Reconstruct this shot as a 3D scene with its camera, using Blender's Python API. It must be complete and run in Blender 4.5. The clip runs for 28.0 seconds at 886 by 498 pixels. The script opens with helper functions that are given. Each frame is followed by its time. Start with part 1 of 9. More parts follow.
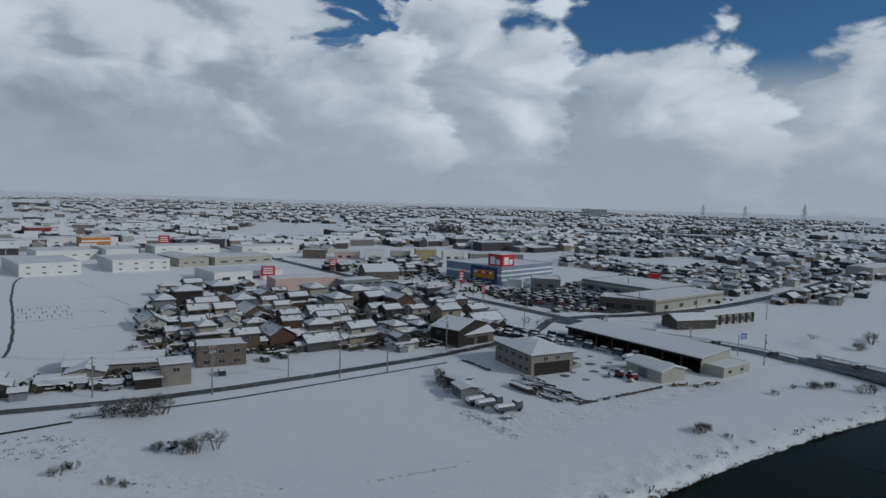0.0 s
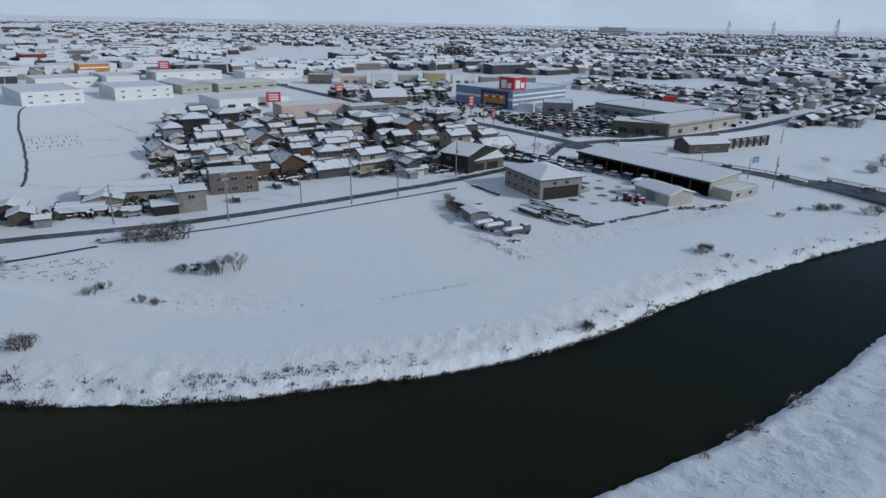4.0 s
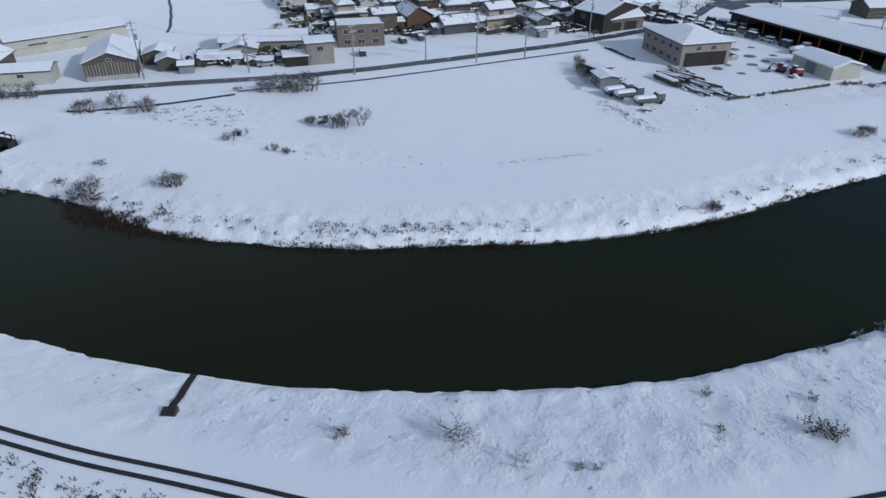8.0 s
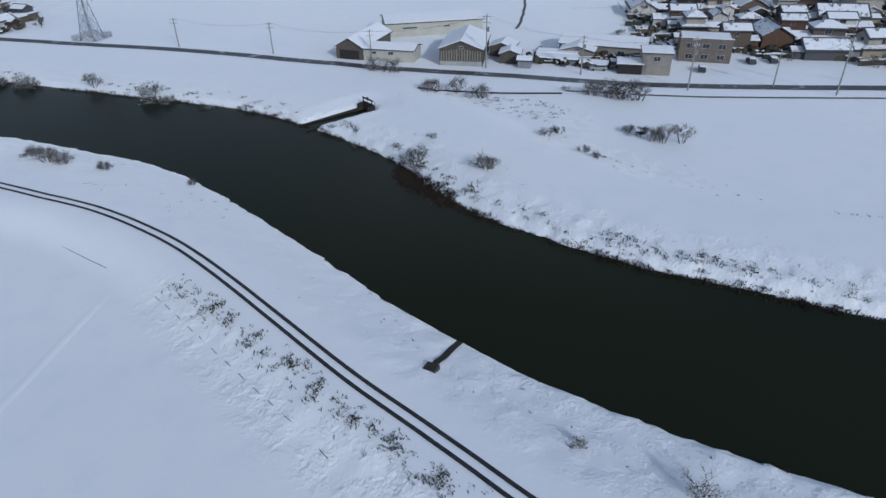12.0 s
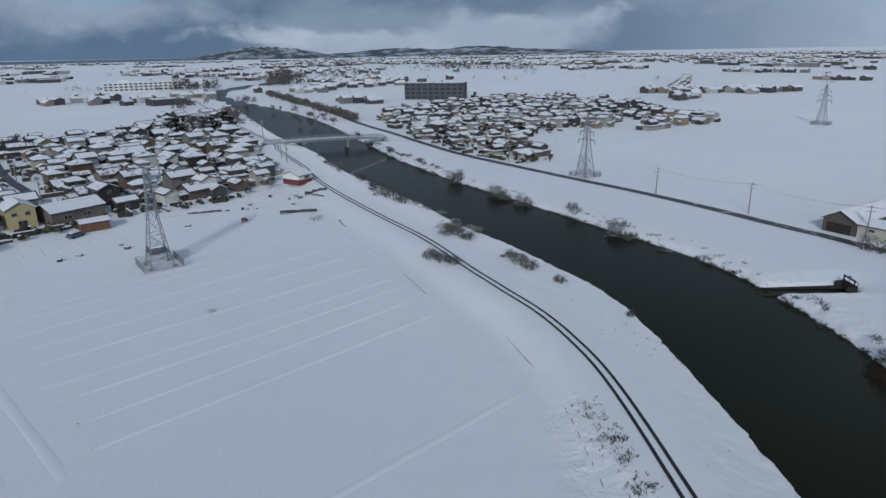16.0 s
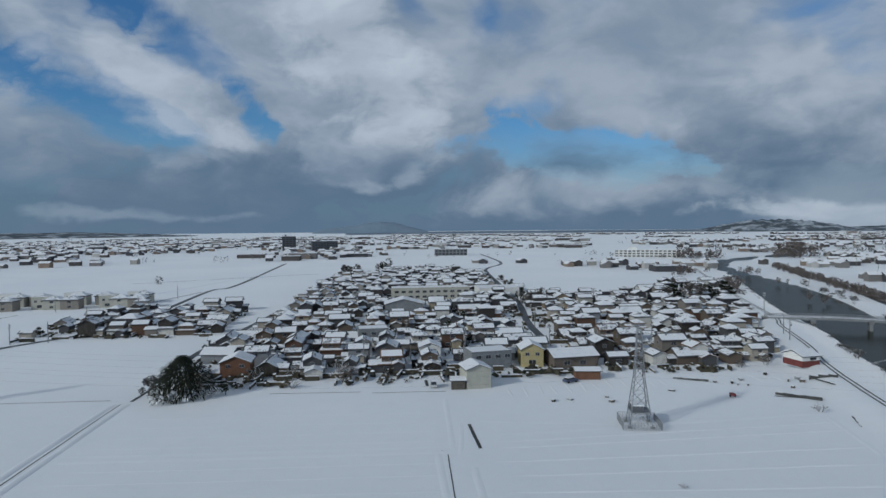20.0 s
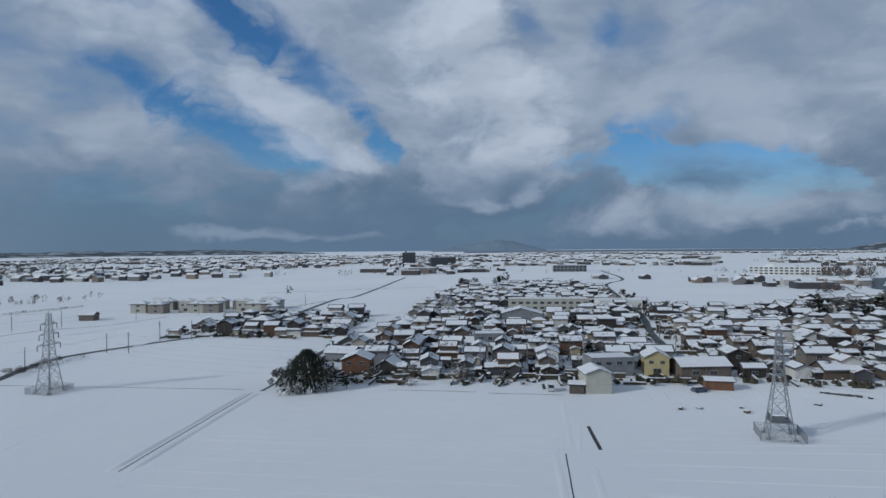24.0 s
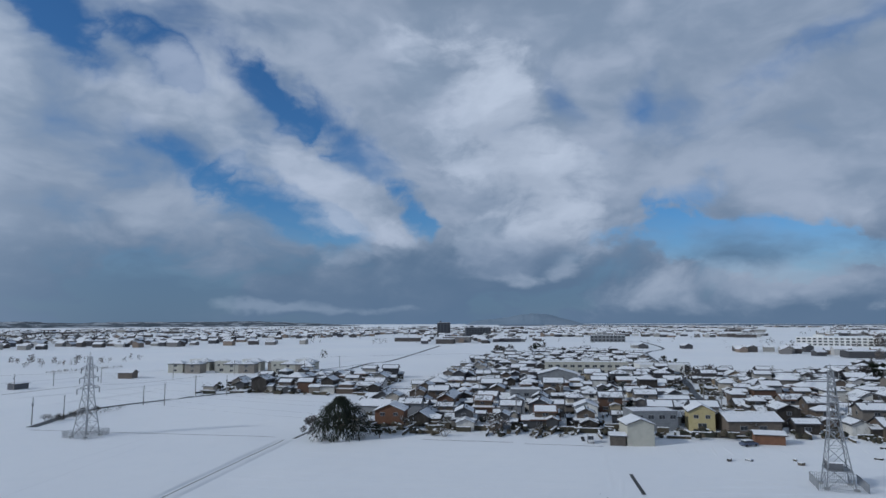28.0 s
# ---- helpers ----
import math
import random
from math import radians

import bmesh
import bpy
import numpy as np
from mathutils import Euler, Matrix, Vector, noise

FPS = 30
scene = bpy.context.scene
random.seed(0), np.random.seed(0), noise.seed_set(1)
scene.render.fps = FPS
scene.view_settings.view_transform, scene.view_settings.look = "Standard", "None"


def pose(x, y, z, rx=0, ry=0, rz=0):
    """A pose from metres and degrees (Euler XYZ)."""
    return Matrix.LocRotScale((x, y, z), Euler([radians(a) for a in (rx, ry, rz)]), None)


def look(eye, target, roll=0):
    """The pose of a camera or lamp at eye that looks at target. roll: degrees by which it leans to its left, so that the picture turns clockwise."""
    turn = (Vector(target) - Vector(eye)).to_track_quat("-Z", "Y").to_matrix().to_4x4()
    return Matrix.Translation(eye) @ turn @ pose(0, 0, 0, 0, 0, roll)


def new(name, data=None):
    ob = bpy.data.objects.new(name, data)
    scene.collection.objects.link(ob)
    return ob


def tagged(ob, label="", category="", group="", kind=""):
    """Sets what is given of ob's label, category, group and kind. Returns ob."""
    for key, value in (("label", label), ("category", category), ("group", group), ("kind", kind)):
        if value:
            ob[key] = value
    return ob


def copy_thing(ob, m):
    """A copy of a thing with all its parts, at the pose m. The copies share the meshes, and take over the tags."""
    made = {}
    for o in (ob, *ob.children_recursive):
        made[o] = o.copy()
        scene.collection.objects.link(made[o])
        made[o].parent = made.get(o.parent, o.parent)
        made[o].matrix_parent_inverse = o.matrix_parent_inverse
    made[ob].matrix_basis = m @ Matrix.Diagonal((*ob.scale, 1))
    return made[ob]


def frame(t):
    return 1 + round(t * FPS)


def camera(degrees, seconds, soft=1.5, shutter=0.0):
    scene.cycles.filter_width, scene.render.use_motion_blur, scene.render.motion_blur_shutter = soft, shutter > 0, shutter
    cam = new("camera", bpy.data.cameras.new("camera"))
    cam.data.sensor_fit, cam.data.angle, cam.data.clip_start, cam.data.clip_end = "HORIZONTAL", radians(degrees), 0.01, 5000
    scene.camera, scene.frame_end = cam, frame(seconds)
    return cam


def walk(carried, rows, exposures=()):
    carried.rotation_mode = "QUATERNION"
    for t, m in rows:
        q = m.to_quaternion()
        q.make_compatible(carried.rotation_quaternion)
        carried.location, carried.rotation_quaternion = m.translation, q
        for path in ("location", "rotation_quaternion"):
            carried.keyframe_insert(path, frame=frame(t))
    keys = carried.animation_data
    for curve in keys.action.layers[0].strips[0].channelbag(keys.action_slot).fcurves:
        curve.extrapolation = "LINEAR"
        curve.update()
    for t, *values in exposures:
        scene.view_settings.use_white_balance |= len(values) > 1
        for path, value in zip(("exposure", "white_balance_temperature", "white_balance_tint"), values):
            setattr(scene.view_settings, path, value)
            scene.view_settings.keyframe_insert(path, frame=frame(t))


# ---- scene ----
cam = camera(69.61, 28.0)
PATH = [
    (0.0, pose(-0.00, 0.00, 46.00, 85.410, -1.782, -0.794)),
    (0.5, pose(-0.00, -0.02, 45.90, 85.222, -1.741, -0.609)),
    (1.0, pose(0.00, -0.03, 45.85, 83.977, -1.649, -0.503)),
    (1.5, pose(0.03, -0.04, 45.79, 82.066, -1.570, -0.395)),
    (2.0, pose(0.04, -0.03, 45.73, 79.556, -1.464, -0.311)),
    (2.5, pose(0.05, -0.00, 45.67, 77.205, -1.392, -0.230)),
    (3.0, pose(0.07, -0.01, 45.64, 74.654, -1.286, -0.167)),
    (3.5, pose(0.10, -0.04, 45.62, 72.300, -1.191, -0.102)),
    (5.5, pose(0.28, -0.19, 45.62, 62.349, -0.912, 0.302)),
    (6.0, pose(0.28, -0.20, 45.64, 59.755, -0.815, 0.571)),
    (6.5, pose(0.26, -0.17, 45.64, 58.025, -0.705, 1.987)),
    (7.0, pose(0.22, -0.12, 45.66, 57.678, -0.554, 5.281)),
    (7.5, pose(0.16, -0.09, 45.66, 57.655, -0.460, 7.879)),
    (8.0, pose(0.12, -0.07, 45.65, 57.650, -0.329, 11.203)),
    (8.5, pose(0.10, -0.06, 45.65, 57.650, -0.172, 14.589)),
    (9.0, pose(0.11, -0.04, 45.68, 57.648, -0.036, 17.975)),
    (9.5, pose(0.09, 0.01, 45.67, 57.681, 0.174, 21.273)),
    (10.0, pose(0.11, 0.10, 45.67, 57.699, 0.316, 25.022)),
    (10.5, pose(0.11, 0.14, 45.62, 57.755, 0.447, 28.546)),
    (11.0, pose(0.12, 0.15, 45.52, 57.852, 0.773, 32.358)),
    (11.5, pose(0.07, 0.16, 45.31, 57.983, 0.800, 36.032)),
    (13.5, pose(-0.36, 0.12, 43.83, 61.500, 0.983, 56.053)),
    (14.0, pose(-0.52, 0.13, 43.58, 62.975, 1.041, 62.029)),
    (14.5, pose(-0.72, 0.13, 43.37, 64.788, 1.009, 66.879)),
    (15.0, pose(-0.99, 0.06, 43.19, 67.312, 0.998, 71.703)),
    (15.5, pose(-1.22, -0.00, 43.05, 69.793, 0.926, 76.028)),
    (16.0, pose(-1.41, -0.03, 42.91, 72.429, 0.870, 80.860)),
    (16.5, pose(-1.59, -0.02, 42.81, 74.892, 0.789, 85.581)),
    (17.0, pose(-1.80, 0.02, 42.74, 77.599, 0.801, 90.751)),
    (17.5, pose(-2.07, 0.05, 42.69, 80.123, 0.752, 95.710)),
    (18.0, pose(-2.36, 0.02, 42.63, 82.797, 0.735, 101.167)),
    (18.5, pose(-2.64, -0.08, 42.56, 85.327, 0.673, 106.536)),
    (19.0, pose(-2.86, -0.23, 42.45, 87.478, 0.657, 112.338)),
    (19.5, pose(-3.07, -0.41, 42.33, 87.861, 0.669, 117.686)),
    (20.0, pose(-3.28, -0.56, 42.24, 87.910, 0.606, 123.347)),
    (20.5, pose(-3.45, -0.67, 42.16, 87.961, 0.555, 127.961)),
    (21.0, pose(-3.60, -0.76, 41.96, 88.026, 0.492, 131.930)),
    (21.5, pose(-3.73, -0.82, 41.48, 88.075, 0.484, 132.103)),
    (23.5, pose(-4.13, -1.04, 38.02, 88.219, 0.577, 133.571)),
    (24.0, pose(-4.18, -1.07, 37.11, 89.739, 0.547, 133.892)),
    (24.5, pose(-4.19, -1.08, 36.15, 91.367, 0.517, 134.233)),
    (25.0, pose(-4.20, -1.09, 35.21, 92.586, 0.450, 134.624)),
    (25.5, pose(-4.22, -1.10, 34.28, 92.769, 0.398, 134.995)),
    (26.0, pose(-4.23, -1.11, 33.38, 92.826, 0.415, 135.335)),
    (26.5, pose(-4.23, -1.13, 32.50, 93.163, 0.370, 135.705)),
    (27.0, pose(-4.21, -1.16, 31.61, 94.402, 0.340, 136.113)),
    (27.5, pose(-4.18, -1.18, 30.75, 95.623, 0.252, 136.560)),
    (28.0, pose(-4.13, -1.16, 29.90, 96.388, 0.194, 137.014)),
]
walk(cam, PATH, exposures=[(0.0, -1.06, 5740, 6), (2.0, -0.87, 5650, 7), (3.5, -0.62, 5500, 7), (6.5, -0.14, 5350, 10), (11.5, -0.24, 5330, 10), (14.5, -0.52, 5380, 9), (17.0, -0.58, 5620, 7), (20.0, -0.55, 5680, 4), (28.0, -0.50, 5480, 8)])

# ---- world and sun ----
SUN_TO = Vector((0.91, -0.33, 0.46)).normalized()
sun = new("sun", bpy.data.lights.new("sun", "SUN"))
sun.data.energy, sun.data.angle, sun.data.color = 2.3, radians(3.5), (1.0, 0.92, 0.80)
sun.matrix_world = look(SUN_TO * 900, (0, 0, 0))


class Nodes:
    """Small helper to write node trees."""

    def __init__(self, tree):
        self.tree = tree
        tree.nodes.clear()

    def add(self, kind, **sets):
        n = self.tree.nodes.new(kind)
        for key, value in sets.items():
            if key == "operation":
                n.operation = value
            elif key == "blend":
                n.data_type, n.blend_type = "RGBA", value
            elif key == "dims":
                n.noise_dimensions = value
        return n

    def link(self, a, b):
        self.tree.links.new(a, b)

    def put(self, value, socket):
        if isinstance(value, (int, float, tuple)):
            socket.default_value = value
        else:
            self.link(value, socket)

    def math(self, op, a, b=0.0, clamp=False):
        n = self.add("ShaderNodeMath", operation=op)
        n.use_clamp = clamp
        self.put(a, n.inputs[0])
        self.put(b, n.inputs[1])
        return n.outputs[0]

    def vmath(self, op, a, b, out=0):
        n = self.add("ShaderNodeVectorMath", operation=op)
        self.put(a, n.inputs[0])
        self.put(b, n.inputs[1])
        return n.outputs[out]

    def step(self, value, lo, hi):
        n = self.add("ShaderNodeMapRange")
        n.interpolation_type = "SMOOTHSTEP"
        self.put(value, n.inputs["Value"])
        n.inputs["From Min"].default_value, n.inputs["From Max"].default_value = lo, hi
        return n.outputs["Result"]

    def mix(self, fac, a, b, blend="MIX"):
        n = self.add("ShaderNodeMix", blend=blend)
        self.put(fac, n.inputs[0])
        self.put(a, n.inputs[6])
        self.put(b, n.inputs[7])
        return n.outputs[2]

    def noise(self, vec, scale, detail=4.0, rough=0.5, distort=0.0):
        n = self.add("ShaderNodeTexNoise")
        if vec is not None:
            self.link(vec, n.inputs["Vector"])
        n.inputs["Scale"].default_value, n.inputs["Detail"].default_value = scale, detail
        n.inputs["Roughness"].default_value, n.inputs["Distortion"].default_value = rough, distort
        return n.outputs["Fac"]

    def ramp(self, fac, stops, constant=False):
        n = self.add("ShaderNodeValToRGB")
        self.link(fac, n.inputs[0])
        e = n.color_ramp.elements
        while len(e) < len(stops):
            e.new(0.5)
        for el, (p, c) in zip(e, stops):
            el.position, el.color = p, (*c, 1)
        if constant:
            n.color_ramp.interpolation = "CONSTANT"
        return n.outputs[0]


def direction(yaw, el):
    a, e = radians(yaw), radians(el)
    return (-math.sin(a) * math.cos(e), math.cos(a) * math.cos(e), math.sin(e))


def build_world():
    world = bpy.data.worlds.new("winter_sky")
    scene.world = world
    world.use_nodes = True
    g = Nodes(world.node_tree)
    sky = g.add("ShaderNodeTexSky")
    sky.sky_type = "NISHITA"
    sky.sun_disc = False
    sky.sun_elevation = math.asin(SUN_TO.z)
    sky.sun_rotation = math.atan2(SUN_TO.x, SUN_TO.y)
    sky.dust_density, sky.ozone_density = 0.4, 2.0
    coord = g.add("ShaderNodeTexCoord").outputs["Generated"]
    sep = g.add("ShaderNodeSeparateXYZ")
    g.link(coord, sep.inputs[0])
    z = sep.outputs[2]
    stretched = g.vmath("MULTIPLY", coord, (1.0, 1.0, 1.9))
    warp = g.add("ShaderNodeTexNoise")
    g.link(stretched, warp.inputs["Vector"])
    warp.inputs["Scale"].default_value, warp.inputs["Detail"].default_value = 4.0, 5.0
    warped = g.vmath("ADD", stretched, g.vmath("MULTIPLY", warp.outputs["Color"], (0.16, 0.16, 0.16)))
    big = g.noise(warped, 2.6, 5.0, 0.46)
    fine = g.noise(warped, 8.5, 6.0, 0.52)
    toward = g.vmath("ADD", warped, (0.05, -0.012, 0.045))
    lit = g.math("SUBTRACT", g.math("ADD", g.math("MULTIPLY", big, 1.0), g.math("MULTIPLY", fine, 0.5)),
                 g.math("ADD", g.math("MULTIPLY", g.noise(toward, 2.6, 5.0, 0.46), 1.0), g.math("MULTIPLY", g.noise(toward, 8.5, 6.0, 0.52), 0.5)))
    shade = g.noise(g.vmath("ADD", warped, (3.7, 1.3, 0.4)), 1.9, 4.0, 0.45)
    puff = g.add("ShaderNodeTexVoronoi")
    puff.feature = "SMOOTH_F1"
    g.link(warped, puff.inputs["Vector"])
    puff.inputs["Scale"].default_value, puff.inputs["Smoothness"].default_value, puff.inputs["Detail"].default_value = 7.0, 0.35, 3.0
    billow = g.math("SUBTRACT", 0.55, puff.outputs["Distance"])
    puffy = g.math("ADD", g.math("MULTIPLY", g.math("SUBTRACT", fine, 0.5), 1.5), g.math("MULTIPLY", billow, 0.5))
    ragged = g.math("ADD", g.math("MULTIPLY", g.math("SUBTRACT", big, 0.5), 3.0), g.math("MULTIPLY", puffy, 0.9))
    # how much cloud: a broken deck with blue openings in a few parts of the sky
    west = g.step(g.vmath("DOT_PRODUCT", coord, direction(118, 0), 1), 0.05, 0.75)
    cover = g.math("ADD", g.math("MULTIPLY", g.math("SUBTRACT", big, 0.5), 1.15), g.math("MULTIPLY", g.math("SUBTRACT", fine, 0.5), 0.45))
    cover = g.math("ADD", cover, g.math("MULTIPLY", billow, 0.22))
    cover = g.math("ADD", cover, 0.40)
    for yaw, el, size, depth in ((-27, 23, 15, 1.0), (-41, 20, 14, 1.0), (-12, 24, 11, 0.9), (2, 25, 9, 0.7), (14, 19, 6, 0.30)):
        r = radians(size)
        reach = g.math("SUBTRACT", g.math("SUBTRACT", r, g.math("MULTIPLY", ragged, r * 0.9)), g.vmath("DISTANCE", coord, direction(yaw, el), 1))
        cover = g.math("SUBTRACT", cover, g.math("MULTIPLY", g.step(reach, -0.55 * r, 0.75 * r), depth))
    drift = g.vmath("ADD", coord, g.vmath("MULTIPLY", g.vmath("SUBTRACT", warp.outputs["Color"], (0.5, 0.5, 0.5)), (0.11, 0.11, 0.11)))
    tatter = g.noise(drift, 21.0, 5.0, 0.6)
    wisps = g.math("ADD", g.math("MULTIPLY", g.math("SUBTRACT", fine, 0.5), 3.2), g.math("MULTIPLY", g.math("SUBTRACT", big, 0.5), 1.6))
    wisps = g.math("ADD", wisps, g.math("MULTIPLY", g.math("SUBTRACT", tatter, 0.5), 1.4))

    def oval(yaw, el, length, width, tilt, soft=0.9):
        """1 inside a slanting long patch of sky, 0 outside, with a wispy rim."""
        a, e, t = radians(yaw), radians(el), radians(tilt)
        c = Vector(direction(yaw, el))
        right = Vector((math.cos(a), math.sin(a), 0))
        up = right.cross(c)
        u, v = right * math.cos(t) + up * math.sin(t), up * math.cos(t) - right * math.sin(t)
        off = g.vmath("SUBTRACT", drift, tuple(c))
        p = g.math("MULTIPLY", g.vmath("DOT_PRODUCT", off, tuple(u), 1), 1 / radians(length))
        q = g.math("MULTIPLY", g.vmath("DOT_PRODUCT", off, tuple(v), 1), 1 / radians(width))
        r = g.math("SQRT", g.math("ADD", g.math("MULTIPLY", p, p), g.math("MULTIPLY", q, q)))
        return g.step(g.math("ADD", g.math("SUBTRACT", 1.0, r), wisps), -soft, soft)
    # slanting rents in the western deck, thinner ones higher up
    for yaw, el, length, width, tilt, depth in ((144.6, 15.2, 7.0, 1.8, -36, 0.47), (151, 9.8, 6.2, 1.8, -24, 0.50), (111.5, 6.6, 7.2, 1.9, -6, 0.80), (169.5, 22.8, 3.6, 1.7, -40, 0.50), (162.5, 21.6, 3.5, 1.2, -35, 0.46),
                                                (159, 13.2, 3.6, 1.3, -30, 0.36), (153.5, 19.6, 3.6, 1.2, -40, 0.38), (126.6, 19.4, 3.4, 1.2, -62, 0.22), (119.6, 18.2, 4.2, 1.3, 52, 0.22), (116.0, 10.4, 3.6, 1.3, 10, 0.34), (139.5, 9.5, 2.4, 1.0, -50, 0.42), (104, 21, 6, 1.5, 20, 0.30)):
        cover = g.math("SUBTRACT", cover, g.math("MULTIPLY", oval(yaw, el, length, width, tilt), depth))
    soft = g.step(cover, -0.14, 0.30)
    crisp = g.step(cover, -0.03, 0.11)
    n_mix = g.add("ShaderNodeMix")
    g.link(west, n_mix.inputs[0])
    g.link(crisp, n_mix.inputs[2])
    g.link(soft, n_mix.inputs[3])
    density = n_mix.outputs[0]
    # colour of the clouds: white heads, grey-blue bellies; heavy and dark overhead
    tone = g.math("ADD", g.math("MULTIPLY", lit, 2.6), g.math("MULTIPLY", g.math("SUBTRACT", shade, 0.5), 1.1))
    tone = g.math("ADD", tone, g.math("MULTIPLY", billow, 0.7))
    light = g.mix(west, g.step(tone, -0.62, 0.02), g.step(tone, -0.62, 0.34))
    grey = g.mix(west, (0.60, 0.645, 0.71, 1), (0.34, 0.395, 0.475, 1))
    white = g.mix(west, (1.12, 1.13, 1.15, 1), (0.53, 0.56, 0.625, 1))
    cloud = g.mix(light, grey, white)
    # single cumulus heads, each with its lit side towards the sun
    pale, dim = (1.36, 1.36, 1.36, 1), (0.66, 0.705, 0.765, 1)
    veil, slate = (0.70, 0.715, 0.77, 1), (0.40, 0.455, 0.53, 1)
    def heads(cloud, density, rows):
        for yaw, el, size, edge, solid, head, belly in rows:
            middle, r = Vector(direction(yaw, el)), radians(size)
            gap = g.math("SUBTRACT", g.math("ADD", r, g.math("MULTIPLY", puffy if edge < 0.3 else ragged, r * (0.75 if edge < 0.3 else 1.0))), g.vmath("DISTANCE", coord, tuple(middle), 1))
            body = g.math("MULTIPLY", g.step(gap, -edge * r, edge * r), solid)
            side = g.math("MULTIPLY", g.math("SUBTRACT", g.vmath("DOT_PRODUCT", coord, tuple(SUN_TO), 1), middle.dot(SUN_TO)), 0.42 / r)
            s = g.math("ADD", g.math("ADD", side, g.math("MULTIPLY", lit, 1.5)), g.math("ADD", g.math("MULTIPLY", puffy, 0.35), 0.42))
            cloud = g.mix(body, cloud, g.mix(g.step(s, 0.0, 1.0), belly, head))
            density = g.math("MAXIMUM", density, body)
        return cloud, density
    cloud, density = heads(cloud, density, ((-4, 8.2, 10.0, 0.08, 1.0, pale, dim), (-33, 4.4, 10.0, 0.08, 1.0, pale, dim), (-20, 5.6, 9.8, 0.08, 1.0, pale, dim), (8, 5.6, 9.8, 0.10, 1.0, pale, dim), (24, 3.2, 10.0, 0.2, 1.0, pale, dim), (37, 8, 9, 0.3, 0.9, pale, dim)))

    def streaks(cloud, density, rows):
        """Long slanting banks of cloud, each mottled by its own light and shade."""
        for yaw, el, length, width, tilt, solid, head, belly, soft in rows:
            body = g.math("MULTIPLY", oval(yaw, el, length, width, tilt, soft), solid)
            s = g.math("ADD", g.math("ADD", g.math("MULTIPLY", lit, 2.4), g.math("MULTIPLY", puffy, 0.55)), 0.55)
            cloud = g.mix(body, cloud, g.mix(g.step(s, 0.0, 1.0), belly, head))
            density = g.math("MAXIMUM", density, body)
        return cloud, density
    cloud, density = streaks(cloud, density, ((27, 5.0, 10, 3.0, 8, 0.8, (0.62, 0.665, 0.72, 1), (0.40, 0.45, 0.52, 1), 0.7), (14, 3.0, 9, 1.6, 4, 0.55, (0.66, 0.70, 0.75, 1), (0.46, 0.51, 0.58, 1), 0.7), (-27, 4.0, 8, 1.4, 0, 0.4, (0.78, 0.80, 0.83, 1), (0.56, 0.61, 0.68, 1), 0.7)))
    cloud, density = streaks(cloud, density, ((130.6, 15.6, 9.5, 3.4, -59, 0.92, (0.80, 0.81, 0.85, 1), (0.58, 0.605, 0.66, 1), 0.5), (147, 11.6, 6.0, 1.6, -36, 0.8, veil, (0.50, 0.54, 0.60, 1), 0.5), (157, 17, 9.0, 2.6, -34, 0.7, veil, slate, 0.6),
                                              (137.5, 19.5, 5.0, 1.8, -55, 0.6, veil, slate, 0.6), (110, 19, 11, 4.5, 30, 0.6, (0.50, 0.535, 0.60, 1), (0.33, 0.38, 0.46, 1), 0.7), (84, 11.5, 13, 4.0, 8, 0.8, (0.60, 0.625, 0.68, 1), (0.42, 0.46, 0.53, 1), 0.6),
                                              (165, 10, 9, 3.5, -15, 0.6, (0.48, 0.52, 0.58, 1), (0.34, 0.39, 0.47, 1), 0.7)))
    base = g.math("MULTIPLY", g.math("SUBTRACT", 1.0, g.step(z, 0.02, 0.12)), 0.35)
    cloud = g.mix(base, cloud, grey)
    over = g.step(z, 0.42, 0.62)
    cloud = g.mix(g.math("MULTIPLY", over, 0.9), cloud, (0.155, 0.185, 0.235, 1))
    # slate band low in the west, pale haze low in the north
    low = g.math("SUBTRACT", 1.0, g.step(g.math("ADD", g.math("SUBTRACT", z, g.math("MULTIPLY", west, 0.045)), g.math("MULTIPLY", g.math("SUBTRACT", fine, 0.5), 0.16)), 0.0, 0.13))
    band = g.mix(west, (0.70, 0.735, 0.78, 1), (0.14, 0.21, 0.30, 1))
    cloud = g.mix(g.math("MULTIPLY", low, 0.85), cloud, band)
    # bright low cloud bank over the hills
    bank = g.vmath("DOT_PRODUCT", g.vmath("MULTIPLY", coord, (1, 1, 4.5)), direction(82, 0), 1)
    lift = g.math("MULTIPLY", g.step(g.math("ADD", bank, g.math("MULTIPLY", g.math("SUBTRACT", fine, 0.5), 0.08)), 0.955, 0.992), g.math("SUBTRACT", 1.0, g.step(g.math("ADD", z, g.math("MULTIPLY", g.math("SUBTRACT", fine, 0.5), 0.09)), 0.03, 0.075)))
    cloud = g.mix(g.math("MULTIPLY", lift, 0.75), cloud, (0.64, 0.665, 0.71, 1))
    density = g.math("MAXIMUM", density, g.math("MAXIMUM", g.math("MULTIPLY", low, 0.9), over))
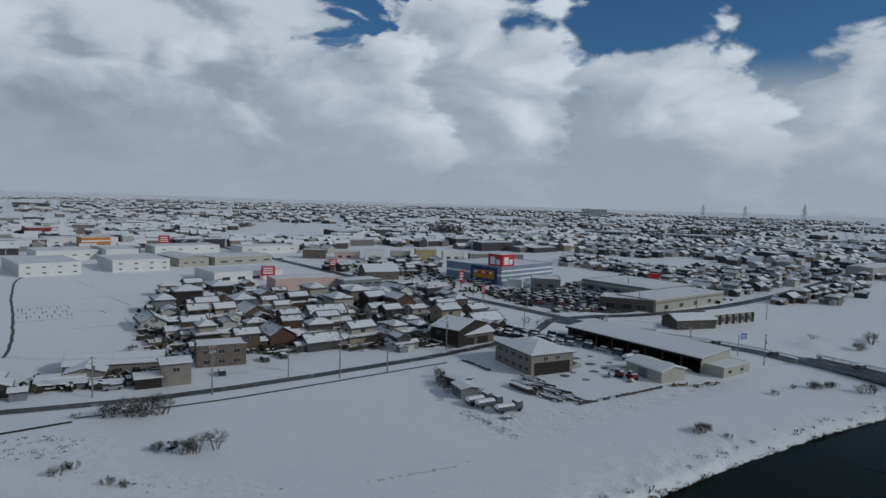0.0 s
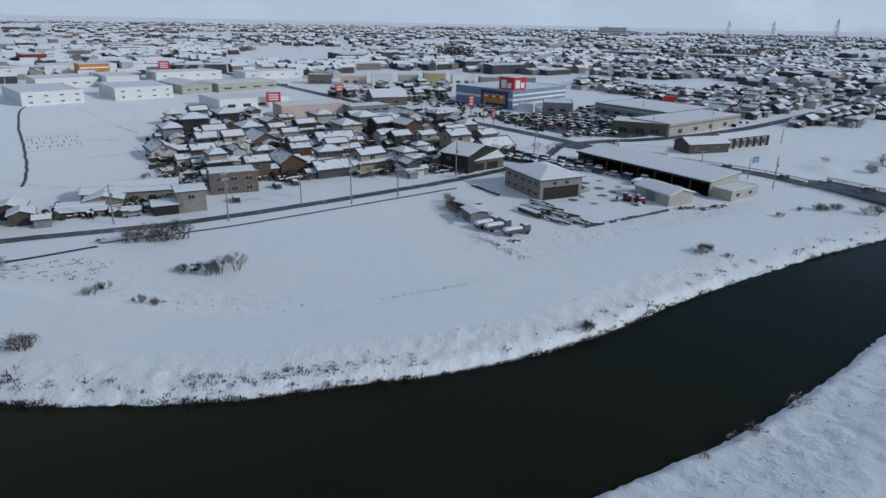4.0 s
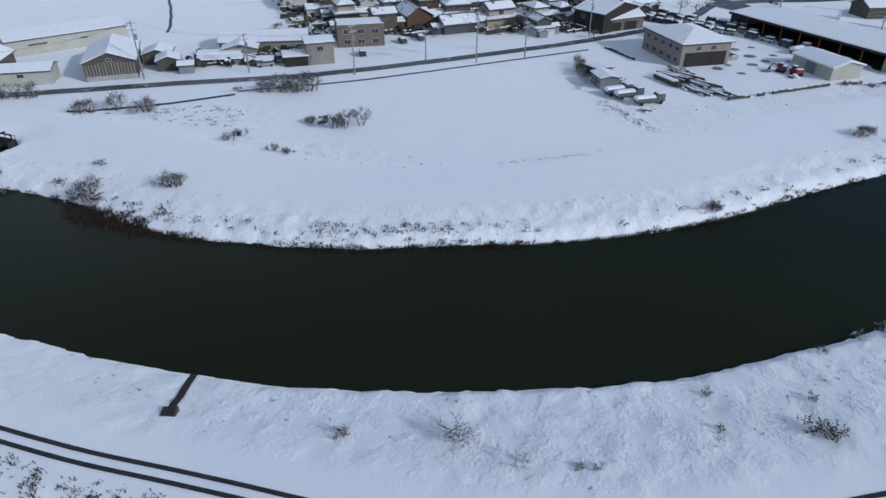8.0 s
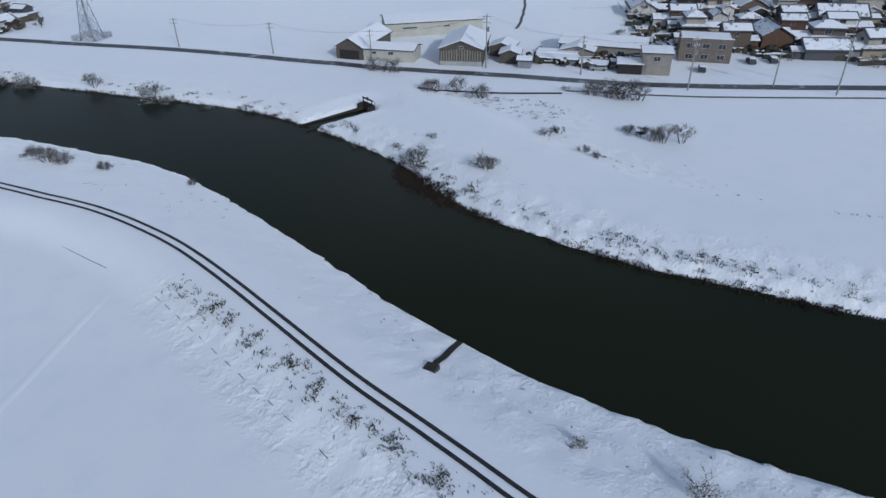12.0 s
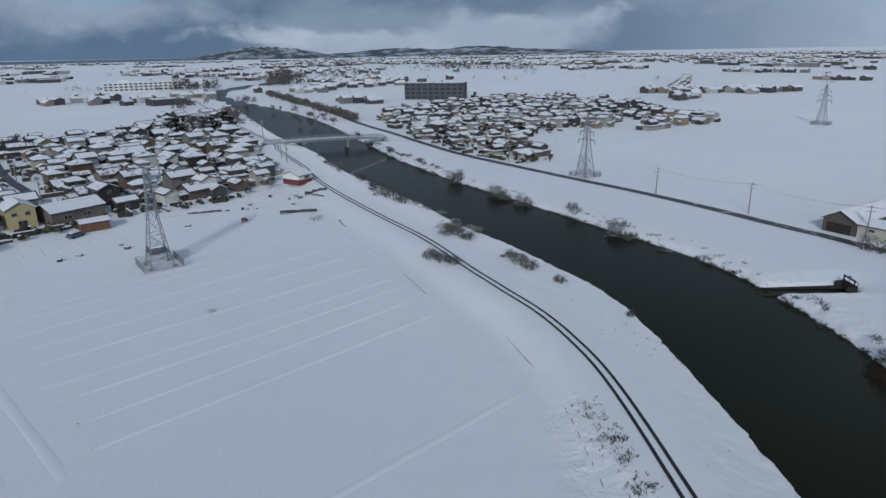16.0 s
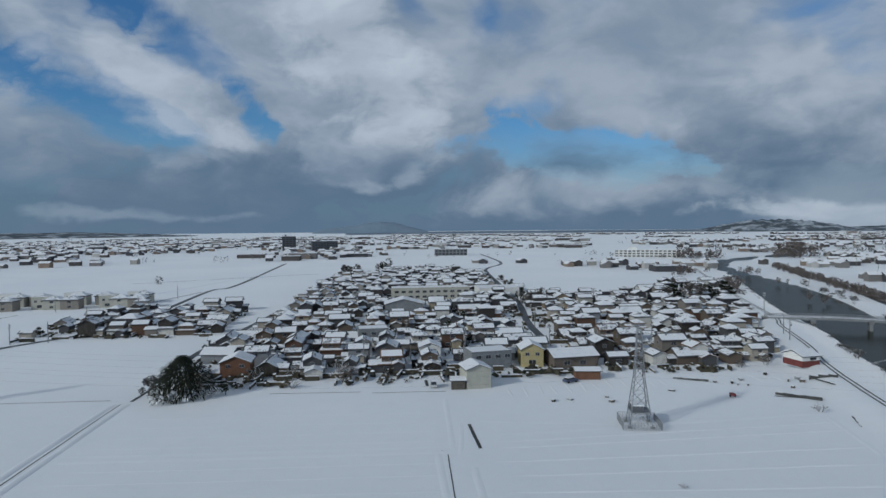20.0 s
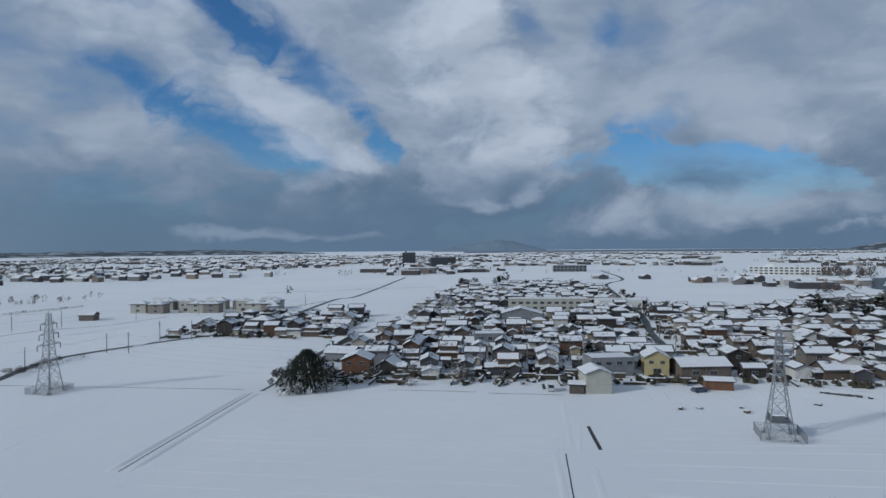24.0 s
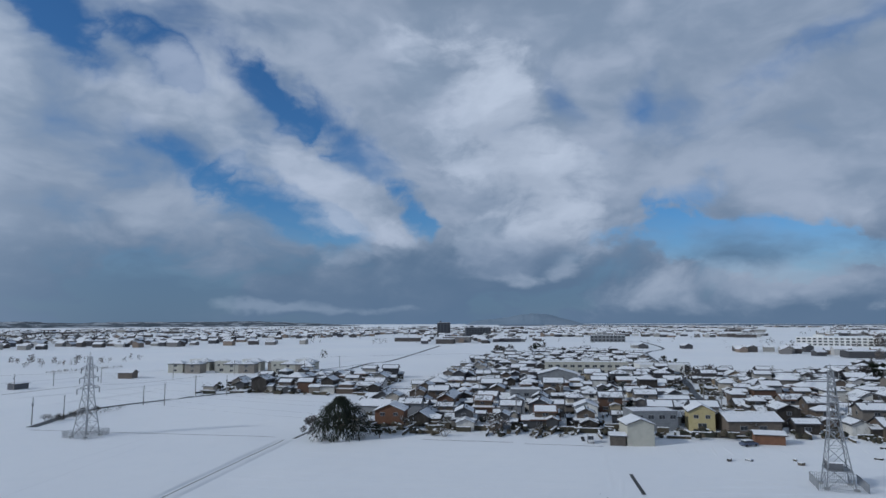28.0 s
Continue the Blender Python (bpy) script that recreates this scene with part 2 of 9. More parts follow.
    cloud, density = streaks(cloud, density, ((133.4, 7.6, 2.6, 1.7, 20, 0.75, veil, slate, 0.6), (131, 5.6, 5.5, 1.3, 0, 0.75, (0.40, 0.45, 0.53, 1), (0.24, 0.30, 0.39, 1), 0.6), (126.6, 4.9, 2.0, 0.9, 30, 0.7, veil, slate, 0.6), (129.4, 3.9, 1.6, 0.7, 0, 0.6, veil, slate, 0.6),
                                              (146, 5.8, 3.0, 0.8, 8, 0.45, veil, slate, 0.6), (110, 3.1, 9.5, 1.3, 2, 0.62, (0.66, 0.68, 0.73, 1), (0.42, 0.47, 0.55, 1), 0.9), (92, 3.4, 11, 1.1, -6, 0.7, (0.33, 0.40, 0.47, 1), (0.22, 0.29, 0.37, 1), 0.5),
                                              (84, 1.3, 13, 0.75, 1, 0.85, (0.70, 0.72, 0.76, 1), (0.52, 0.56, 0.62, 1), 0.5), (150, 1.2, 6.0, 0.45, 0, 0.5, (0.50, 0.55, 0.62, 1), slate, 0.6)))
    closed = g.math("MULTIPLY", g.math("SUBTRACT", 1.0, west), g.math("SUBTRACT", 1.0, g.step(z, 0.15, 0.21)))
    density = g.math("MAXIMUM", density, closed)
    back_sky = g.add("ShaderNodeBackground")
    g.link(g.mix(1.0, sky.outputs[0], (0.62, 0.95, 1.25, 1), "MULTIPLY"), back_sky.inputs[0])
    back_sky.inputs[1].default_value = 0.085
    back_cloud = g.add("ShaderNodeBackground")
    g.link(cloud, back_cloud.inputs[0])
    back_cloud.inputs[1].default_value = 1.0
    mixer = g.add("ShaderNodeMixShader")
    g.link(density, mixer.inputs[0])
    g.link(back_sky.outputs[0], mixer.inputs[1])
    g.link(back_cloud.outputs[0], mixer.inputs[2])
    out = g.add("ShaderNodeOutputWorld")
    g.link(mixer.outputs[0], out.inputs[0])


build_world()

# ---- materials ----
def material(name, rough=0.8, metal=0.0, spec=0.3):
    m = bpy.data.materials.new(name)
    m.use_nodes = True
    g = Nodes(m.node_tree)
    b = g.add("ShaderNodeBsdfPrincipled")
    b.inputs["Roughness"].default_value, b.inputs["Metallic"].default_value = rough, metal
    b.inputs["Specular IOR Level"].default_value = spec
    o = g.add("ShaderNodeOutputMaterial")
    g.link(b.outputs[0], o.inputs[0])
    return m, g, b


def bump(g, b, height, strength, distance):
    n = g.add("ShaderNodeBump")
    n.inputs["Strength"].default_value, n.inputs["Distance"].default_value = strength, distance
    g.link(height, n.inputs["Height"])
    g.link(n.outputs[0], b.inputs["Normal"])


def obj_coord(g):
    return g.add("ShaderNodeTexCoord").outputs["Object"]


def varied(name, a, b2, scale=1.5, rough=0.8, metal=0.0, bumps=0.15, spread=0.0, spec=0.3):
    """Two tones mixed by coarse and fine noise, with light relief; spread varies the tone from object to object."""
    m, g, b = material(name, rough, metal, spec)
    co = obj_coord(g)
    coarse, grain = g.noise(co, scale, 5, 0.6), g.noise(co, scale * 9, 4, 0.6)
    f = g.step(g.math("ADD", g.math("MULTIPLY", coarse, 0.65), g.math("MULTIPLY", grain, 0.35)), 0.3, 0.7)
    c = g.mix(f, (*a, 1), (*b2, 1))
    if spread:
        r = g.add("ShaderNodeObjectInfo").outputs["Random"]
        h = g.add("ShaderNodeHueSaturation")
        g.link(g.math("ADD", g.math("MULTIPLY", r, spread), 1.0 - spread / 2), h.inputs["Value"])
        g.link(c, h.inputs["Color"])
        c = h.outputs[0]
    g.link(c, b.inputs["Base Color"])
    if bumps:
        bump(g, b, grain, bumps, 0.05)
    return m


def snow_ground():
    m, g, b = material("snow_field", 0.62, 0, 0.35)
    b.inputs["Sheen Weight"].default_value, b.inputs["Sheen Roughness"].default_value = 0.45, 0.4
    co = obj_coord(g)
    wide, mid, fine = g.noise(co, 0.012, 4, 0.5), g.noise(co, 0.22, 5, 0.55), g.noise(co, 2.2, 5, 0.6)
    c = g.mix(g.step(wide, 0.35, 0.7), (0.80, 0.82, 0.86, 1), (0.86, 0.87, 0.89, 1))
    c = g.mix(g.math("MULTIPLY", g.step(mid, 0.45, 0.75), 0.30), c, (0.74, 0.77, 0.82, 1))
    # grass tips through the thin snow, only on the rough banks
    rough_bank = g.add("ShaderNodeAttribute")
    rough_bank.attribute_name = "tufts"
    tips = g.math("MULTIPLY", g.step(g.noise(co, 2.6, 7, 0.74, 0.5), 0.66, 0.70), rough_bank.outputs["Fac"])
    c = g.mix(g.math("MULTIPLY", tips, 0.75), c, (0.16, 0.15, 0.13, 1))
    g.link(c, b.inputs["Base Color"])
    lumps = g.math("ADD", g.math("MULTIPLY", g.noise(co, 1.1, 4, 0.5), 0.55), g.math("MULTIPLY", g.noise(co, 3.2, 4, 0.55), 0.55))
    hills = g.math("ADD", g.math("MULTIPLY", mid, 0.55), g.math("MULTIPLY", fine, 0.25))
    hills = g.math("ADD", hills, g.math("MULTIPLY", g.math("MULTIPLY", lumps, g.math("ADD", 0.35, g.math("MULTIPLY", g.step(g.noise(co, 0.35, 4, 0.6), 0.40, 0.66), 1.9))), rough_bank.outputs["Fac"]))
    bump(g, b, hills, 0.42, 0.34)
    return m


def water_mat():
    m, g, b = material("river_water", 0.22, 0, 0.10)
    co = obj_coord(g)
    b.inputs["IOR"].default_value = 1.25
    c = g.mix(g.noise(co, 0.03, 3, 0.5), (0.0125, 0.0165, 0.0095, 1), (0.0170, 0.0215, 0.0125, 1))
    g.link(c, b.inputs["Base Color"])
    bump(g, b, g.noise(co, 1.6, 3, 0.5), 0.06, 0.02)
    return m


def asphalt_mat():
    m, g, b = material("wet_asphalt", 0.55, 0, 0.4)
    co = obj_coord(g)
    n = g.noise(co, 0.35, 6, 0.6, 0.4)
    c = g.mix(g.noise(co, 3.0, 4, 0.6), (0.045, 0.047, 0.052, 1), (0.085, 0.088, 0.095, 1))
    c = g.mix(g.math("MULTIPLY", g.step(n, 0.56, 0.70), 0.7), c, (0.60, 0.62, 0.66, 1))
    g.link(c, b.inputs["Base Color"])
    bump(g, b, n, 0.2, 0.03)
    return m


def wall_mat():
    """House walls: each wall object takes its own paint or boarding, with faint weather stains."""
    m, g, b = material("house_wall", 0.85, 0, 0.2)
    r = g.add("ShaderNodeObjectInfo").outputs["Random"]
    c = g.ramp(r, [(0.0, (0.38, 0.35, 0.30)), (0.09, (0.12, 0.095, 0.075)), (0.25, (0.56, 0.55, 0.52)), (0.35, (0.045, 0.04, 0.036)),
                   (0.53, (0.20, 0.18, 0.16)), (0.64, (0.078, 0.08, 0.085)), (0.81, (0.36, 0.31, 0.22)), (0.86, (0.11, 0.065, 0.045)), (0.93, (0.24, 0.25, 0.27))], True)
    co = obj_coord(g)
    st = g.vmath("MULTIPLY", co, (1.0, 1.0, 0.35))
    c = g.mix(g.math("MULTIPLY", g.step(g.noise(st, 1.4, 6, 0.65), 0.45, 0.75), 0.45), c, (0.12, 0.11, 0.10, 1))
    g.link(c, b.inputs["Base Color"])
    bump(g, b, g.noise(co, 9, 3, 0.6), 0.15, 0.02)
    return m


def roof_mat(name, a, b2):
    m, g, b = material(name, 0.6, 0, 0.35)
    co = obj_coord(g)
    w = g.add("ShaderNodeTexWave")
    w.inputs["Scale"].default_value, w.inputs["Distortion"].default_value = 3.2, 0.3
    g.link(co, w.inputs["Vector"])
    c = g.mix(g.noise(co, 2.0, 5, 0.6), (*a, 1), (*b2, 1))
    g.link(c, b.inputs["Base Color"])
    bump(g, b, w.outputs["Fac"], 0.5, 0.05)
    return m


def far_wall_mat(name, tones):
    m, g, b = material(name, 0.9, 0, 0.15)
    r = g.add("ShaderNodeNewGeometry").outputs["Random Per Island"]
    c = g.ramp(r, [(0.0, tones[0]), (0.16, tones[1]), (0.42, tones[2]), (0.58, tones[3]), (0.84, tones[4]), (0.93, tones[5])], True)
    c = g.mix(g.math("MULTIPLY", g.noise(obj_coord(g), 0.6, 3, 0.6), 0.5), c, (0.10, 0.10, 0.11, 1))
    g.link(c, b.inputs["Base Color"])
    return m


def leaf_mat(name, a, b2):
    m, g, b = material(name, 0.7, 0, 0.3)
    r = g.add("ShaderNodeNewGeometry").outputs["Random Per Island"]
    c = g.mix(r, (*a, 1), (*b2, 1))
    c = g.mix(g.math("MULTIPLY", g.noise(obj_coord(g), 2.0, 4, 0.6), 0.4), c, (a[0] * 0.5, a[1] * 0.5, a[2] * 0.5, 1))
    g.link(c, b.inputs["Base Color"])
    return m


SNOW_G = snow_ground()
SNOW = varied("roof_snow", (0.78, 0.80, 0.84), (0.88, 0.88, 0.90), 0.8, 0.75, 0, 0.25)


def thin_snow(name, island):
    """Snow on tiles: thin in places, so that rows of dark tile show through."""
    m, g, b = material(name, 0.75, 0, 0.25)
    co = obj_coord(g)
    if island:
        r = g.add("ShaderNodeNewGeometry").outputs["Random Per Island"]
    else:
        r = g.add("ShaderNodeObjectInfo").outputs["Random"]
    n = g.add("ShaderNodeVectorMath", operation="ADD")
    g.link(co, n.inputs[0])
    g.link(g.math("MULTIPLY", r, 60.0), n.inputs[1])
    patch, rows = g.noise(n.outputs[0], 0.55, 5, 0.62, 0.4), g.noise(g.vmath("MULTIPLY", n.outputs[0], (5.0, 0.6, 1.0)), 1.0, 3, 0.6)
    bare = g.math("ADD", g.math("MULTIPLY", patch, 0.75), g.math("MULTIPLY", rows, 0.4))
    bare = g.step(g.math("ADD", bare, g.math("MULTIPLY", g.math("SUBTRACT", r, 0.5), 0.16)), 0.665, 0.74)
    c = g.mix(g.noise(co, 0.8, 4, 0.6), (0.76, 0.79, 0.83, 1), (0.88, 0.88, 0.90, 1))
    c = g.mix(g.math("MULTIPLY", bare, 0.85), c, (0.085, 0.088, 0.10, 1))
    g.link(c, b.inputs["Base Color"])
    bump(g, b, patch, 0.3, 0.06)
    return m


SNOW_T, SNOW_TI = thin_snow("thin_roof_snow", False), thin_snow("thin_village_snow", True)
WATER = water_mat()
ASPHALT = asphalt_mat()
TRACK = varied("wet_track", (0.012, 0.013, 0.015), (0.035, 0.036, 0.04), 1.2, 0.55, 0, 0.2)
WALL = wall_mat()
TILE = roof_mat("dark_tile", (0.045, 0.047, 0.055), (0.09, 0.09, 0.10))
TILE_B = roof_mat("brown_tile", (0.10, 0.055, 0.035), (0.16, 0.09, 0.06))
GLASS = varied("dark_glass", (0.02, 0.025, 0.03), (0.05, 0.055, 0.065), 1.0, 0.34, 0, 0.0, spec=0.35)
FRAME = varied("window_alloy", (0.35, 0.35, 0.36), (0.5, 0.5, 0.5), 3, 0.5, 0.3, 0.0)
WOOD = varied("weathered_board", (0.06, 0.053, 0.046), (0.135, 0.118, 0.1), 2.2, 0.85, 0, 0.3, 0.3)
# near-black for dark parts; on the carport panel it stands for interior shade
DARK = varied("dark_interior", (0.02, 0.018, 0.016), (0.045, 0.04, 0.035), 1.5, 0.9)
CONC = varied("concrete", (0.26, 0.26, 0.25), (0.38, 0.38, 0.36), 0.8, 0.9, 0, 0.2)
CONC_D = varied("wet_concrete", (0.035, 0.037, 0.038), (0.075, 0.075, 0.072), 1.0, 0.6, 0, 0.2)
STEEL = varied("galvanised_steel", (0.22, 0.235, 0.25), (0.36, 0.37, 0.39), 4, 0.5, 0.5, 0.0)
POLE = varied("pole_concrete", (0.20, 0.195, 0.185), (0.32, 0.31, 0.30), 2, 0.85)
WIRE = varied("wire_black", (0.02, 0.02, 0.02), (0.04, 0.04, 0.04), 2, 0.6, 0, 0)
CREAM = varied("cream_panel", (0.38, 0.37, 0.32), (0.47, 0.46, 0.4), 0.6, 0.8, 0, 0.1)
TAN = varied("tan_render", (0.22, 0.2, 0.175), (0.29, 0.265, 0.235), 0.7, 0.85, 0, 0.1)
BROWN = varied("brown_siding", (0.125, 0.105, 0.09), (0.185, 0.155, 0.13), 0.8, 0.85, 0, 0.1)
PINK = varied("pinkish_panel", (0.50, 0.38, 0.34), (0.60, 0.47, 0.42), 0.5, 0.8, 0, 0.1)
BLUEWALL = varied("blue_grey_panel", (0.20, 0.26, 0.36), (0.26, 0.32, 0.42), 0.4, 0.6, 0.1, 0.1)
NAVY = varied("navy_panel", (0.02, 0.05, 0.14), (0.04, 0.08, 0.2), 0.5, 0.6)
WHITEW = varied("white_wall", (0.66, 0.66, 0.64), (0.78, 0.78, 0.76), 0.6, 0.8, 0, 0.1)
GREYW = varied("grey_wall", (0.17, 0.18, 0.19), (0.25, 0.26, 0.275), 0.6, 0.8, 0, 0.1)
YELLOW = varied("yellow_wall", (0.40, 0.34, 0.17), (0.48, 0.41, 0.23), 0.6, 0.8, 0, 0.1)
ORANGE = varied("orange_wood", (0.13, 0.068, 0.042), (0.19, 0.10, 0.062), 0.8, 0.8, 0, 0.1)
REDWALL = varied("dark_red_board", (0.12, 0.035, 0.032), (0.18, 0.055, 0.05), 0.8, 0.8, 0, 0.1)
SIGNRED = varied("sign_red", (0.50, 0.025, 0.035), (0.58, 0.04, 0.05), 0.5, 0.5, 0, 0)
SIGNWHITE = varied("sign_white", (0.76, 0.76, 0.76), (0.84, 0.84, 0.84), 0.5, 0.5, 0, 0)
SIGNORANGE = varied("sign_orange", (0.50, 0.19, 0.03), (0.58, 0.27, 0.05), 0.5, 0.5, 0, 0)
SIGNBLUE = varied("sign_blue", (0.03, 0.12, 0.35), (0.05, 0.16, 0.42), 0.5, 0.5, 0, 0)
BARK = varied("bark", (0.07, 0.055, 0.045), (0.15, 0.12, 0.10), 3, 0.9, 0, 0)
REED = leaf_mat("dry_reed", (0.022, 0.018, 0.015), (0.085, 0.06, 0.045))
SCRUB = leaf_mat("dark_scrub", (0.035, 0.04, 0.028), (0.09, 0.08, 0.055))
LEAF = leaf_mat("evergreen_leaf", (0.010, 0.016, 0.010), (0.034, 0.042, 0.024))
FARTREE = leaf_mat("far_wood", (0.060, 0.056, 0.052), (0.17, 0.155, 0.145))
BRUSH = leaf_mat("bare_brushwood", (0.085, 0.072, 0.066), (0.22, 0.19, 0.175))
FARWALL = far_wall_mat("village_wall", [(0.42, 0.40, 0.36), (0.06, 0.055, 0.05), (0.22, 0.20, 0.175), (0.042, 0.043, 0.046), (0.34, 0.26, 0.17), (0.58, 0.57, 0.55)])
FARTOWN = far_wall_mat("town_wall", [(0.38, 0.37, 0.34), (0.09, 0.08, 0.072), (0.22, 0.21, 0.20), (0.065, 0.066, 0.072), (0.28, 0.22, 0.17), (0.55, 0.54, 0.52)])
TYRE = varied("tyre", (0.015, 0.015, 0.015), (0.03, 0.03, 0.03), 4, 0.9, 0, 0)
RUST = varied("rusty_iron", (0.13, 0.06, 0.035), (0.24, 0.12, 0.07), 3, 0.8, 0.2, 0.2)


def car_paint():
    m, g, b = material("car_paint", 0.5, 0.0, 0.3)
    r = g.add("ShaderNodeObjectInfo").outputs["Random"]
    c = g.ramp(r, [(0.0, (0.03, 0.03, 0.035)), (0.25, (0.55, 0.55, 0.56)), (0.45, (0.06, 0.08, 0.14)), (0.6, (0.28, 0.29, 0.30)), (0.78, (0.02, 0.02, 0.025)), (0.965, (0.22, 0.03, 0.03))], True)
    c = g.mix(g.math("MULTIPLY", g.noise(obj_coord(g), 1.5, 4, 0.6), 0.2), c, (0.3, 0.3, 0.3, 1))
    g.link(c, b.inputs["Base Color"])
    return m


PAINT = car_paint()


def hill_mat():
    m, g, b = material("snowy_wooded_hill", 0.9, 0, 0.1)
    co = obj_coord(g)
    f = g.step(g.noise(co, 0.012, 8, 0.72), 0.46, 0.62)
    c = g.mix(f, (0.085, 0.105, 0.125, 1), (0.50, 0.54, 0.59, 1))
    g.link(c, b.inputs["Base Color"])
    return m


HILL = hill_mat()
# distance haze is put into this base colour as a blue-grey tint
FARHILL = varied("haze_tinted_mountain", (0.20, 0.27, 0.35), (0.26, 0.33, 0.41), 0.004, 0.9, 0, 0)
LAKE = varied("far_lake", (0.10, 0.15, 0.21), (0.13, 0.18, 0.25), 0.002, 0.5, 0, 0)
GARDEN = leaf_mat("garden_hedge", (0.03, 0.034, 0.024), (0.11, 0.09, 0.06))
MELT = varied("melted_patch", (0.10, 0.11, 0.125), (0.22, 0.24, 0.265), 1.0, 0.4, 0, 0.1)
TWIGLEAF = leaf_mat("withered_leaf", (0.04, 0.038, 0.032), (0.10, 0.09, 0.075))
DULLRED = varied("dull_red_paint", (0.16, 0.025, 0.025), (0.24, 0.04, 0.04), 1.0, 0.5, 0, 0.1)
PALEBOARD = varied("pale_board", (0.15, 0.14, 0.12), (0.25, 0.23, 0.20), 2.5, 0.85, 0, 0.3, 0.4)
DARKGREY = varied("dark_grey_render", (0.085, 0.09, 0.10), (0.13, 0.135, 0.15), 0.6, 0.8, 0, 0.1)

# ---- mesh helpers ----
class Mesh:
    """Collects vertices and faces of one part."""

    def __init__(self):
        self.v, self.f, self.mi = [], [], []

    def add(self, verts, faces, mi=0, m=None):
        k = len(self.v)
        self.v += [tuple(m @ Vector(p)) for p in verts] if m else verts
        self.f += [tuple(i + k for i in q) for q in faces]
        self.mi += [mi] * len(faces)
        return self

    def box(self, x0, x1, y0, y1, z0, z1, mi=0, m=None):
        return self.add([(x0, y0, z0), (x1, y0, z0), (x1, y1, z0), (x0, y1, z0), (x0, y0, z1), (x1, y0, z1), (x1, y1, z1), (x0, y1, z1)],
                        [(3, 2, 1, 0), (4, 5, 6, 7), (0, 1, 5, 4), (1, 2, 6, 5), (2, 3, 7, 6), (3, 0, 4, 7)], mi, m)

    def prism(self, poly, x0, x1, mi=0, m=None):
        """A y-z outline drawn out along x."""
        n = len(poly)
        vs = [(x0, y, z) for y, z in poly] + [(x1, y, z) for y, z in poly]
        fs = [tuple(range(n))[::-1], tuple(range(n, 2 * n))] + [(i, (i + 1) % n, n + (i + 1) % n, n + i) for i in range(n)]
        return self.add(vs, fs, mi, m)

    def tube(self, a, b, ra, rb, sides=4, mi=0):
        a, b = Vector(a), Vector(b)
        d = (b - a)
        if d.length < 1e-6:
            return self
        d.normalize()
        u = d.orthogonal().normalized()
        w = d.cross(u)
        ring = [u * math.cos(2 * math.pi * i / sides) + w * math.sin(2 * math.pi * i / sides) for i in range(sides)]
        vs = [tuple(a + r * ra) for r in ring] + [tuple(b + r * rb) for r in ring]
        fs = [(i, (i + 1) % sides, sides + (i + 1) % sides, sides + i) for i in range(sides)]
        fs += [tuple(range(sides))[::-1], tuple(range(sides, 2 * sides))]
        return self.add(vs, fs, mi)

    def pipe(self, pts, r, sides=3, mi=0):
        """One joined tube through the points."""
        pts = [Vector(q) for q in pts]
        vs = []
        for i, q in enumerate(pts):
            d = (pts[min(i + 1, len(pts) - 1)] - pts[max(i - 1, 0)]).normalized()
            u = d.cross(Vector((0, 0, 1))).normalized()
            w = u.cross(d)
            vs += [tuple(q + (u * math.cos(2 * math.pi * k / sides) + w * math.sin(2 * math.pi * k / sides)) * r) for k in range(sides)]
        fs = [(i * sides + k, i * sides + (k + 1) % sides, (i + 1) * sides + (k + 1) % sides, (i + 1) * sides + k) for i in range(len(pts) - 1) for k in range(sides)]
        return self.add(vs, fs, mi)

    def blob(self, c, r, rng, mi=0, flat=0.7, rough=0.25):
        """A low uneven lump."""
        vs, n = [(c[0], c[1], c[2] + r * flat * rng.uniform(0.85, 1.1))], 7
        for k, (rr, zz) in enumerate(((0.62, 0.72), (1.0, 0.15), (0.75, -0.45))):
            for i in range(n):
                a = 2 * math.pi * (i + 0.5 * (k % 2)) / n
                q = r * rr * rng.uniform(1 - rough, 1 + rough)
                vs.append((c[0] + q * math.cos(a), c[1] + q * math.sin(a), c[2] + r * flat * zz))
        fs = [(0, 1 + i, 1 + (i + 1) % n) for i in range(n)]
        for k in range(2):
            o, p = 1 + k * n, 1 + (k + 1) * n
            fs += [(o + i, p + i, p + (i + 1) % n, o + (i + 1) % n) for i in range(n)]
        fs.append(tuple(range(1 + 2 * n, 1 + 3 * n))[::-1])
        return self.add(vs, fs, mi)

    def data(self, name, mats, smooth=False):
        me = bpy.data.meshes.new(name)
        me.from_pydata(self.v, [], self.f)
        for m in mats if isinstance(mats, (list, tuple)) else [mats]:
            me.materials.append(m)
        if any(self.mi):
            me.polygons.foreach_set("material_index", self.mi)
        if smooth:
            me.polygons.foreach_set("use_smooth", [True] * len(me.polygons))
        me.update()
        return me


def part(name, ms, mats, parent, label="", smooth=False):
    ob = new(name, ms.data(name, mats, smooth))
    ob.parent = parent
    return tagged(ob, label)


def thing(name, at, label, category, group="", kind=""):
    ob = new(name)
    ob.matrix_basis = at
    return tagged(ob, label, category, group, kind)


def solo(name, ms, mats, at, label, category, group="", kind="", smooth=False):
    ob = new(name, ms.data(name, mats, smooth))
    ob.matrix_basis = at
    return tagged(ob, label, category, group, kind)


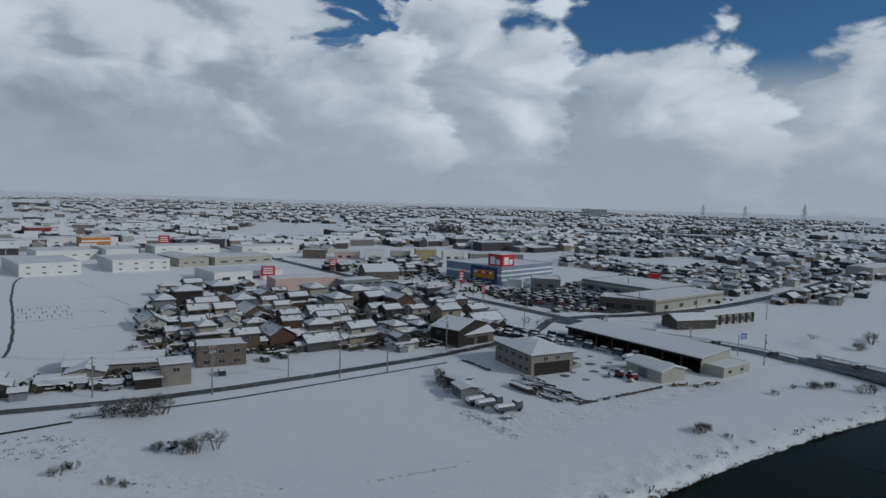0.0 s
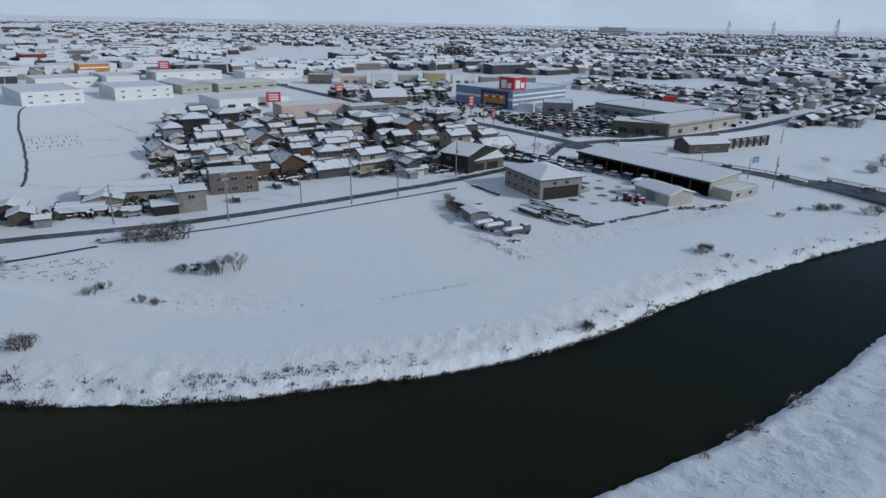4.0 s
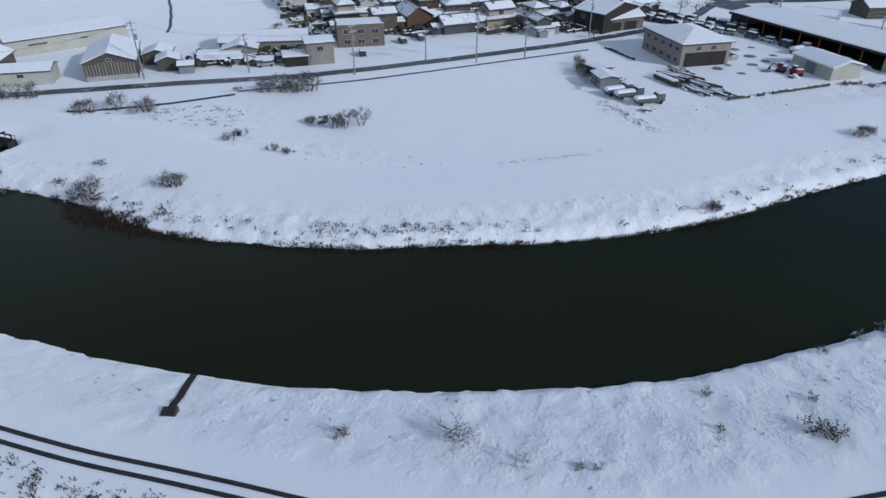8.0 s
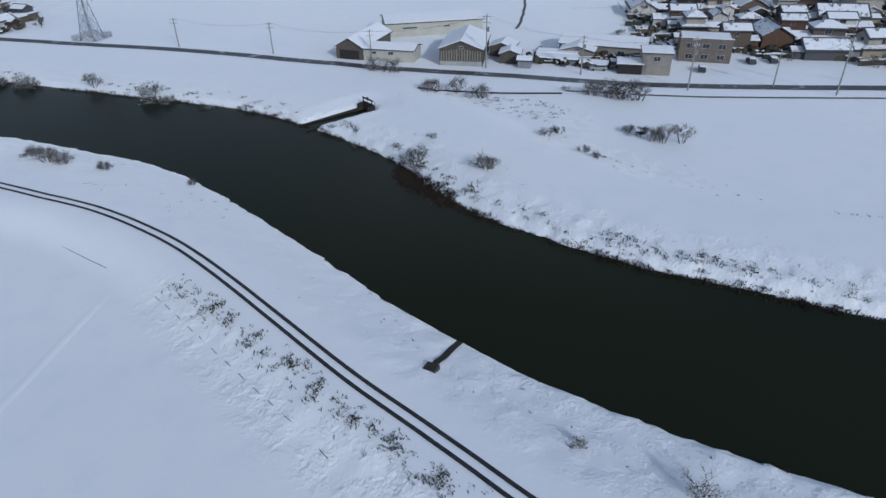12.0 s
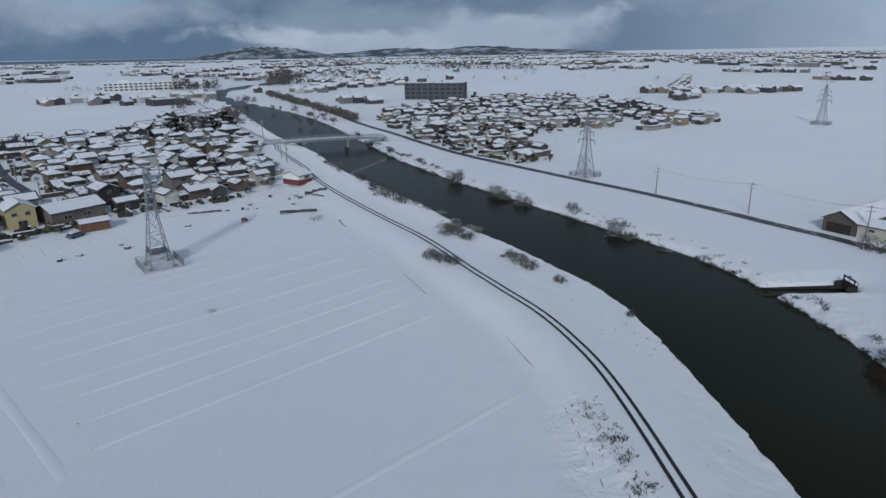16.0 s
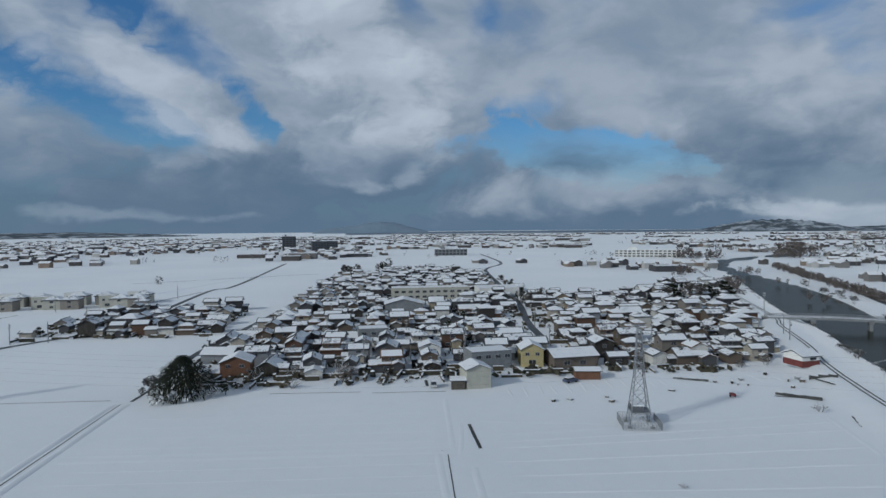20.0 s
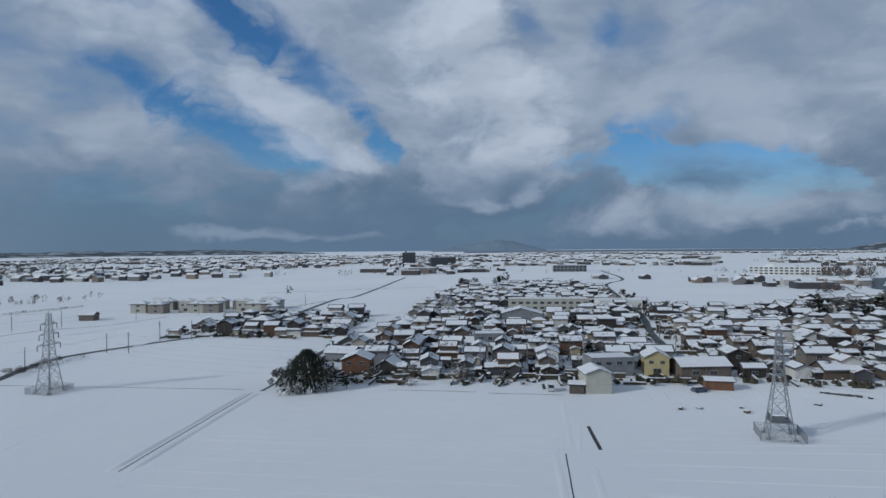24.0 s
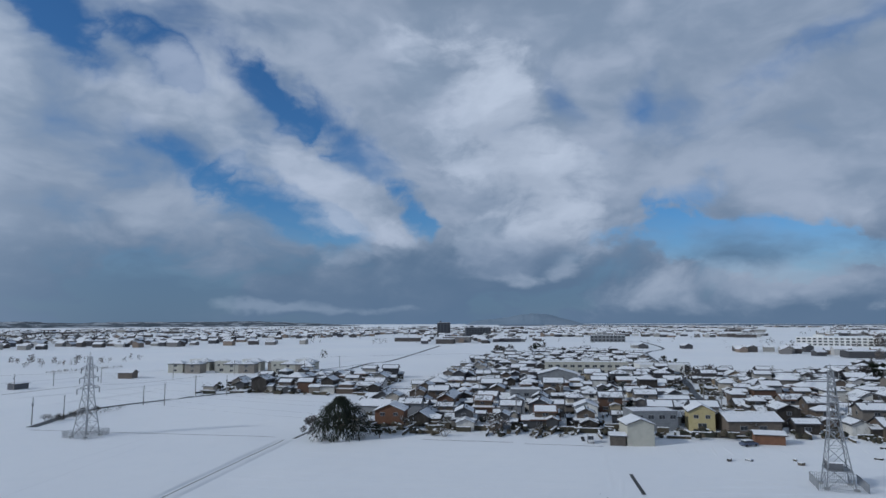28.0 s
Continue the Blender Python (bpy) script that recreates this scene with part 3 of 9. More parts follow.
# ---- the plan ----
WATER_Z = -1.5
NORTH_SHORE = [(330, 235), (180, 180), (105, 141), (88, 132), (65, 118), (43, 103), (26, 90), (14, 83), (-1, 77), (-13, 74), (-25, 70.5), (-38, 69),
               (-51, 68.5), (-63, 70.5), (-75, 75), (-98, 76.5), (-116, 75.5), (-131, 71), (-149, 64), (-178, 53), (-213, 39), (-266, 22.5),
               (-320, 11), (-404, -7), (-484, -31), (-538, -54), (-606, -82), (-693, -112), (-800, -118), (-1000, -60)]
SOUTH_SHORE = [(330, 185), (180, 135), (100, 110), (73, 92.5), (59, 81), (47, 72), (37, 65), (28, 60), (17, 54), (9, 51), (-2, 48), (-13, 45.5), (-23, 44),
               (-35, 43.5), (-47, 44), (-60, 45.5), (-77, 47), (-96, 48), (-110, 46.5), (-121, 43), (-137, 38), (-148, 33.5), (-162, 28.5), (-180, 23.5),
               (-217, 10.5), (-245, 0), (-297, -13), (-364, -36), (-489, -68), (-609, -101), (-690, -128), (-800, -142), (-1000, -90)]
TRACK_LINE = [(140, 110), (100, 86), (72, 66), (52, 51.8), (37, 42), (28, 37.9), (12, 31.7), (-8, 28.6), (-27, 29), (-38, 29.4), (-51, 30.6), (-64, 31.75), (-77, 32.0),
              (-92, 30), (-104, 26.5), (-116, 23), (-138, 17), (-163, 7.5), (-190, -2), (-215, -9.5), (-239, -14.5), (-283, -27), (-310, -33), (-420, -70), (-600, -125)]
CREST_LINE = [(330, 262), (180, 212), (107, 177), (66, 144), (37, 124), (15, 107), (-7, 93.5), (-29, 88), (-51, 89.5), (-80, 97), (-105, 101), (-130, 103.5), (-150, 99.5),
              (-188, 80), (-232, 62), (-267, 47), (-333, 28), (-387, 12), (-440, 0), (-544, -19), (-678, -65)]


def smooth_line(pts, step=2.0):
    """A Catmull-Rom line through the points."""
    p = [np.array(q, float) for q in pts]
    p = [2 * p[0] - p[1]] + p + [2 * p[-1] - p[-2]]
    out = []
    for i in range(1, len(p) - 2):
        n = max(2, int(np.linalg.norm(p[i + 1] - p[i]) / step))
        for k in range(n):
            t = k / n
            out.append(0.5 * (2 * p[i] + (p[i + 1] - p[i - 1]) * t + (2 * p[i - 1] - 5 * p[i] + 4 * p[i + 1] - p[i + 2]) * t * t
                              + (3 * p[i] - p[i - 1] - 3 * p[i + 1] + p[i + 2]) * t ** 3))
    out.append(p[-2])
    return np.array(out)


NS, SS, TL, CL = (smooth_line(q, s) for q, s in ((NORTH_SHORE, 4), (SOUTH_SHORE, 4), (TRACK_LINE, 6), (CREST_LINE, 6)))


def line_dist(x, y, line):
    """Distance to a line, and on which side of it a place lies (+1: to its left as it runs)."""
    best, side = np.full(x.shape, 1e9), np.ones(x.shape)
    for a, b in zip(line[:-1], line[1:]):
        d = b - a
        t = np.clip(((x - a[0]) * d[0] + (y - a[1]) * d[1]) / (d @ d), 0, 1)
        q = np.hypot(x - a[0] - t * d[0], y - a[1] - t * d[1])
        s = np.sign(d[0] * (y - a[1]) - d[1] * (x - a[0]))
        near = q < best
        best, side = np.where(near, q, best), np.where(near, s, side)
    return best, side


def ss(t):
    t = np.clip(t, 0, 1)
    return t * t * (3 - 2 * t)


def lattice(x, y, cell, seed):
    """Smooth value noise, 0 to 1."""
    gx, gy = x / cell, y / cell
    ix, iy = np.floor(gx), np.floor(gy)
    fx, fy = ss(gx - ix), ss(gy - iy)

    def h(a, b):
        s = np.sin(a * 127.1 + b * 311.7 + seed * 74.7) * 43758.5453
        return s - np.floor(s)
    return (h(ix, iy) * (1 - fx) + h(ix + 1, iy) * fx) * (1 - fy) + (h(ix, iy + 1) * (1 - fx) + h(ix + 1, iy + 1) * fx) * fy


CUTS = [((-98.6, 90.4), (-101.8, 72), 2.2)]


def ground_height(x, y):
    """Height of the snow, and how rough the bank is there."""
    x, y = np.asarray(x, float), np.asarray(y, float)
    dn, sn = line_dist(x, y, NS)
    ds, sd = line_dist(x, y, SS)
    dt, st = line_dist(x, y, TL)
    dc, sc = line_dist(x, y, CL)
    ragged = (lattice(x, y, 2.1, 8) - 0.5) * 0.9 + (lattice(x, y, 0.95, 12) - 0.5) * 0.7
    dn, ds = np.where(dn < 6, np.maximum(dn + ragged * (1 - dn / 6), 0), dn), np.where(ds < 6, np.maximum(ds + ragged * 0.8 * (1 - ds / 6), 0), ds)
    # the lines run west, so land lies to the right of the north shore and to the left of the south shore
    north, south = sn < 0, sd > 0
    south &= ~(north & (dn < ds))
    north &= ~south
    top_s = 2.0 * (1 - 0.75 * ss((x - 60) / 60))
    top_n = 0.35 + 0.6 * ss((x + 112) / 35)
    lip_s, lip_n = 0.9 * ss(ds / 1.6) - 0.0, 1.0 * ss(dn / 1.8)
    z_s = np.where(st < 0, WATER_Z + lip_s + (top_s - WATER_Z - 0.9) * ss(ds / (ds + np.maximum(dt - 2.2, 0) + 1e-3)),
                   top_s * (1 - ss((dt - 2.2) / 7.5)))
    rise_n = np.minimum(0.8 * np.clip(dn / 8.0, 0, 1) ** 0.8 + 0.2 * ss(dn / (dn + np.maximum(dc - 1.6, 0) + 1e-3)), 1.0)
    z_n = np.where(sc > 0, WATER_Z + lip_n + (top_n - WATER_Z - 1.0) * rise_n, top_n * (1 - ss((dc - 1.6) / 7.5)))
    bed = WATER_Z - 0.15 - 0.5 * np.minimum(np.minimum(dn, ds), 3.0)
    z = np.where(north, z_n, np.where(south, z_s, bed))
    bank_n = north * (sc > 0) * (1 - 0.9 * ss((dn - 5) / 6)) * ss(dn / 1.2)
    bank_s = south * ((st < 0) * ss((dt - 1.8) / 3) * (0.55 + 0.35 * ss((x + 60) / 40) * ss((dt - 4) / 6)) * ss(ds / 1.2) + (st > 0) * 1.0 * ss((dt - 3.2) / 1.5) * (1 - ss((dt - 8) / 4)) * ss((x + 72) / 6) * (1 - ss((x + 6) / 20)))
    far = 1 - ss((np.hypot(x, y) - 260) / 150)
    lumps = (lattice(x, y, 1.6, 1) - 0.5) * 0.34 + (lattice(x, y, 4.3, 2) - 0.5) * 0.10 + (lattice(x, y, 0.95, 3) - 0.5) * 0.30
    z = z + (bank_n + bank_s) * lumps * far
    z = z + np.where(north | south, (lattice(x, y, 22, 4) - 0.5) * 0.12 + (lattice(x, y, 6, 5) - 0.5) * 0.06, 0) * far
    # rough strip between the road ditch and the levee
    d_old, _ = line_dist(x, y, np.array([(-92.0, 105.0), (-62.0, 112.0), (-55.0, 97.0), (-30.0, 96.0)]))
    d_yard, _ = line_dist(x, y, np.array([(8.0, 132.0), (17.0, 124.0), (27.0, 130.0), (42.0, 140.0), (58.0, 150.0), (80.0, 160.0)]))
    strip = np.maximum((1 - ss((d_old - 3) / 5)), 1 - ss((d_yard - 3.5) / 4)) * north
    z = z + strip * lumps * 0.8
    # ploughed snow heap beside the bridge road
    d_heap, _ = line_dist(x, y, np.array([(127.0, 209.0), (141.0, 216.0), (160.0, 223.0)]))
    z = z + (1 - ss(d_heap / 8.0)) * (1.7 + 1.1 * (lattice(x, y, 5, 15) - 0.5))
    for a, b, w in CUTS:
        d, _ = line_dist(x, y, np.array([a, b]))
        z = np.minimum(z, np.where(north | south, WATER_Z + 0.75 + np.maximum(d - w, 0) * 0.22, z))
        z = np.where((d < w) & (north | south), np.minimum(z, WATER_Z - 0.25), z)
    return z, np.clip(bank_n + bank_s + strip * 0.9, 0, 1)


GRID = {}


def gz(x, y):
    """Height of the snow at one place, read off the ground's grid."""
    xs, ys, Z = GRID["x"], GRID["y"], GRID["z"]
    i = min(max(int(np.searchsorted(xs, x)) - 1, 0), len(xs) - 2)
    j = min(max(int(np.searchsorted(ys, y)) - 1, 0), len(ys) - 2)
    u, v = (x - xs[i]) / (xs[i + 1] - xs[i]), (y - ys[j]) / (ys[j + 1] - ys[j])
    return float((Z[i, j] * (1 - u) + Z[i + 1, j] * u) * (1 - v) + (Z[i, j + 1] * (1 - u) + Z[i + 1, j + 1] * u) * v)


def spread_axis(spans, far, growth):
    """Grid lines: fixed steps inside the spans, then ever wider out to the far edge."""
    out = [spans[0][0]]
    for a, b, s in spans:
        n = max(1, round((b - a) / s))
        out += [a + (b - a) * (i + 1) / n for i in range(n)]
    s = spans[-1][2]
    while out[-1] < far:
        s *= growth
        out.append(min(far, out[-1] + s))
    s, head = spans[0][2], []
    p = out[0]
    while p > -far:
        s *= growth
        p = max(-far, p - s)
        head.append(p)
    return np.array(head[::-1] + out)


def build_ground():
    xs = spread_axis([(-420, -160, 2.2), (-160, -110, 1.1), (-110, 60, 0.7), (60, 130, 1.4)], 4600, 1.22)
    ys = spread_axis([(-120, 10, 2.4), (10, 28, 1.2), (28, 112, 0.7), (112, 200, 2.0)], 4600, 1.22)
    X, Y = np.meshgrid(xs, ys, indexing="ij")
    Z, tuft = ground_height(X.ravel(), Y.ravel())
    nx, ny = len(xs), len(ys)
    GRID.update(x=xs, y=ys, z=Z.reshape(nx, ny))
    co = np.stack([X.ravel(), Y.ravel(), Z], 1)
    i = (np.arange(nx - 1)[:, None] * ny + np.arange(ny - 1)[None, :]).ravel()
    quads = np.stack([i, i + ny, i + ny + 1, i + 1], 1)
    me = bpy.data.meshes.new("ground")
    me.vertices.add(len(co))
    me.vertices.foreach_set("co", co.ravel())
    me.loops.add(quads.size)
    me.loops.foreach_set("vertex_index", quads.ravel())
    me.polygons.add(len(quads))
    me.polygons.foreach_set("loop_start", np.arange(0, quads.size, 4))
    me.polygons.foreach_set("loop_total", np.full(len(quads), 4))
    me.polygons.foreach_set("use_smooth", np.ones(len(quads), bool))
    me.update(calc_edges=True)
    me.materials.append(SNOW_G)
    at = me.attributes.new("tufts", "FLOAT", "POINT")
    at.data.foreach_set("value", tuft.astype(np.float32))
    return tagged(new("ground", me), "snow-covered fields and river banks with grass tips showing", "ground", kind="structure")


build_ground()

NSC, SSC = smooth_line(NORTH_SHORE, 8), smooth_line(SOUTH_SHORE, 8)


def water_sheet():
    """One sheet a little wider than the channel; the banks cut its edge."""
    ms = Mesh()
    n = 90
    a = np.array([NSC[int(i)] for i in np.linspace(0, len(NSC) - 1, n)])
    b = np.array([SSC[np.argmin(np.hypot(*(SSC - p).T))] for p in a])
    for p, q in zip(a, b):
        d = (p - q) / np.linalg.norm(p - q)
        p, q = p + d * 1.1, q - d * 1.1
        ms.v += [(p[0], p[1], WATER_Z), (q[0], q[1], WATER_Z)]
    ms.f = [(2 * i, 2 * i + 1, 2 * i + 3, 2 * i + 2) for i in range(n - 1)]
    ms.mi = [0] * len(ms.f)
    return solo("water", ms, WATER, pose(0, 0, 0), "dark calm river water between snowy banks", "water", kind="structure")


water_sheet()


def ribbon(name, pts, width, mat, label, category, lift=0.05, step=2.0, offset=0.0, wobble=0.0, smooth=True, thick=0.0):
    """A strip laid on the ground along a line."""
    line = smooth_line(pts, step) if smooth else np.array(pts, float)
    d = np.gradient(line, axis=0)
    d /= np.linalg.norm(d, axis=1)[:, None]
    nrm = np.stack([-d[:, 1], d[:, 0]], 1)
    wob = (lattice(np.arange(len(line)) * step, np.zeros(len(line)), 5.0, 7) - 0.5) * wobble
    off = offset + wob
    cols = []
    for s in (-0.5, 0.0, 0.5):
        p = line + nrm * (off + s * width)[:, None] if isinstance(off, np.ndarray) else line + nrm * (off + s * width)
        z = ground_height(p[:, 0], p[:, 1])[0] + lift + (thick if s == 0.0 else 0)
        cols.append(np.column_stack([p, z]))
    top = np.maximum(np.maximum(cols[0][:, 2], cols[2][:, 2]), cols[1][:, 2] - thick)
    run = np.arange(len(line)) * step
    low_ends = ss(np.minimum(run + 0.4, run[-1] - run + 0.4) / 3.5) * (0.75 + 0.5 * lattice(run, run * 0, 4.0, 31))
    for c, extra in zip(cols, (-0.03 if thick else 0, thick, -0.03 if thick else 0)):
        c[:, 2] = top + (extra * low_ends if extra > 0 else extra)
    ms = Mesh()
    for r in zip(*cols):
        ms.v += [tuple(map(float, q)) for q in r]
    n = len(line)
    ms.f = [(3 * i + k, 3 * i + 3 + k, 3 * i + 4 + k, 3 * i + 1 + k) for i in range(n - 1) for k in (0, 1)]
    ms.f = [q[::-1] for q in ms.f]
    ms.mi = [0] * len(ms.f)
    return solo(name, ms, mat, pose(0, 0, 0), label, category, kind="structure", smooth=thick > 0)


N_ROAD = [(-700, -70), (-560, -25), (-440, 0), (-387, 12), (-333, 28), (-267, 47), (-212, 71), (-170, 91), (-133, 105), (-106, 117), (-87, 126.5), (-59, 139), (-23, 163.5), (9, 189), (33, 215), (47, 244)]
E_ROAD = [(47, 244), (66, 226), (84, 216), (103, 200), (112, 184), (122, 160)]
MID_ROAD = [(-300, 690), (-170, 520), (-96, 425), (-59, 376), (-23, 333), (14, 296), (47, 256), (66, 226)]
ribbon("tyre_track", TRACK_LINE, 0.45, TRACK, "dark wet tyre track cut through the snow", "track", 0.06, 1.0, 0.60, 0.06)
ribbon("tyre_track", TRACK_LINE, 0.45, TRACK, "dark wet tyre track cut through the snow", "track", 0.06, 1.0, -0.60, 0.06)
ribbon("road", N_ROAD, 3.4, ASPHALT, "narrow wet asphalt road with snowy shoulders", "road", 0.06, 2.0, 0, 0.3)
ribbon("road", E_ROAD, 6.5, ASPHALT, "wet asphalt approach road to the bridge", "road", 0.10, 3.0)
ribbon("road", MID_ROAD, 6.5, ASPHALT, "wet main road through the town", "road", 0.08, 4.0)
ribbon("road", [(47, 244), (66, 254), (90, 262), (137, 291), (198, 346), (300, 450)], 5.5, ASPHALT, "wet asphalt side road past the shops", "road", 0.09, 4.0)
ribbon("road", [(-176, -73), (-219, -99), (-254, -122), (-316, -158), (-418, -226), (-516, -291), (-560, -312), (-640, -342), (-816, -470)], 3.2, ASPHALT, "narrow village lane partly cleared of snow", "road", 0.06, 4.0)
ribbon("road", [(-45, -217), (-69, -246), (-104, -257), (-160, -273), (-273, -366), (-312, -386), (-520, -560)], 3.0, ASPHALT, "country lane with a thin snow cover", "road", 0.06, 4.0)
ribbon("road", [(-104, -160), (-126, -180), (-150, -197), (-189, -222), (-257, -267)], 2.6, ASPHALT, "narrow village lane partly cleared of snow", "road", 0.06, 4.0)
ribbon("road_ditch", [(-70, 124.6), (-46, 138), (-20, 157), (5, 175.5)], 0.9, CONC_D, "dark concrete roadside ditch", "ditch", 0.05, 2.0)
ribbon("road_ditch", [(-97, 105.2), (-82, 113.4), (-69.6, 122.7)], 1.1, DARK, "dark concrete roadside ditch", "ditch", 0.05, 2.0)


def bund(a, b, width=1.4, high=0.19, label="low snow-covered field bund"):
    ribbon("field_bund", [a, b], width, SNOW_G, label, "bund", 0.01, 3.0, 0, 0.15, True, high)


# besides ditches, draws stubble rows, cart tracks, grass stubs and one painted shade
def ditch(a, b, width=0.5):
    ribbon("field_ditch", [a, b], width, CONC_D, "thin dark strip in the snow for a ditch, stubble or shade", "ditch", 0.03, 3.0, 0, 0.1)


for a, b, wd, hi in (((-60, -122), (-102, -65), 2.2, 0.20), ((-115.7, -61), (-167.4, -6.2), 2.6, 0.26), ((-84.4, -42.7), (-120.6, 10.9), 1.5, 0.20), ((-100, -66), (-62, -36), 1.6, 0.16), ((-98, -57), (-64, -31), 1.6, 0.16),
                     ((-164, -7), (-125, 10), 1.4, 0.16), ((-133, -86), (-104, -65), 1.4, 0.16), ((-102, -62), (-118, -72), 1.2, 0.12), ((-50, -12), (-73, 22), 1.3, 0.18), ((-121, -69), (-135, -43), 1.4, 0.16), ((-104, -67), (-62, -124), 1.6, 0.12)):
    bund(a, b, wd, hi)
for a, b in (((-67.6, -31.9), (-100.0, 14.0)), ((-74.5, -34.2), (-108.2, 13.0)), ((-80.8, -38.3), (-115.9, 12.5)), ((-91.9, -46.7), (-128.2, 7.1)), ((-98.1, -49.3), (-136.7, 2.9)), ((-102.2, -54.8), (-145.5, 1.2)), ((-108.6, -57.7), (-155.7, -1.7)), ((-111, -60), (-160.5, -4))):
    bund(a, b, 1.0, 0.20, "faint furrow ridge under the snow")
# the last strip paints the shade in the ditch between the path bunds
for a, b, wd in (((-118, -70), (-106.5, -60.5), 0.7), ((-100.5, -64), (-72, -43), 0.2), ((-121, 10.5), (-109, 13.5), 0.10), ((-88, 23), (-79, 24.2), 0.06), ((-84, 23.5), (-78, 24.3), 0.07), ((-44, -212), (-88, -155), 0.3),
                 ((-104, -162), (-98, -155), 0.9), ((-145, -100), (-140, -96), 0.8), ((-198, -12), (-188, -6), 0.9), ((-176, -18), (-178, -8), 0.8),
                 ((-165, -2), (-158, -0.2), 0.4), ((-113, -126), (-126, -107), 0.3), ((-127, -104), (-138, -89), 0.3), ((-90.1, -149.5), (-100.0, -156.7), 0.9), ((-42.9, -113.9), (-87.4, -149.6), 0.25)):
    ditch(a, b, wd)
ribbon("outfall_channel", [(-32.7, 36.4), (-33.6, 39.8), (-34.6, 43.9)], 0.8, DARK, "small dark concrete outfall running down the bank", "drain", 0.06, 1.0)
ribbon("field_ditch", [(-204, 318), (-198, 304), (-183, 279), (-170, 258), (-154, 234), (-138, 210), (-121, 183), (-113, 168)], 0.9, CONC_D, "winding dark field ditch in the snow", "ditch", 0.04, 3.0, 0, 0.5)
# stubble rows and cart tracks in the northern fields
for k in range(15):
    t = k / 14
    a, b = (-155 + 14 * t, 236.5 + 10.3 * t), (-140 + 14.6 * t, 213.5 + 9.4 * t)
    for s in range(3):
        if (k * 7 + s * 3) % 5 > 1:
            p, q = 0.08 + 0.30 * s, 0.08 + 0.30 * s + 0.10 + 0.05 * ((k + s) % 3)
            ditch((a[0] + (b[0] - a[0]) * p, a[1] + (b[1] - a[1]) * p), (a[0] + (b[0] - a[0]) * q, a[1] + (b[1] - a[1]) * q), 0.28)
for a, b in (((-132.8, 232.6), (-119.7, 239.8)), ((-115.5, 204.8), (-103.8, 214.3)), ((-145, 262), (-131, 272)), ((-160, 262), (-150, 270)), ((-155.5, 237.5), (-141, 247.6)), ((-139.4, 212.8), (-125, 222.3)), ((-177, 314.8), (-150, 287)), ((-136, 268), (-118, 250)), ((-124, 238), (-119, 233)), ((-108, 224), (-101, 214))):
    ditch(a, b, 0.22)
for a, b in (((-177.2, 330.6), (-145.2, 276.4)), ((-172.4, 337), (-140.3, 282.4)), ((-168.5, 343.3), (-133.6, 287.4)), ((-189, 317.9), (-155.6, 265.7)), ((-133.7, 276.5), (-117.6, 251)), ((-184, 305), (-168, 282)), ((-155, 318.5), (-138, 293)), ((-168, 300), (-112, 246)), ((-130, 330), (-95, 270))):
    bund(a, b, 1.2, 0.2, "low snowy bund between the fields")
for a, b in (((-180, 300), (-150, 345)), ((-165, 285), (-138, 330)), ((-132, 262), (-116, 290)), ((-160, 262), (-120, 295))):
    bund(a, b, 1.0, 0.15, "faint snow-covered field edge")
# faint furrows in the fields towards the village, side by side with the long bund
for k, off in enumerate((-24, -17.5, -11, -5.5, 6, 12, 18.5, 25)):
    nx, ny = 0.805, 0.593
    bund((-62 - off * nx, -120 - off * ny), (-101 - off * nx, -66 - off * ny), 0.9, 0.10, "faint furrow ridge under the snow")
for a, b in (((-20, -130), (-62, -170)), ((-50, -180), (-92, -148)), ((-30, -150), (-74, -186))):
    bund(a, b, 0.7, 0.08, "faint furrow ridge under the snow")
# a dashed line of grass stubs along the field edge below the levee
for k in range(13):
    t = k / 13
    x0, y0 = -67 + 36 * t, 25.0 - 3.0 * t
    ditch((x0, y0), (x0 + 1.3, y0 - 0.10), 0.07)

for a, b in (((-44, -112.6), (-88.5, -148.4)), ((-41.8, -115.2), (-86.4, -150.9))):
    bund(a, b, 1.8, 0.40)
# broken furrow lines where stubble shows through the snow
for k, (a, b) in enumerate((((-67.6, -31.9), (-100, 14)), ((-74.5, -34.2), (-108.2, 13)), ((-80.8, -38.3), (-115.9, 12.5)), ((-91.9, -46.7), (-128.2, 7.1)), ((-60, -122), (-102, -65)))):
    ms, pr = Mesh(), random.Random(k)
    a, b = Vector((*a, 0)), Vector((*b, 0))
    u = (b - a).normalized()
    w = Vector((-u.y, u.x, 0))
    for i in range(90):
        if pr.random() < (0.34, 0.22, 0.10, 0.06, 0.08)[k]:
            p = a.lerp(b, (i + pr.random()) / 90) + w * pr.gauss(0, 0.05)
            q = p + u * pr.uniform(0.1, 0.35)
            z = gz(p.x, p.y)
            ms.add([(p.x - w.x * 0.04, p.y - w.y * 0.04, z), (q.x - w.x * 0.03, q.y - w.y * 0.03, z), (q.x + w.x * 0.04, q.y + w.y * 0.04, z), (p.x + w.x * 0.05, p.y + w.y * 0.05, z), (p.x, p.y, z + 0.14), (q.x, q.y, z + 0.12)],
                   [(0, 1, 5, 4), (1, 2, 5), (2, 3, 4, 5), (3, 0, 4)])
    solo("stubble_row", ms, SCRUB, pose(0, 0, 0), "broken row of stubble tips in the snow", "stubble", kind="stuff")


def lot(name, outline, mat, label, category, lift):
    """A flat paved area."""
    ms = Mesh()
    ms.v = [(x, y, gz(x, y) + lift) for x, y in outline]
    ms.f, ms.mi = [tuple(range(len(outline)))], [0]
    return solo(name, ms, mat, pose(0, 0, 0), label, category, kind="structure")


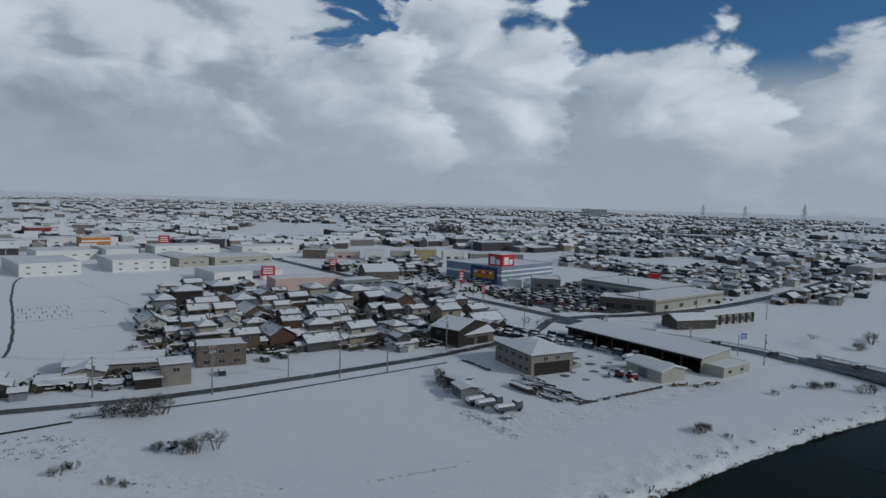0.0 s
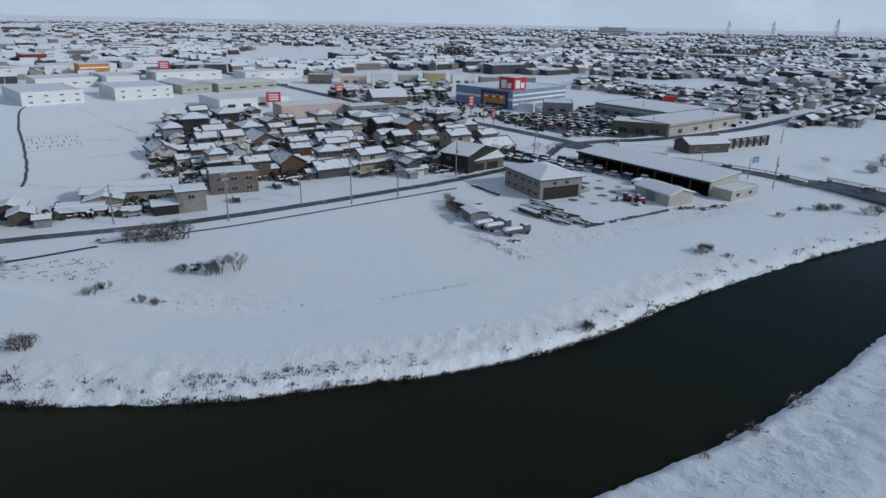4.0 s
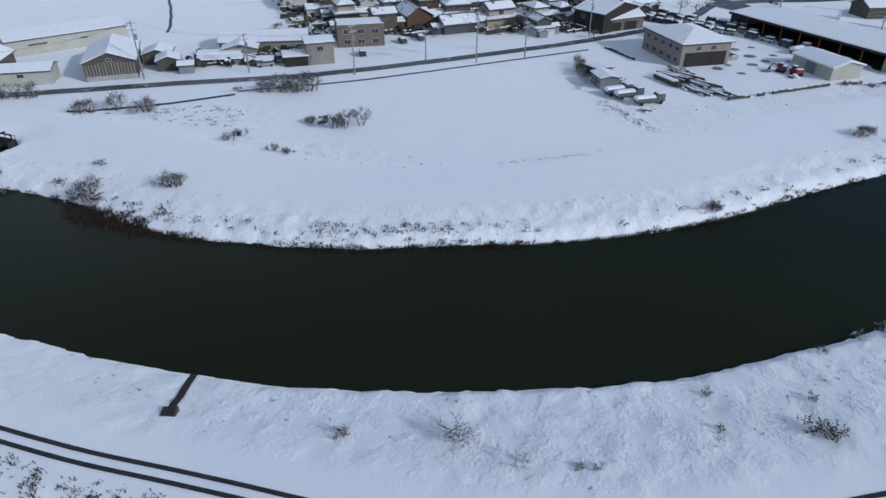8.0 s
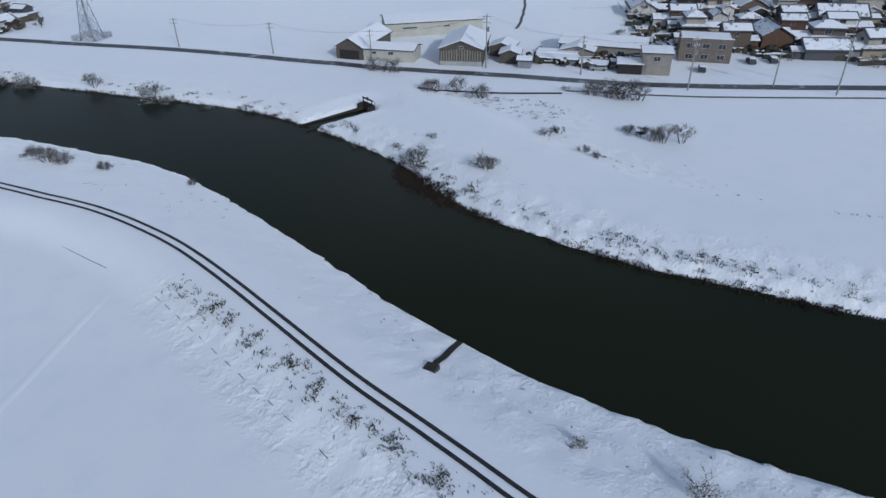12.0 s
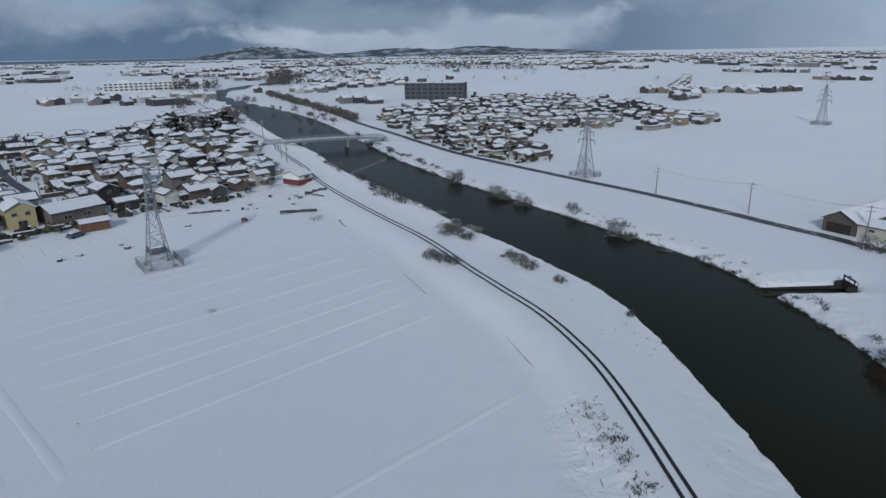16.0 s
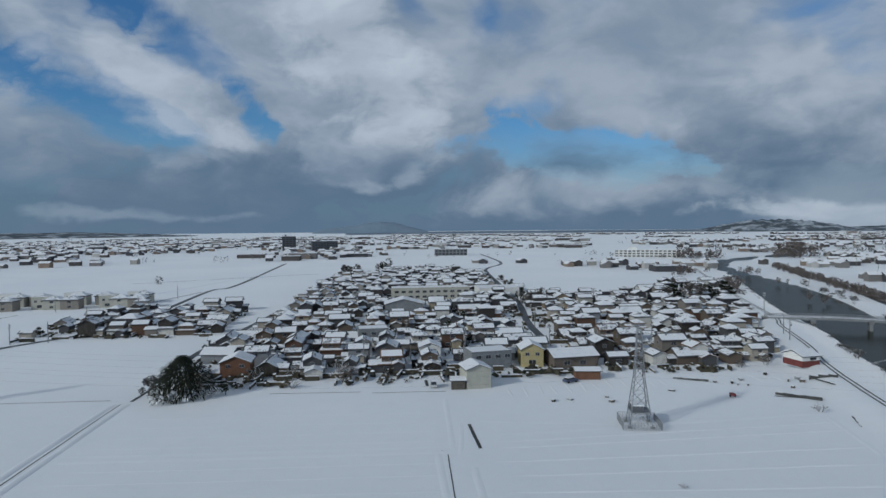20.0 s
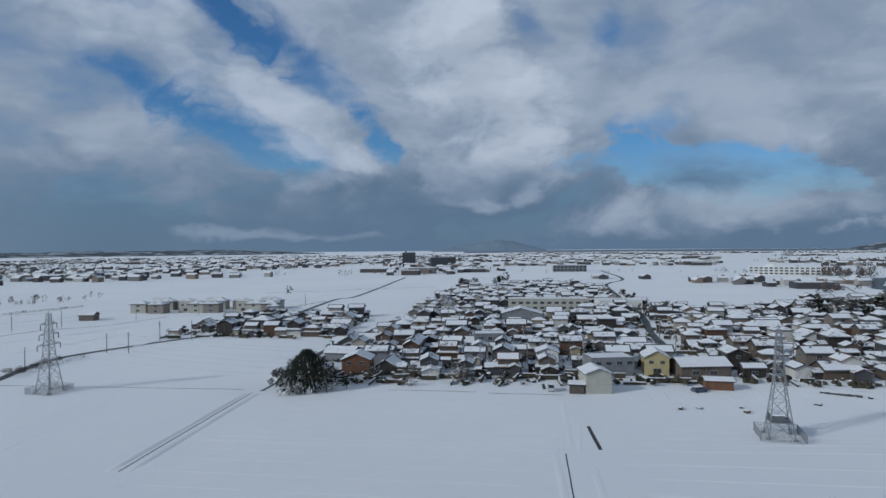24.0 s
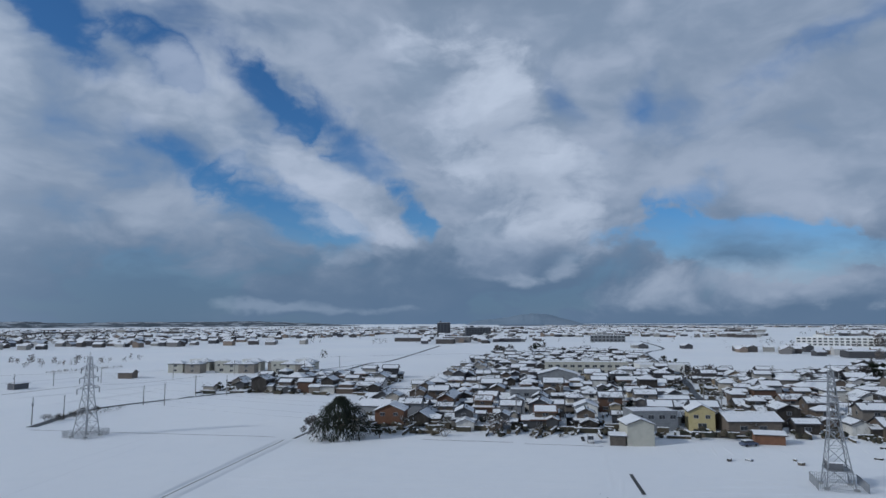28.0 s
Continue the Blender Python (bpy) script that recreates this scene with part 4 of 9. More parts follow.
lot("car_park", [(52, 268), (76, 262), (88, 268), (78, 300), (84, 322), (52, 336), (24, 318), (30, 296)], ASPHALT, "wet dark car park between the shops", "car park", 0.05)

# ---- houses ----
def gable_roof(L, W, z, rise, over, t, inset=0.0):
    """Roof slab of a gable along x over an L x W plan, eaves at z."""
    hw = W / 2 + over
    drop = rise * over / (W / 2)
    i = inset
    top, bot = z + rise, z - drop
    k = (hw - i) / hw
    return Mesh().prism([(-hw * k, top - (top - bot) * k), (0, top), (hw * k, top - (top - bot) * k), (hw * k, top - (top - bot) * k + t), (0, top + t), (-hw * k, top - (top - bot) * k + t)],
                        -L / 2 - over + i, L / 2 + over - i)


def hip_roof(L, W, z, rise, over, t, inset=0.0):
    x, y = L / 2 + over - inset, W / 2 + over - inset
    r = max(0.3, (L - W) / 2)
    zb = z - rise * over / (W / 2) + inset * rise / (W / 2)
    zt = z + rise
    vs = [(-x, -y, zb), (x, -y, zb), (x, y, zb), (-x, y, zb), (-r, 0, zt), (r, 0, zt)]
    vs += [(a, b, c + t) for a, b, c in vs]
    fs = [(0, 1, 5, 4)[::-1], (2, 3, 4, 5)[::-1], (1, 2, 5)[::-1], (3, 0, 4)[::-1], (6, 7, 11, 10), (8, 9, 10, 11), (7, 8, 11), (9, 6, 10)]
    fs += [(i, (i + 1) % 4, 6 + (i + 1) % 4, 6 + i) for i in range(4)]
    return Mesh().add(vs, fs)


def gable_wall(L, W, h, rise, z0=0.0):
    return Mesh().prism([(-W / 2, z0), (W / 2, z0), (W / 2, h), (0, h + rise), (-W / 2, h)], -L / 2, L / 2)


def window(parent, x, y, z, w, h, axis, out, panes=True):
    """A framed sliding window with two panes; axis 'y' faces along y, 'x' along x."""
    f = 0.07
    frame_m, cells = Mesh(), []
    if axis == "y":
        y0, y1 = sorted((y - 0.02 * out, y + 0.06 * out))
        frame_m.box(x - w / 2, x + w / 2, y0, y1, z, z + h, 0)
        g0, g1 = sorted((y + 0.06 * out, y + 0.075 * out))
        cells = [(x - w / 2 + f, x - f / 2, g0, g1, z + f, z + h - f), (x + f / 2, x + w / 2 - f, g0, g1, z + f, z + h - f)]
    else:
        x0, x1 = sorted((x - 0.02 * out, x + 0.06 * out))
        frame_m.box(x0, x1, y - w / 2, y + w / 2, z, z + h, 0)
        g0, g1 = sorted((x + 0.06 * out, x + 0.075 * out))
        cells = [(g0, g1, y - w / 2 + f, y - f / 2, z + f, z + h - f), (g0, g1, y + f / 2, y + w / 2 - f, z + f, z + h - f)]
    if not panes:
        for c in cells:
            frame_m.box(*c, 1)
        return part("window", frame_m, [FRAME, GLASS], parent)
    ob = part("window", frame_m, FRAME, parent)
    for c in cells:
        part("pane", Mesh().box(*c), GLASS, ob)
    return ob


def house(L=9.0, W=7.0, storeys=2, kind="gable", tiered=True, wall=None, tile=None, detail=2, label="", upper_shift=0.0, group="village houses", rise=None):
    """A Japanese farm or town house; x runs along the ridge, the front looks along -y."""
    wall, tile = wall or WALL, tile or TILE
    ob = thing("house", pose(0, -900, -60), label, "house", group)
    rise = rise or W * 0.22
    h1 = 2.7
    if storeys == 2 and tiered:
        U, V = L * 0.78, W * 0.74
        part("lower_wall", Mesh().box(-L / 2, L / 2, -W / 2, W / 2, -0.3, h1 + 0.1), wall, ob)
        part("lower_roof", hip_roof(L, W, h1 + 0.05, W * 0.16, 0.7, 0.12), tile, ob)
        part("lower_snow", hip_roof(L, W, h1 + 0.17, W * 0.16, 0.7, 0.12, 0.5), SNOW_T, ob)
        part("upper_wall", gable_wall(U, V, 5.0, V * 0.22, h1 + 0.2) if kind == "gable" else Mesh().box(-U / 2, U / 2, -V / 2, V / 2, h1 + 0.2, 5.0), wall, ob)
        L2, W2, z2 = U, V, 5.0
        top_rise = V * 0.24
    else:
        h = h1 + (2.5 if storeys == 2 else 0.2)
        part("wall", gable_wall(L, W, h, rise, -0.3) if kind == "gable" else Mesh().box(-L / 2, L / 2, -W / 2, W / 2, -0.3, h), wall, ob)
        L2, W2, z2, top_rise = L, W, h, rise
    maker = gable_roof if kind == "gable" else hip_roof
    part("roof", maker(L2, W2, z2 + 0.04, top_rise, 0.65, 0.13), tile, ob)
    part("roof_snow", maker(L2, W2, z2 + 0.17, top_rise, 0.65, 0.12, 0.46), SNOW_T, ob)
    if kind == "gable" and detail > 0:
        part("ridge", Mesh().box(-L2 / 2 - 0.5, L2 / 2 + 0.5, -0.16, 0.16, z2 + top_rise + 0.2, z2 + top_rise + 0.46), tile, ob, "row of ridge tiles")
    if detail > 0:
        rows = [(0.9, L, W)] + ([(3.55, L2 if tiered else L, W2 if tiered else W)] if storeys == 2 else [])
        for z, a, b in rows:
            n = 2 if detail > 1 and z < 2 else 1
            for k in range(n):
                x = (k - (n - 1) / 2) * a * 0.45
                window(ob, x, -b / 2, z, min(1.8, a * 0.3), 1.15, "y", -1, False)
            if detail > 1:
                window(ob, a / 2, 0, z, 1.3, 1.1, "x", 1, False)
                if z > 2:
                    window(ob, 0.3, b / 2, z, 1.5, 1.1, "y", 1, False)
        if detail > 1:
            part("door", Mesh().box(-L * 0.12, L * 0.06, -W / 2 - 0.05, -W / 2 + 0.05, 0.0, 2.0), WOOD, ob)
            part("chimney_vent", Mesh().box(L2 * 0.2, L2 * 0.2 + 0.4, W2 * 0.12, W2 * 0.12 + 0.4, z2 + top_rise * 0.6, z2 + top_rise + 0.55), GREYW, ob)
    return ob


def wings(ob, rows, wall=None, tile=None):
    """Lower wings, porches and lean-tos of a house, each (x, y, length, width, eaves, turn)."""
    walls, roofs, snows = Mesh(), Mesh(), Mesh()
    for x, y, L, W, h, turn in rows:
        m = pose(x, y, 0, 0, 0, turn)
        for target, q in ((walls, gable_wall(L, W, h, W * 0.2, -0.3)), (roofs, gable_roof(L, W, h + 0.04, W * 0.2, 0.5, 0.12)), (snows, gable_roof(L, W, h + 0.16, W * 0.2, 0.5, 0.14, 0.2))):
            target.add(q.v, q.f, 0, m)
    for name, ms, mat in (("wing_wall", walls, wall or WALL), ("wing_roof", roofs, tile or TILE), ("wing_snow", snows, SNOW_T)):
        tagged(part(name, ms, mat, ob), kind="stuff")
    return ob


# prototypes near the river: rich; farther: fewer parts
NEAR_KINDS = [
    wings(house(9.5, 7.5, 2, "gable", True, detail=2, label="two-storey tiled farmhouse with a low wing and snow on its roofs"), [(6.3, 0.6, 4.5, 5.2, 2.5, 0), (-2.2, -4.4, 3.0, 3.4, 2.9, 90), (-5.6, 1.6, 3.0, 3.2, 2.1, 0)]),
    wings(house(8.6, 7.0, 2, "hip", True, detail=2, label="two-storey house with hipped tile roof under snow"), [(-1.5, -5.0, 4.4, 4.0, 2.5, 90), (5.2, 1.0, 3.2, 4.2, 2.3, 0), (2.6, 4.6, 3.6, 2.8, 2.2, 90)]),
    wings(house(7.6, 6.4, 2, "gable", False, detail=2, label="plain two-storey house with snowy gable roof and pale walls"), [(1.2, -3.9, 3.0, 3.2, 2.6, 90), (-4.9, 0.4, 3.0, 4.4, 2.3, 0)]),
    wings(house(11.0, 7.4, 1, "gable", False, detail=2, label="single-storey tiled house with wide snowy roof and wing", rise=2.0), [(-2.5, -5.2, 5.0, 4.6, 2.5, 90), (3.6, -4.0, 2.6, 3.0, 2.3, 90), (6.6, 0.8, 3.4, 4.0, 2.1, 0)]),
    wings(house(8.8, 7.6, 2, "gable", True, detail=2, tile=TILE_B, label="two-storey house with brown tile roof half under snow"), [(-5.8, -1.0, 4.0, 5.0, 2.5, 0), (2.0, -4.5, 3.2, 3.6, 3.0, 90)], None, TILE_B),
    house(6.4, 4.6, 1, "gable", False, detail=1, label="small outbuilding with snow-laden gable roof beside a house"),
]
MID_KINDS = [
    wings(house(9.0, 7.2, 2, "gable", True, detail=1, label="two-storey tiled house in the village with snowy roofs"), [(3.0, -5.0, 4.6, 4.0, 2.5, 90), (-5.6, 0.8, 3.2, 4.2, 2.3, 0)]),
    wings(house(8.4, 7.0, 2, "hip", False, detail=1, label="two-storey hip-roofed house in the village under snow"), [(-5.6, 0.5, 4.0, 4.6, 2.5, 0), (1.6, -4.4, 3.0, 3.6, 2.7, 90)]),
    wings(house(7.6, 6.6, 2, "gable", False, detail=1, label="plain gabled two-storey house with snow on its roof"), [(-1.4, -4.2, 3.4, 4.0, 2.6, 90), (4.9, 0.6, 2.8, 4.0, 2.2, 0)]),
    wings(house(10.6, 7.2, 1, "gable", False, detail=1, label="long low tiled house with snow-covered gable roof", rise=1.9), [(2.4, -4.6, 4.2, 4.4, 2.4, 90), (-3.4, 4.4, 3.4, 3.4, 2.2, 90)]),
    wings(house(9.4, 7.4, 2, "hip", True, detail=1, label="two-tiered hip-roofed house with dark tiles under snow", tile=TILE_B), [(5.8, -0.4, 3.4, 4.4, 2.4, 0), (-2.4, -4.6, 3.2, 3.6, 2.8, 90)], None, TILE_B),
    house(6.0, 4.6, 1, "gable", False, detail=0, label="small shed with snow-covered gable roof"),
]


def inside(x, y, poly):
    c = False
    for (x0, y0), (x1, y1) in zip(poly, poly[1:] + poly[:1]):
        if (y0 > y) != (y1 > y) and x < (x1 - x0) * (y - y0) / (y1 - y0) + x0:
            c = not c
    return c


KEEP_OUT = []   # (x, y, radius) of buildings set by hand


def near_line(x, y, pts, r):
    for (x0, y0), (x1, y1) in zip(pts[:-1], pts[1:]):
        dx, dy = x1 - x0, y1 - y0
        t = max(0, min(1, ((x - x0) * dx + (y - y0) * dy) / (dx * dx + dy * dy)))
        if math.hypot(x - x0 - t * dx, y - y0 - t * dy) < r:
            return True
    return False


LANES = [[(-176, -73), (-219, -99), (-254, -122), (-316, -158), (-418, -226), (-516, -291)], MID_ROAD, E_ROAD, N_ROAD,
         [(-104, -160), (-126, -180), (-150, -197), (-189, -222), (-257, -267)], [(-104, -257), (-160, -273), (-273, -366)],
         [(47, 244), (66, 254), (90, 262), (137, 291), (198, 346), (300, 450)]]


SITES = []


def hamlet(poly, ang, sx, sy, group, seed, skip=0.05, jitter=2.0, square=0.42, size=1.0):
    """Houses set in loose rows inside an outline."""
    rng = random.Random(seed)
    ca, sa = math.cos(radians(ang)), math.sin(radians(ang))
    us = [x * ca + y * sa for x, y in poly]
    vs = [-x * sa + y * ca for x, y in poly]
    v, row = min(vs) + 1, 0
    while v < max(vs):
        u = min(us) + (row % 2) * sx * 0.4 + rng.uniform(0, 3)
        while u < max(us):
            x, y = u * ca - v * sa + rng.uniform(-jitter, jitter), u * sa + v * ca + rng.uniform(-jitter, jitter)
            if inside(x, y, poly) and rng.random() > skip and not any(math.hypot(x - a, y - b) < r for a, b, r in KEEP_OUT) and not any(near_line(x, y, q, 6.5) for q in LANES):
                k = rng.choices(range(6), (3, 3, 3, 3, 2, 3))[0]
                rot = ang + rng.gauss(0, 3) + (90 if rng.random() < square else 0) + (180 if rng.random() < 0.5 else 0)
                s = rng.uniform(0.64, 1.02) * size
                SITES.append((math.hypot(x, y), pose(x, y, gz(x, y), 0, 0, rot) @ Matrix.Diagonal((s * rng.uniform(0.92, 1.08), s, s * rng.uniform(0.94, 1.06), 1)), k, group))
                KEEP_OUT.append((x, y, 2.6))
            u += sx * rng.uniform(0.85, 1.2)
        v += sy * rng.uniform(0.9, 1.12)
        row += 1


# ---- buildings set by hand ----
def frame_at(ax, ay, bx, by):
    """Pose with x along the front edge from a to b, origin at a."""
    return pose(ax, ay, gz((ax + bx) / 2, (ay + by) / 2), 0, 0, math.degrees(math.atan2(by - ay, bx - ax)))


def keep(m, w, d):
    c = m @ Vector((w / 2, d / 2, 0))
    KEEP_OUT.append((c.x, c.y, max(w, d) * 0.5 + 3.5))


def flat_block(name, m, w, d, h, wall, label, category, windows=(), parapet=0.5, band=None):
    """A flat-roofed hall; front along x at y = 0, body towards +y."""
    keep(m, w, d)
    ob = thing(name, m, label, category)
    part("wall", Mesh().box(0, w, 0, d, -0.3, h), wall, ob)
    ms = Mesh()
    for a in ((-0.08, w + 0.08, -0.08, 0.22), (-0.08, w + 0.08, d - 0.22, d + 0.08), (-0.08, 0.22, 0.22, d - 0.22), (w - 0.22, w + 0.08, 0.22, d - 0.22)):
        ms.box(*a, h, h + parapet)
    part("parapet", ms, wall, ob)
    part("roof_snow", Mesh().box(0.23, w - 0.23, 0.23, d - 0.23, h + 0.01, h + parapet * 0.7), SNOW, ob, "thick flat snow on the roof")
    part("coping_snow", Mesh().box(-0.1, w + 0.1, -0.1, 0.24, h + parapet + 0.004, h + parapet + 0.12), SNOW, ob)
    if band:
        part("band", Mesh().box(-0.03, w + 0.03, -0.05, 0.0, h - band[0], h - band[1]), band[2], ob, "coloured stripe along the wall")
    for x, z, ww, hh in windows:
        window(ob, x, 0, z, ww, hh, "y", -1)
    return ob


def shed(name, m, w, d, h, rise, wall, label, category="shed", across=False, tile=None, windows=(), doors=()):
    """A gabled building; front along x at y = 0. across: the ridge runs front to back."""
    keep(m, w, d)
    ob = thing(name, m, label, category)
    tile = tile or TILE
    a, b = (d, w) if across else (w, d)
    t = pose(w / 2, d / 2, 0, 0, 0, 90 if across else 0)
    for nm, ms, mt in (("wall", gable_wall(a, b, h, rise, -0.3), wall), ("roof", gable_roof(a, b, h + 0.04, rise, 0.5, 0.14), tile), ("roof_snow", gable_roof(a, b, h + 0.18, rise, 0.5, 0.16, 0.13), SNOW)):
        p = part(nm, ms, mt, ob)
        p.matrix_basis = t
    for x, z, ww, hh in windows:
        window(ob, x, 0, z, ww, hh, "y", -1)
    for x, ww, hh, mt in doors:
        part("door", Mesh().box(x, x + ww, -0.06, 0.02, 0, hh), mt, ob)
    return ob


# the long open-fronted hall beside the yard
def open_hall():
    m = frame_at(46.2, 210.5, 74.7, 170.3)
    w, d, h = 49.0, 14.0, 4.4
    keep(m, w, d)
    ob = thing("storage_hall", m, "long open-fronted storage hall with a snowy mono-pitch roof", "hall")
    part("back_wall", Mesh().box(0, w, d - 0.2, d, -0.3, h + 0.9), GREYW, ob)
    part("end_wall", Mesh().prism([(0, -0.3), (d - 0.2, -0.3), (d - 0.2, h + 0.9), (0, h - 0.1)], 0, 0.2), GREYW, ob)
    part("end_wall", Mesh().prism([(0, -0.3), (d - 0.2, -0.3), (d - 0.2, h + 0.9), (0, h - 0.1)], w - 0.2, w), CREAM, ob)
    part("floor_slab", Mesh().box(0.2, w - 0.2, 0.3, d - 0.2, -0.1, 0.06), DARK, ob)
    part("roof", Mesh().prism([(-0.6, h - 0.2), (d + 0.3, h + 0.95), (d + 0.3, h + 1.15), (-0.6, h)], -0.5, w + 0.5), GREYW, ob)
    part("roof_snow", Mesh().prism([(-0.5, h + 0.02), (d + 0.2, h + 1.17), (d + 0.2, h + 1.36), (-0.5, h + 0.2)], -0.4, w + 0.4), SNOW, ob)
    part("fascia", Mesh().box(-0.5, w + 0.5, -0.68, -0.6, h - 0.5, h + 0.02), DARK, ob)
    for i in range(9):
        part("post", Mesh().box(i * (w - 0.3) / 8, i * (w - 0.3) / 8 + 0.3, 0.0, 0.3, -0.3, h - 0.15), RUST, ob)
    return ob


open_hall()


def timber_rack(m, L, n, layers, label, cover=0.6, mat=WOOD, name="timber_stack"):
    """A stack of long beams on bearers with snow on top."""
    rng = random.Random(int(L * 100) + n)
    ob = thing(name, m, label, "stack")
    for x in (-L * 0.35, L * 0.35):
        part("bearer", Mesh().box(x - 0.12, x + 0.12, -n * 0.17, n * 0.17, -0.2, 0.18), CONC, ob)
    for k in range(layers):
        for i in range(n):
            y = (i - (n - 1) / 2) * 0.33
            e0, e1 = rng.uniform(-0.4, 0.4), rng.uniform(-0.4, 0.4)
            part("beam", Mesh().box(-L / 2 + e0, L / 2 + e1, y - 0.13, y + 0.13, 0.19 + k * 0.32, 0.46 + k * 0.32), mat, ob)
    z = 0.47 + (layers - 1) * 0.32
    s = Mesh()
    for i in range(n):
        if rng.random() < cover:
            y = (i - (n - 1) / 2) * 0.33
            s.box(-L / 2 + 0.1, L / 2 - rng.uniform(0.1, L * 0.3), y - 0.15, y + 0.15, z, z + rng.uniform(0.1, 0.2))
    if s.v:
        tagged(part("snow_cover", s, SNOW, ob), kind="stuff")
    return ob


def on(x, y, rot=0.0, s=1.0):
    return pose(x, y, gz(x, y), 0, 0, rot) @ Matrix.Scale(s, 4)


shed("office_building", frame_at(19.0, 180.0, 26.8, 163.7), 18.0, 13.5, 5.6, 1.5, TAN, "two-storey tan office building with snowy roof in the yard", "office",
     windows=[(x, z, 1.6, 1.1) for x in (2.5, 6, 9.5, 13, 16) for z in (0.9, 3.5)])
for o in bpy.data.objects["office_building"].children:
    kind = o.name.split(".")[0]
    if kind in ("wall", "roof", "roof_snow"):
        shape = {"wall": Mesh().box(-9.0, 9.0, -6.75, 6.75, -0.3, 5.6), "roof": hip_roof(18.0, 13.5, 5.64, 1.7, 0.7, 0.14), "roof_snow": hip_roof(18.0, 13.5, 5.78, 1.7, 0.7, 0.16, 0.14)}[kind]
        o.data = shape.data(kind, o.data.materials[0])
# flat dark panel on the solid wall, painting the shade inside the carport
p = part("carport_opening", Mesh().box(18.0, 18.06, 1.0, 12.5, 0.0, 3.4), DARK, bpy.data.objects["office_building"])
for k, yy in enumerate((4.5, 8.5)):
    window(bpy.data.objects["office_building"], 18.0, yy, 3.8, 1.5, 1.1, "x", 1)
shed("metal_shed", frame_at(54.2, 171.5, 60.0, 160.3), 12.6, 8.6, 3.0, 1.1, CREAM, "cream metal shed with snow-covered low roof", "shed", tile=WHITEW, doors=[(4.5, 3.2, 2.5, GREYW)])
shed("site_hut", frame_at(5.6, 147.4, 7.6, 142.6), 5.2, 4.4, 2.4, 0.4, GREYW, "pale grey site hut with flat snowy roof", "hut", windows=[(1.1, 1.0, 1.2, 0.8), (4.1, 1.0, 1.2, 0.8)], doors=[(2.1, 0.9, 1.9, DARKGREY)])
flat_block("lean_to", frame_at(79.0, 166.5, 90.5, 174.5), 13.0, 6.0, 2.6, CREAM, "low cream lean-to beside the long hall", "shed", [(3, 0.9, 1.6, 1), (9, 0.9, 1.6, 1)], 0.25)


def timber_pile(m, L, W, n, high, label, mats=(WOOD, WOOD, WOOD, CONC_D), name="timber_pile"):
    """Loose long timbers thrown roughly the same way, snow lying along most of them."""
    pr = random.Random(int(L * 31 + W * 7 + n))
    ob = thing(name, m, label, "timber")
    snow = Mesh()
    for i in range(n):
        layer = i * 3 // n
        y = pr.uniform(-W / 2, W / 2) * (1 - 0.22 * layer)
        x = pr.gauss(0, L * 0.10)
        ln, s = L * pr.uniform(0.35, 0.8), pr.uniform(0.10, 0.2)
        z = 0.08 + layer * high / 3 + pr.uniform(0, 0.1)
        t = pose(x, y, z, 0, pr.gauss(0, 1.6), pr.gauss(0, 7))
        part("timber", Mesh().box(-ln / 2, ln / 2, -s, s, 0, s * 1.6, 0, t), pr.choice(mats), ob)
        if pr.random() < 0.8:
            a, c = sorted((pr.uniform(-0.5, -0.25), pr.uniform(0.2, 0.5)))
            snow.box(ln * a, ln * c, -s * 0.95, s * 0.95, s * 1.6 + 0.004, s * 1.6 + pr.uniform(0.07, 0.16), 0, t)
    for i in range(n // 2):
        x, y = pr.uniform(-L * 0.4, L * 0.4), pr.uniform(-W / 2, W / 2)
        snow.blob((x, y, pr.uniform(0.0, high * 0.7)), pr.uniform(0.3, 0.6), pr, 0, 0.5, 0.35)
    tagged(part("snow_cover", snow, SNOW, ob), kind="stuff")
    return ob


for x, y, r, L, W, n, hi in ((24.2, 153.8, -48, 9, 3.0, 26, 1.0), (27.6, 154.5, -52, 12, 3.2, 30, 0.9), (30.6, 149.6, -50, 12, 3.2, 30, 0.8), (29.0, 145.0, -46, 8, 2.6, 20, 0.6), (33.2, 145.4, -42, 8, 2.8, 22, 0.5), (26.6, 160.2, -40, 7, 2.2, 16, 0.6)):
    timber_pile(on(x, y, r), L, W, n, hi, "loose pile of long timbers half buried in snow")
timber_rack(on(22.8, 150.8, -55), 8.0, 5, 3, "dark stack of planks with a thick snow top", 1.0)


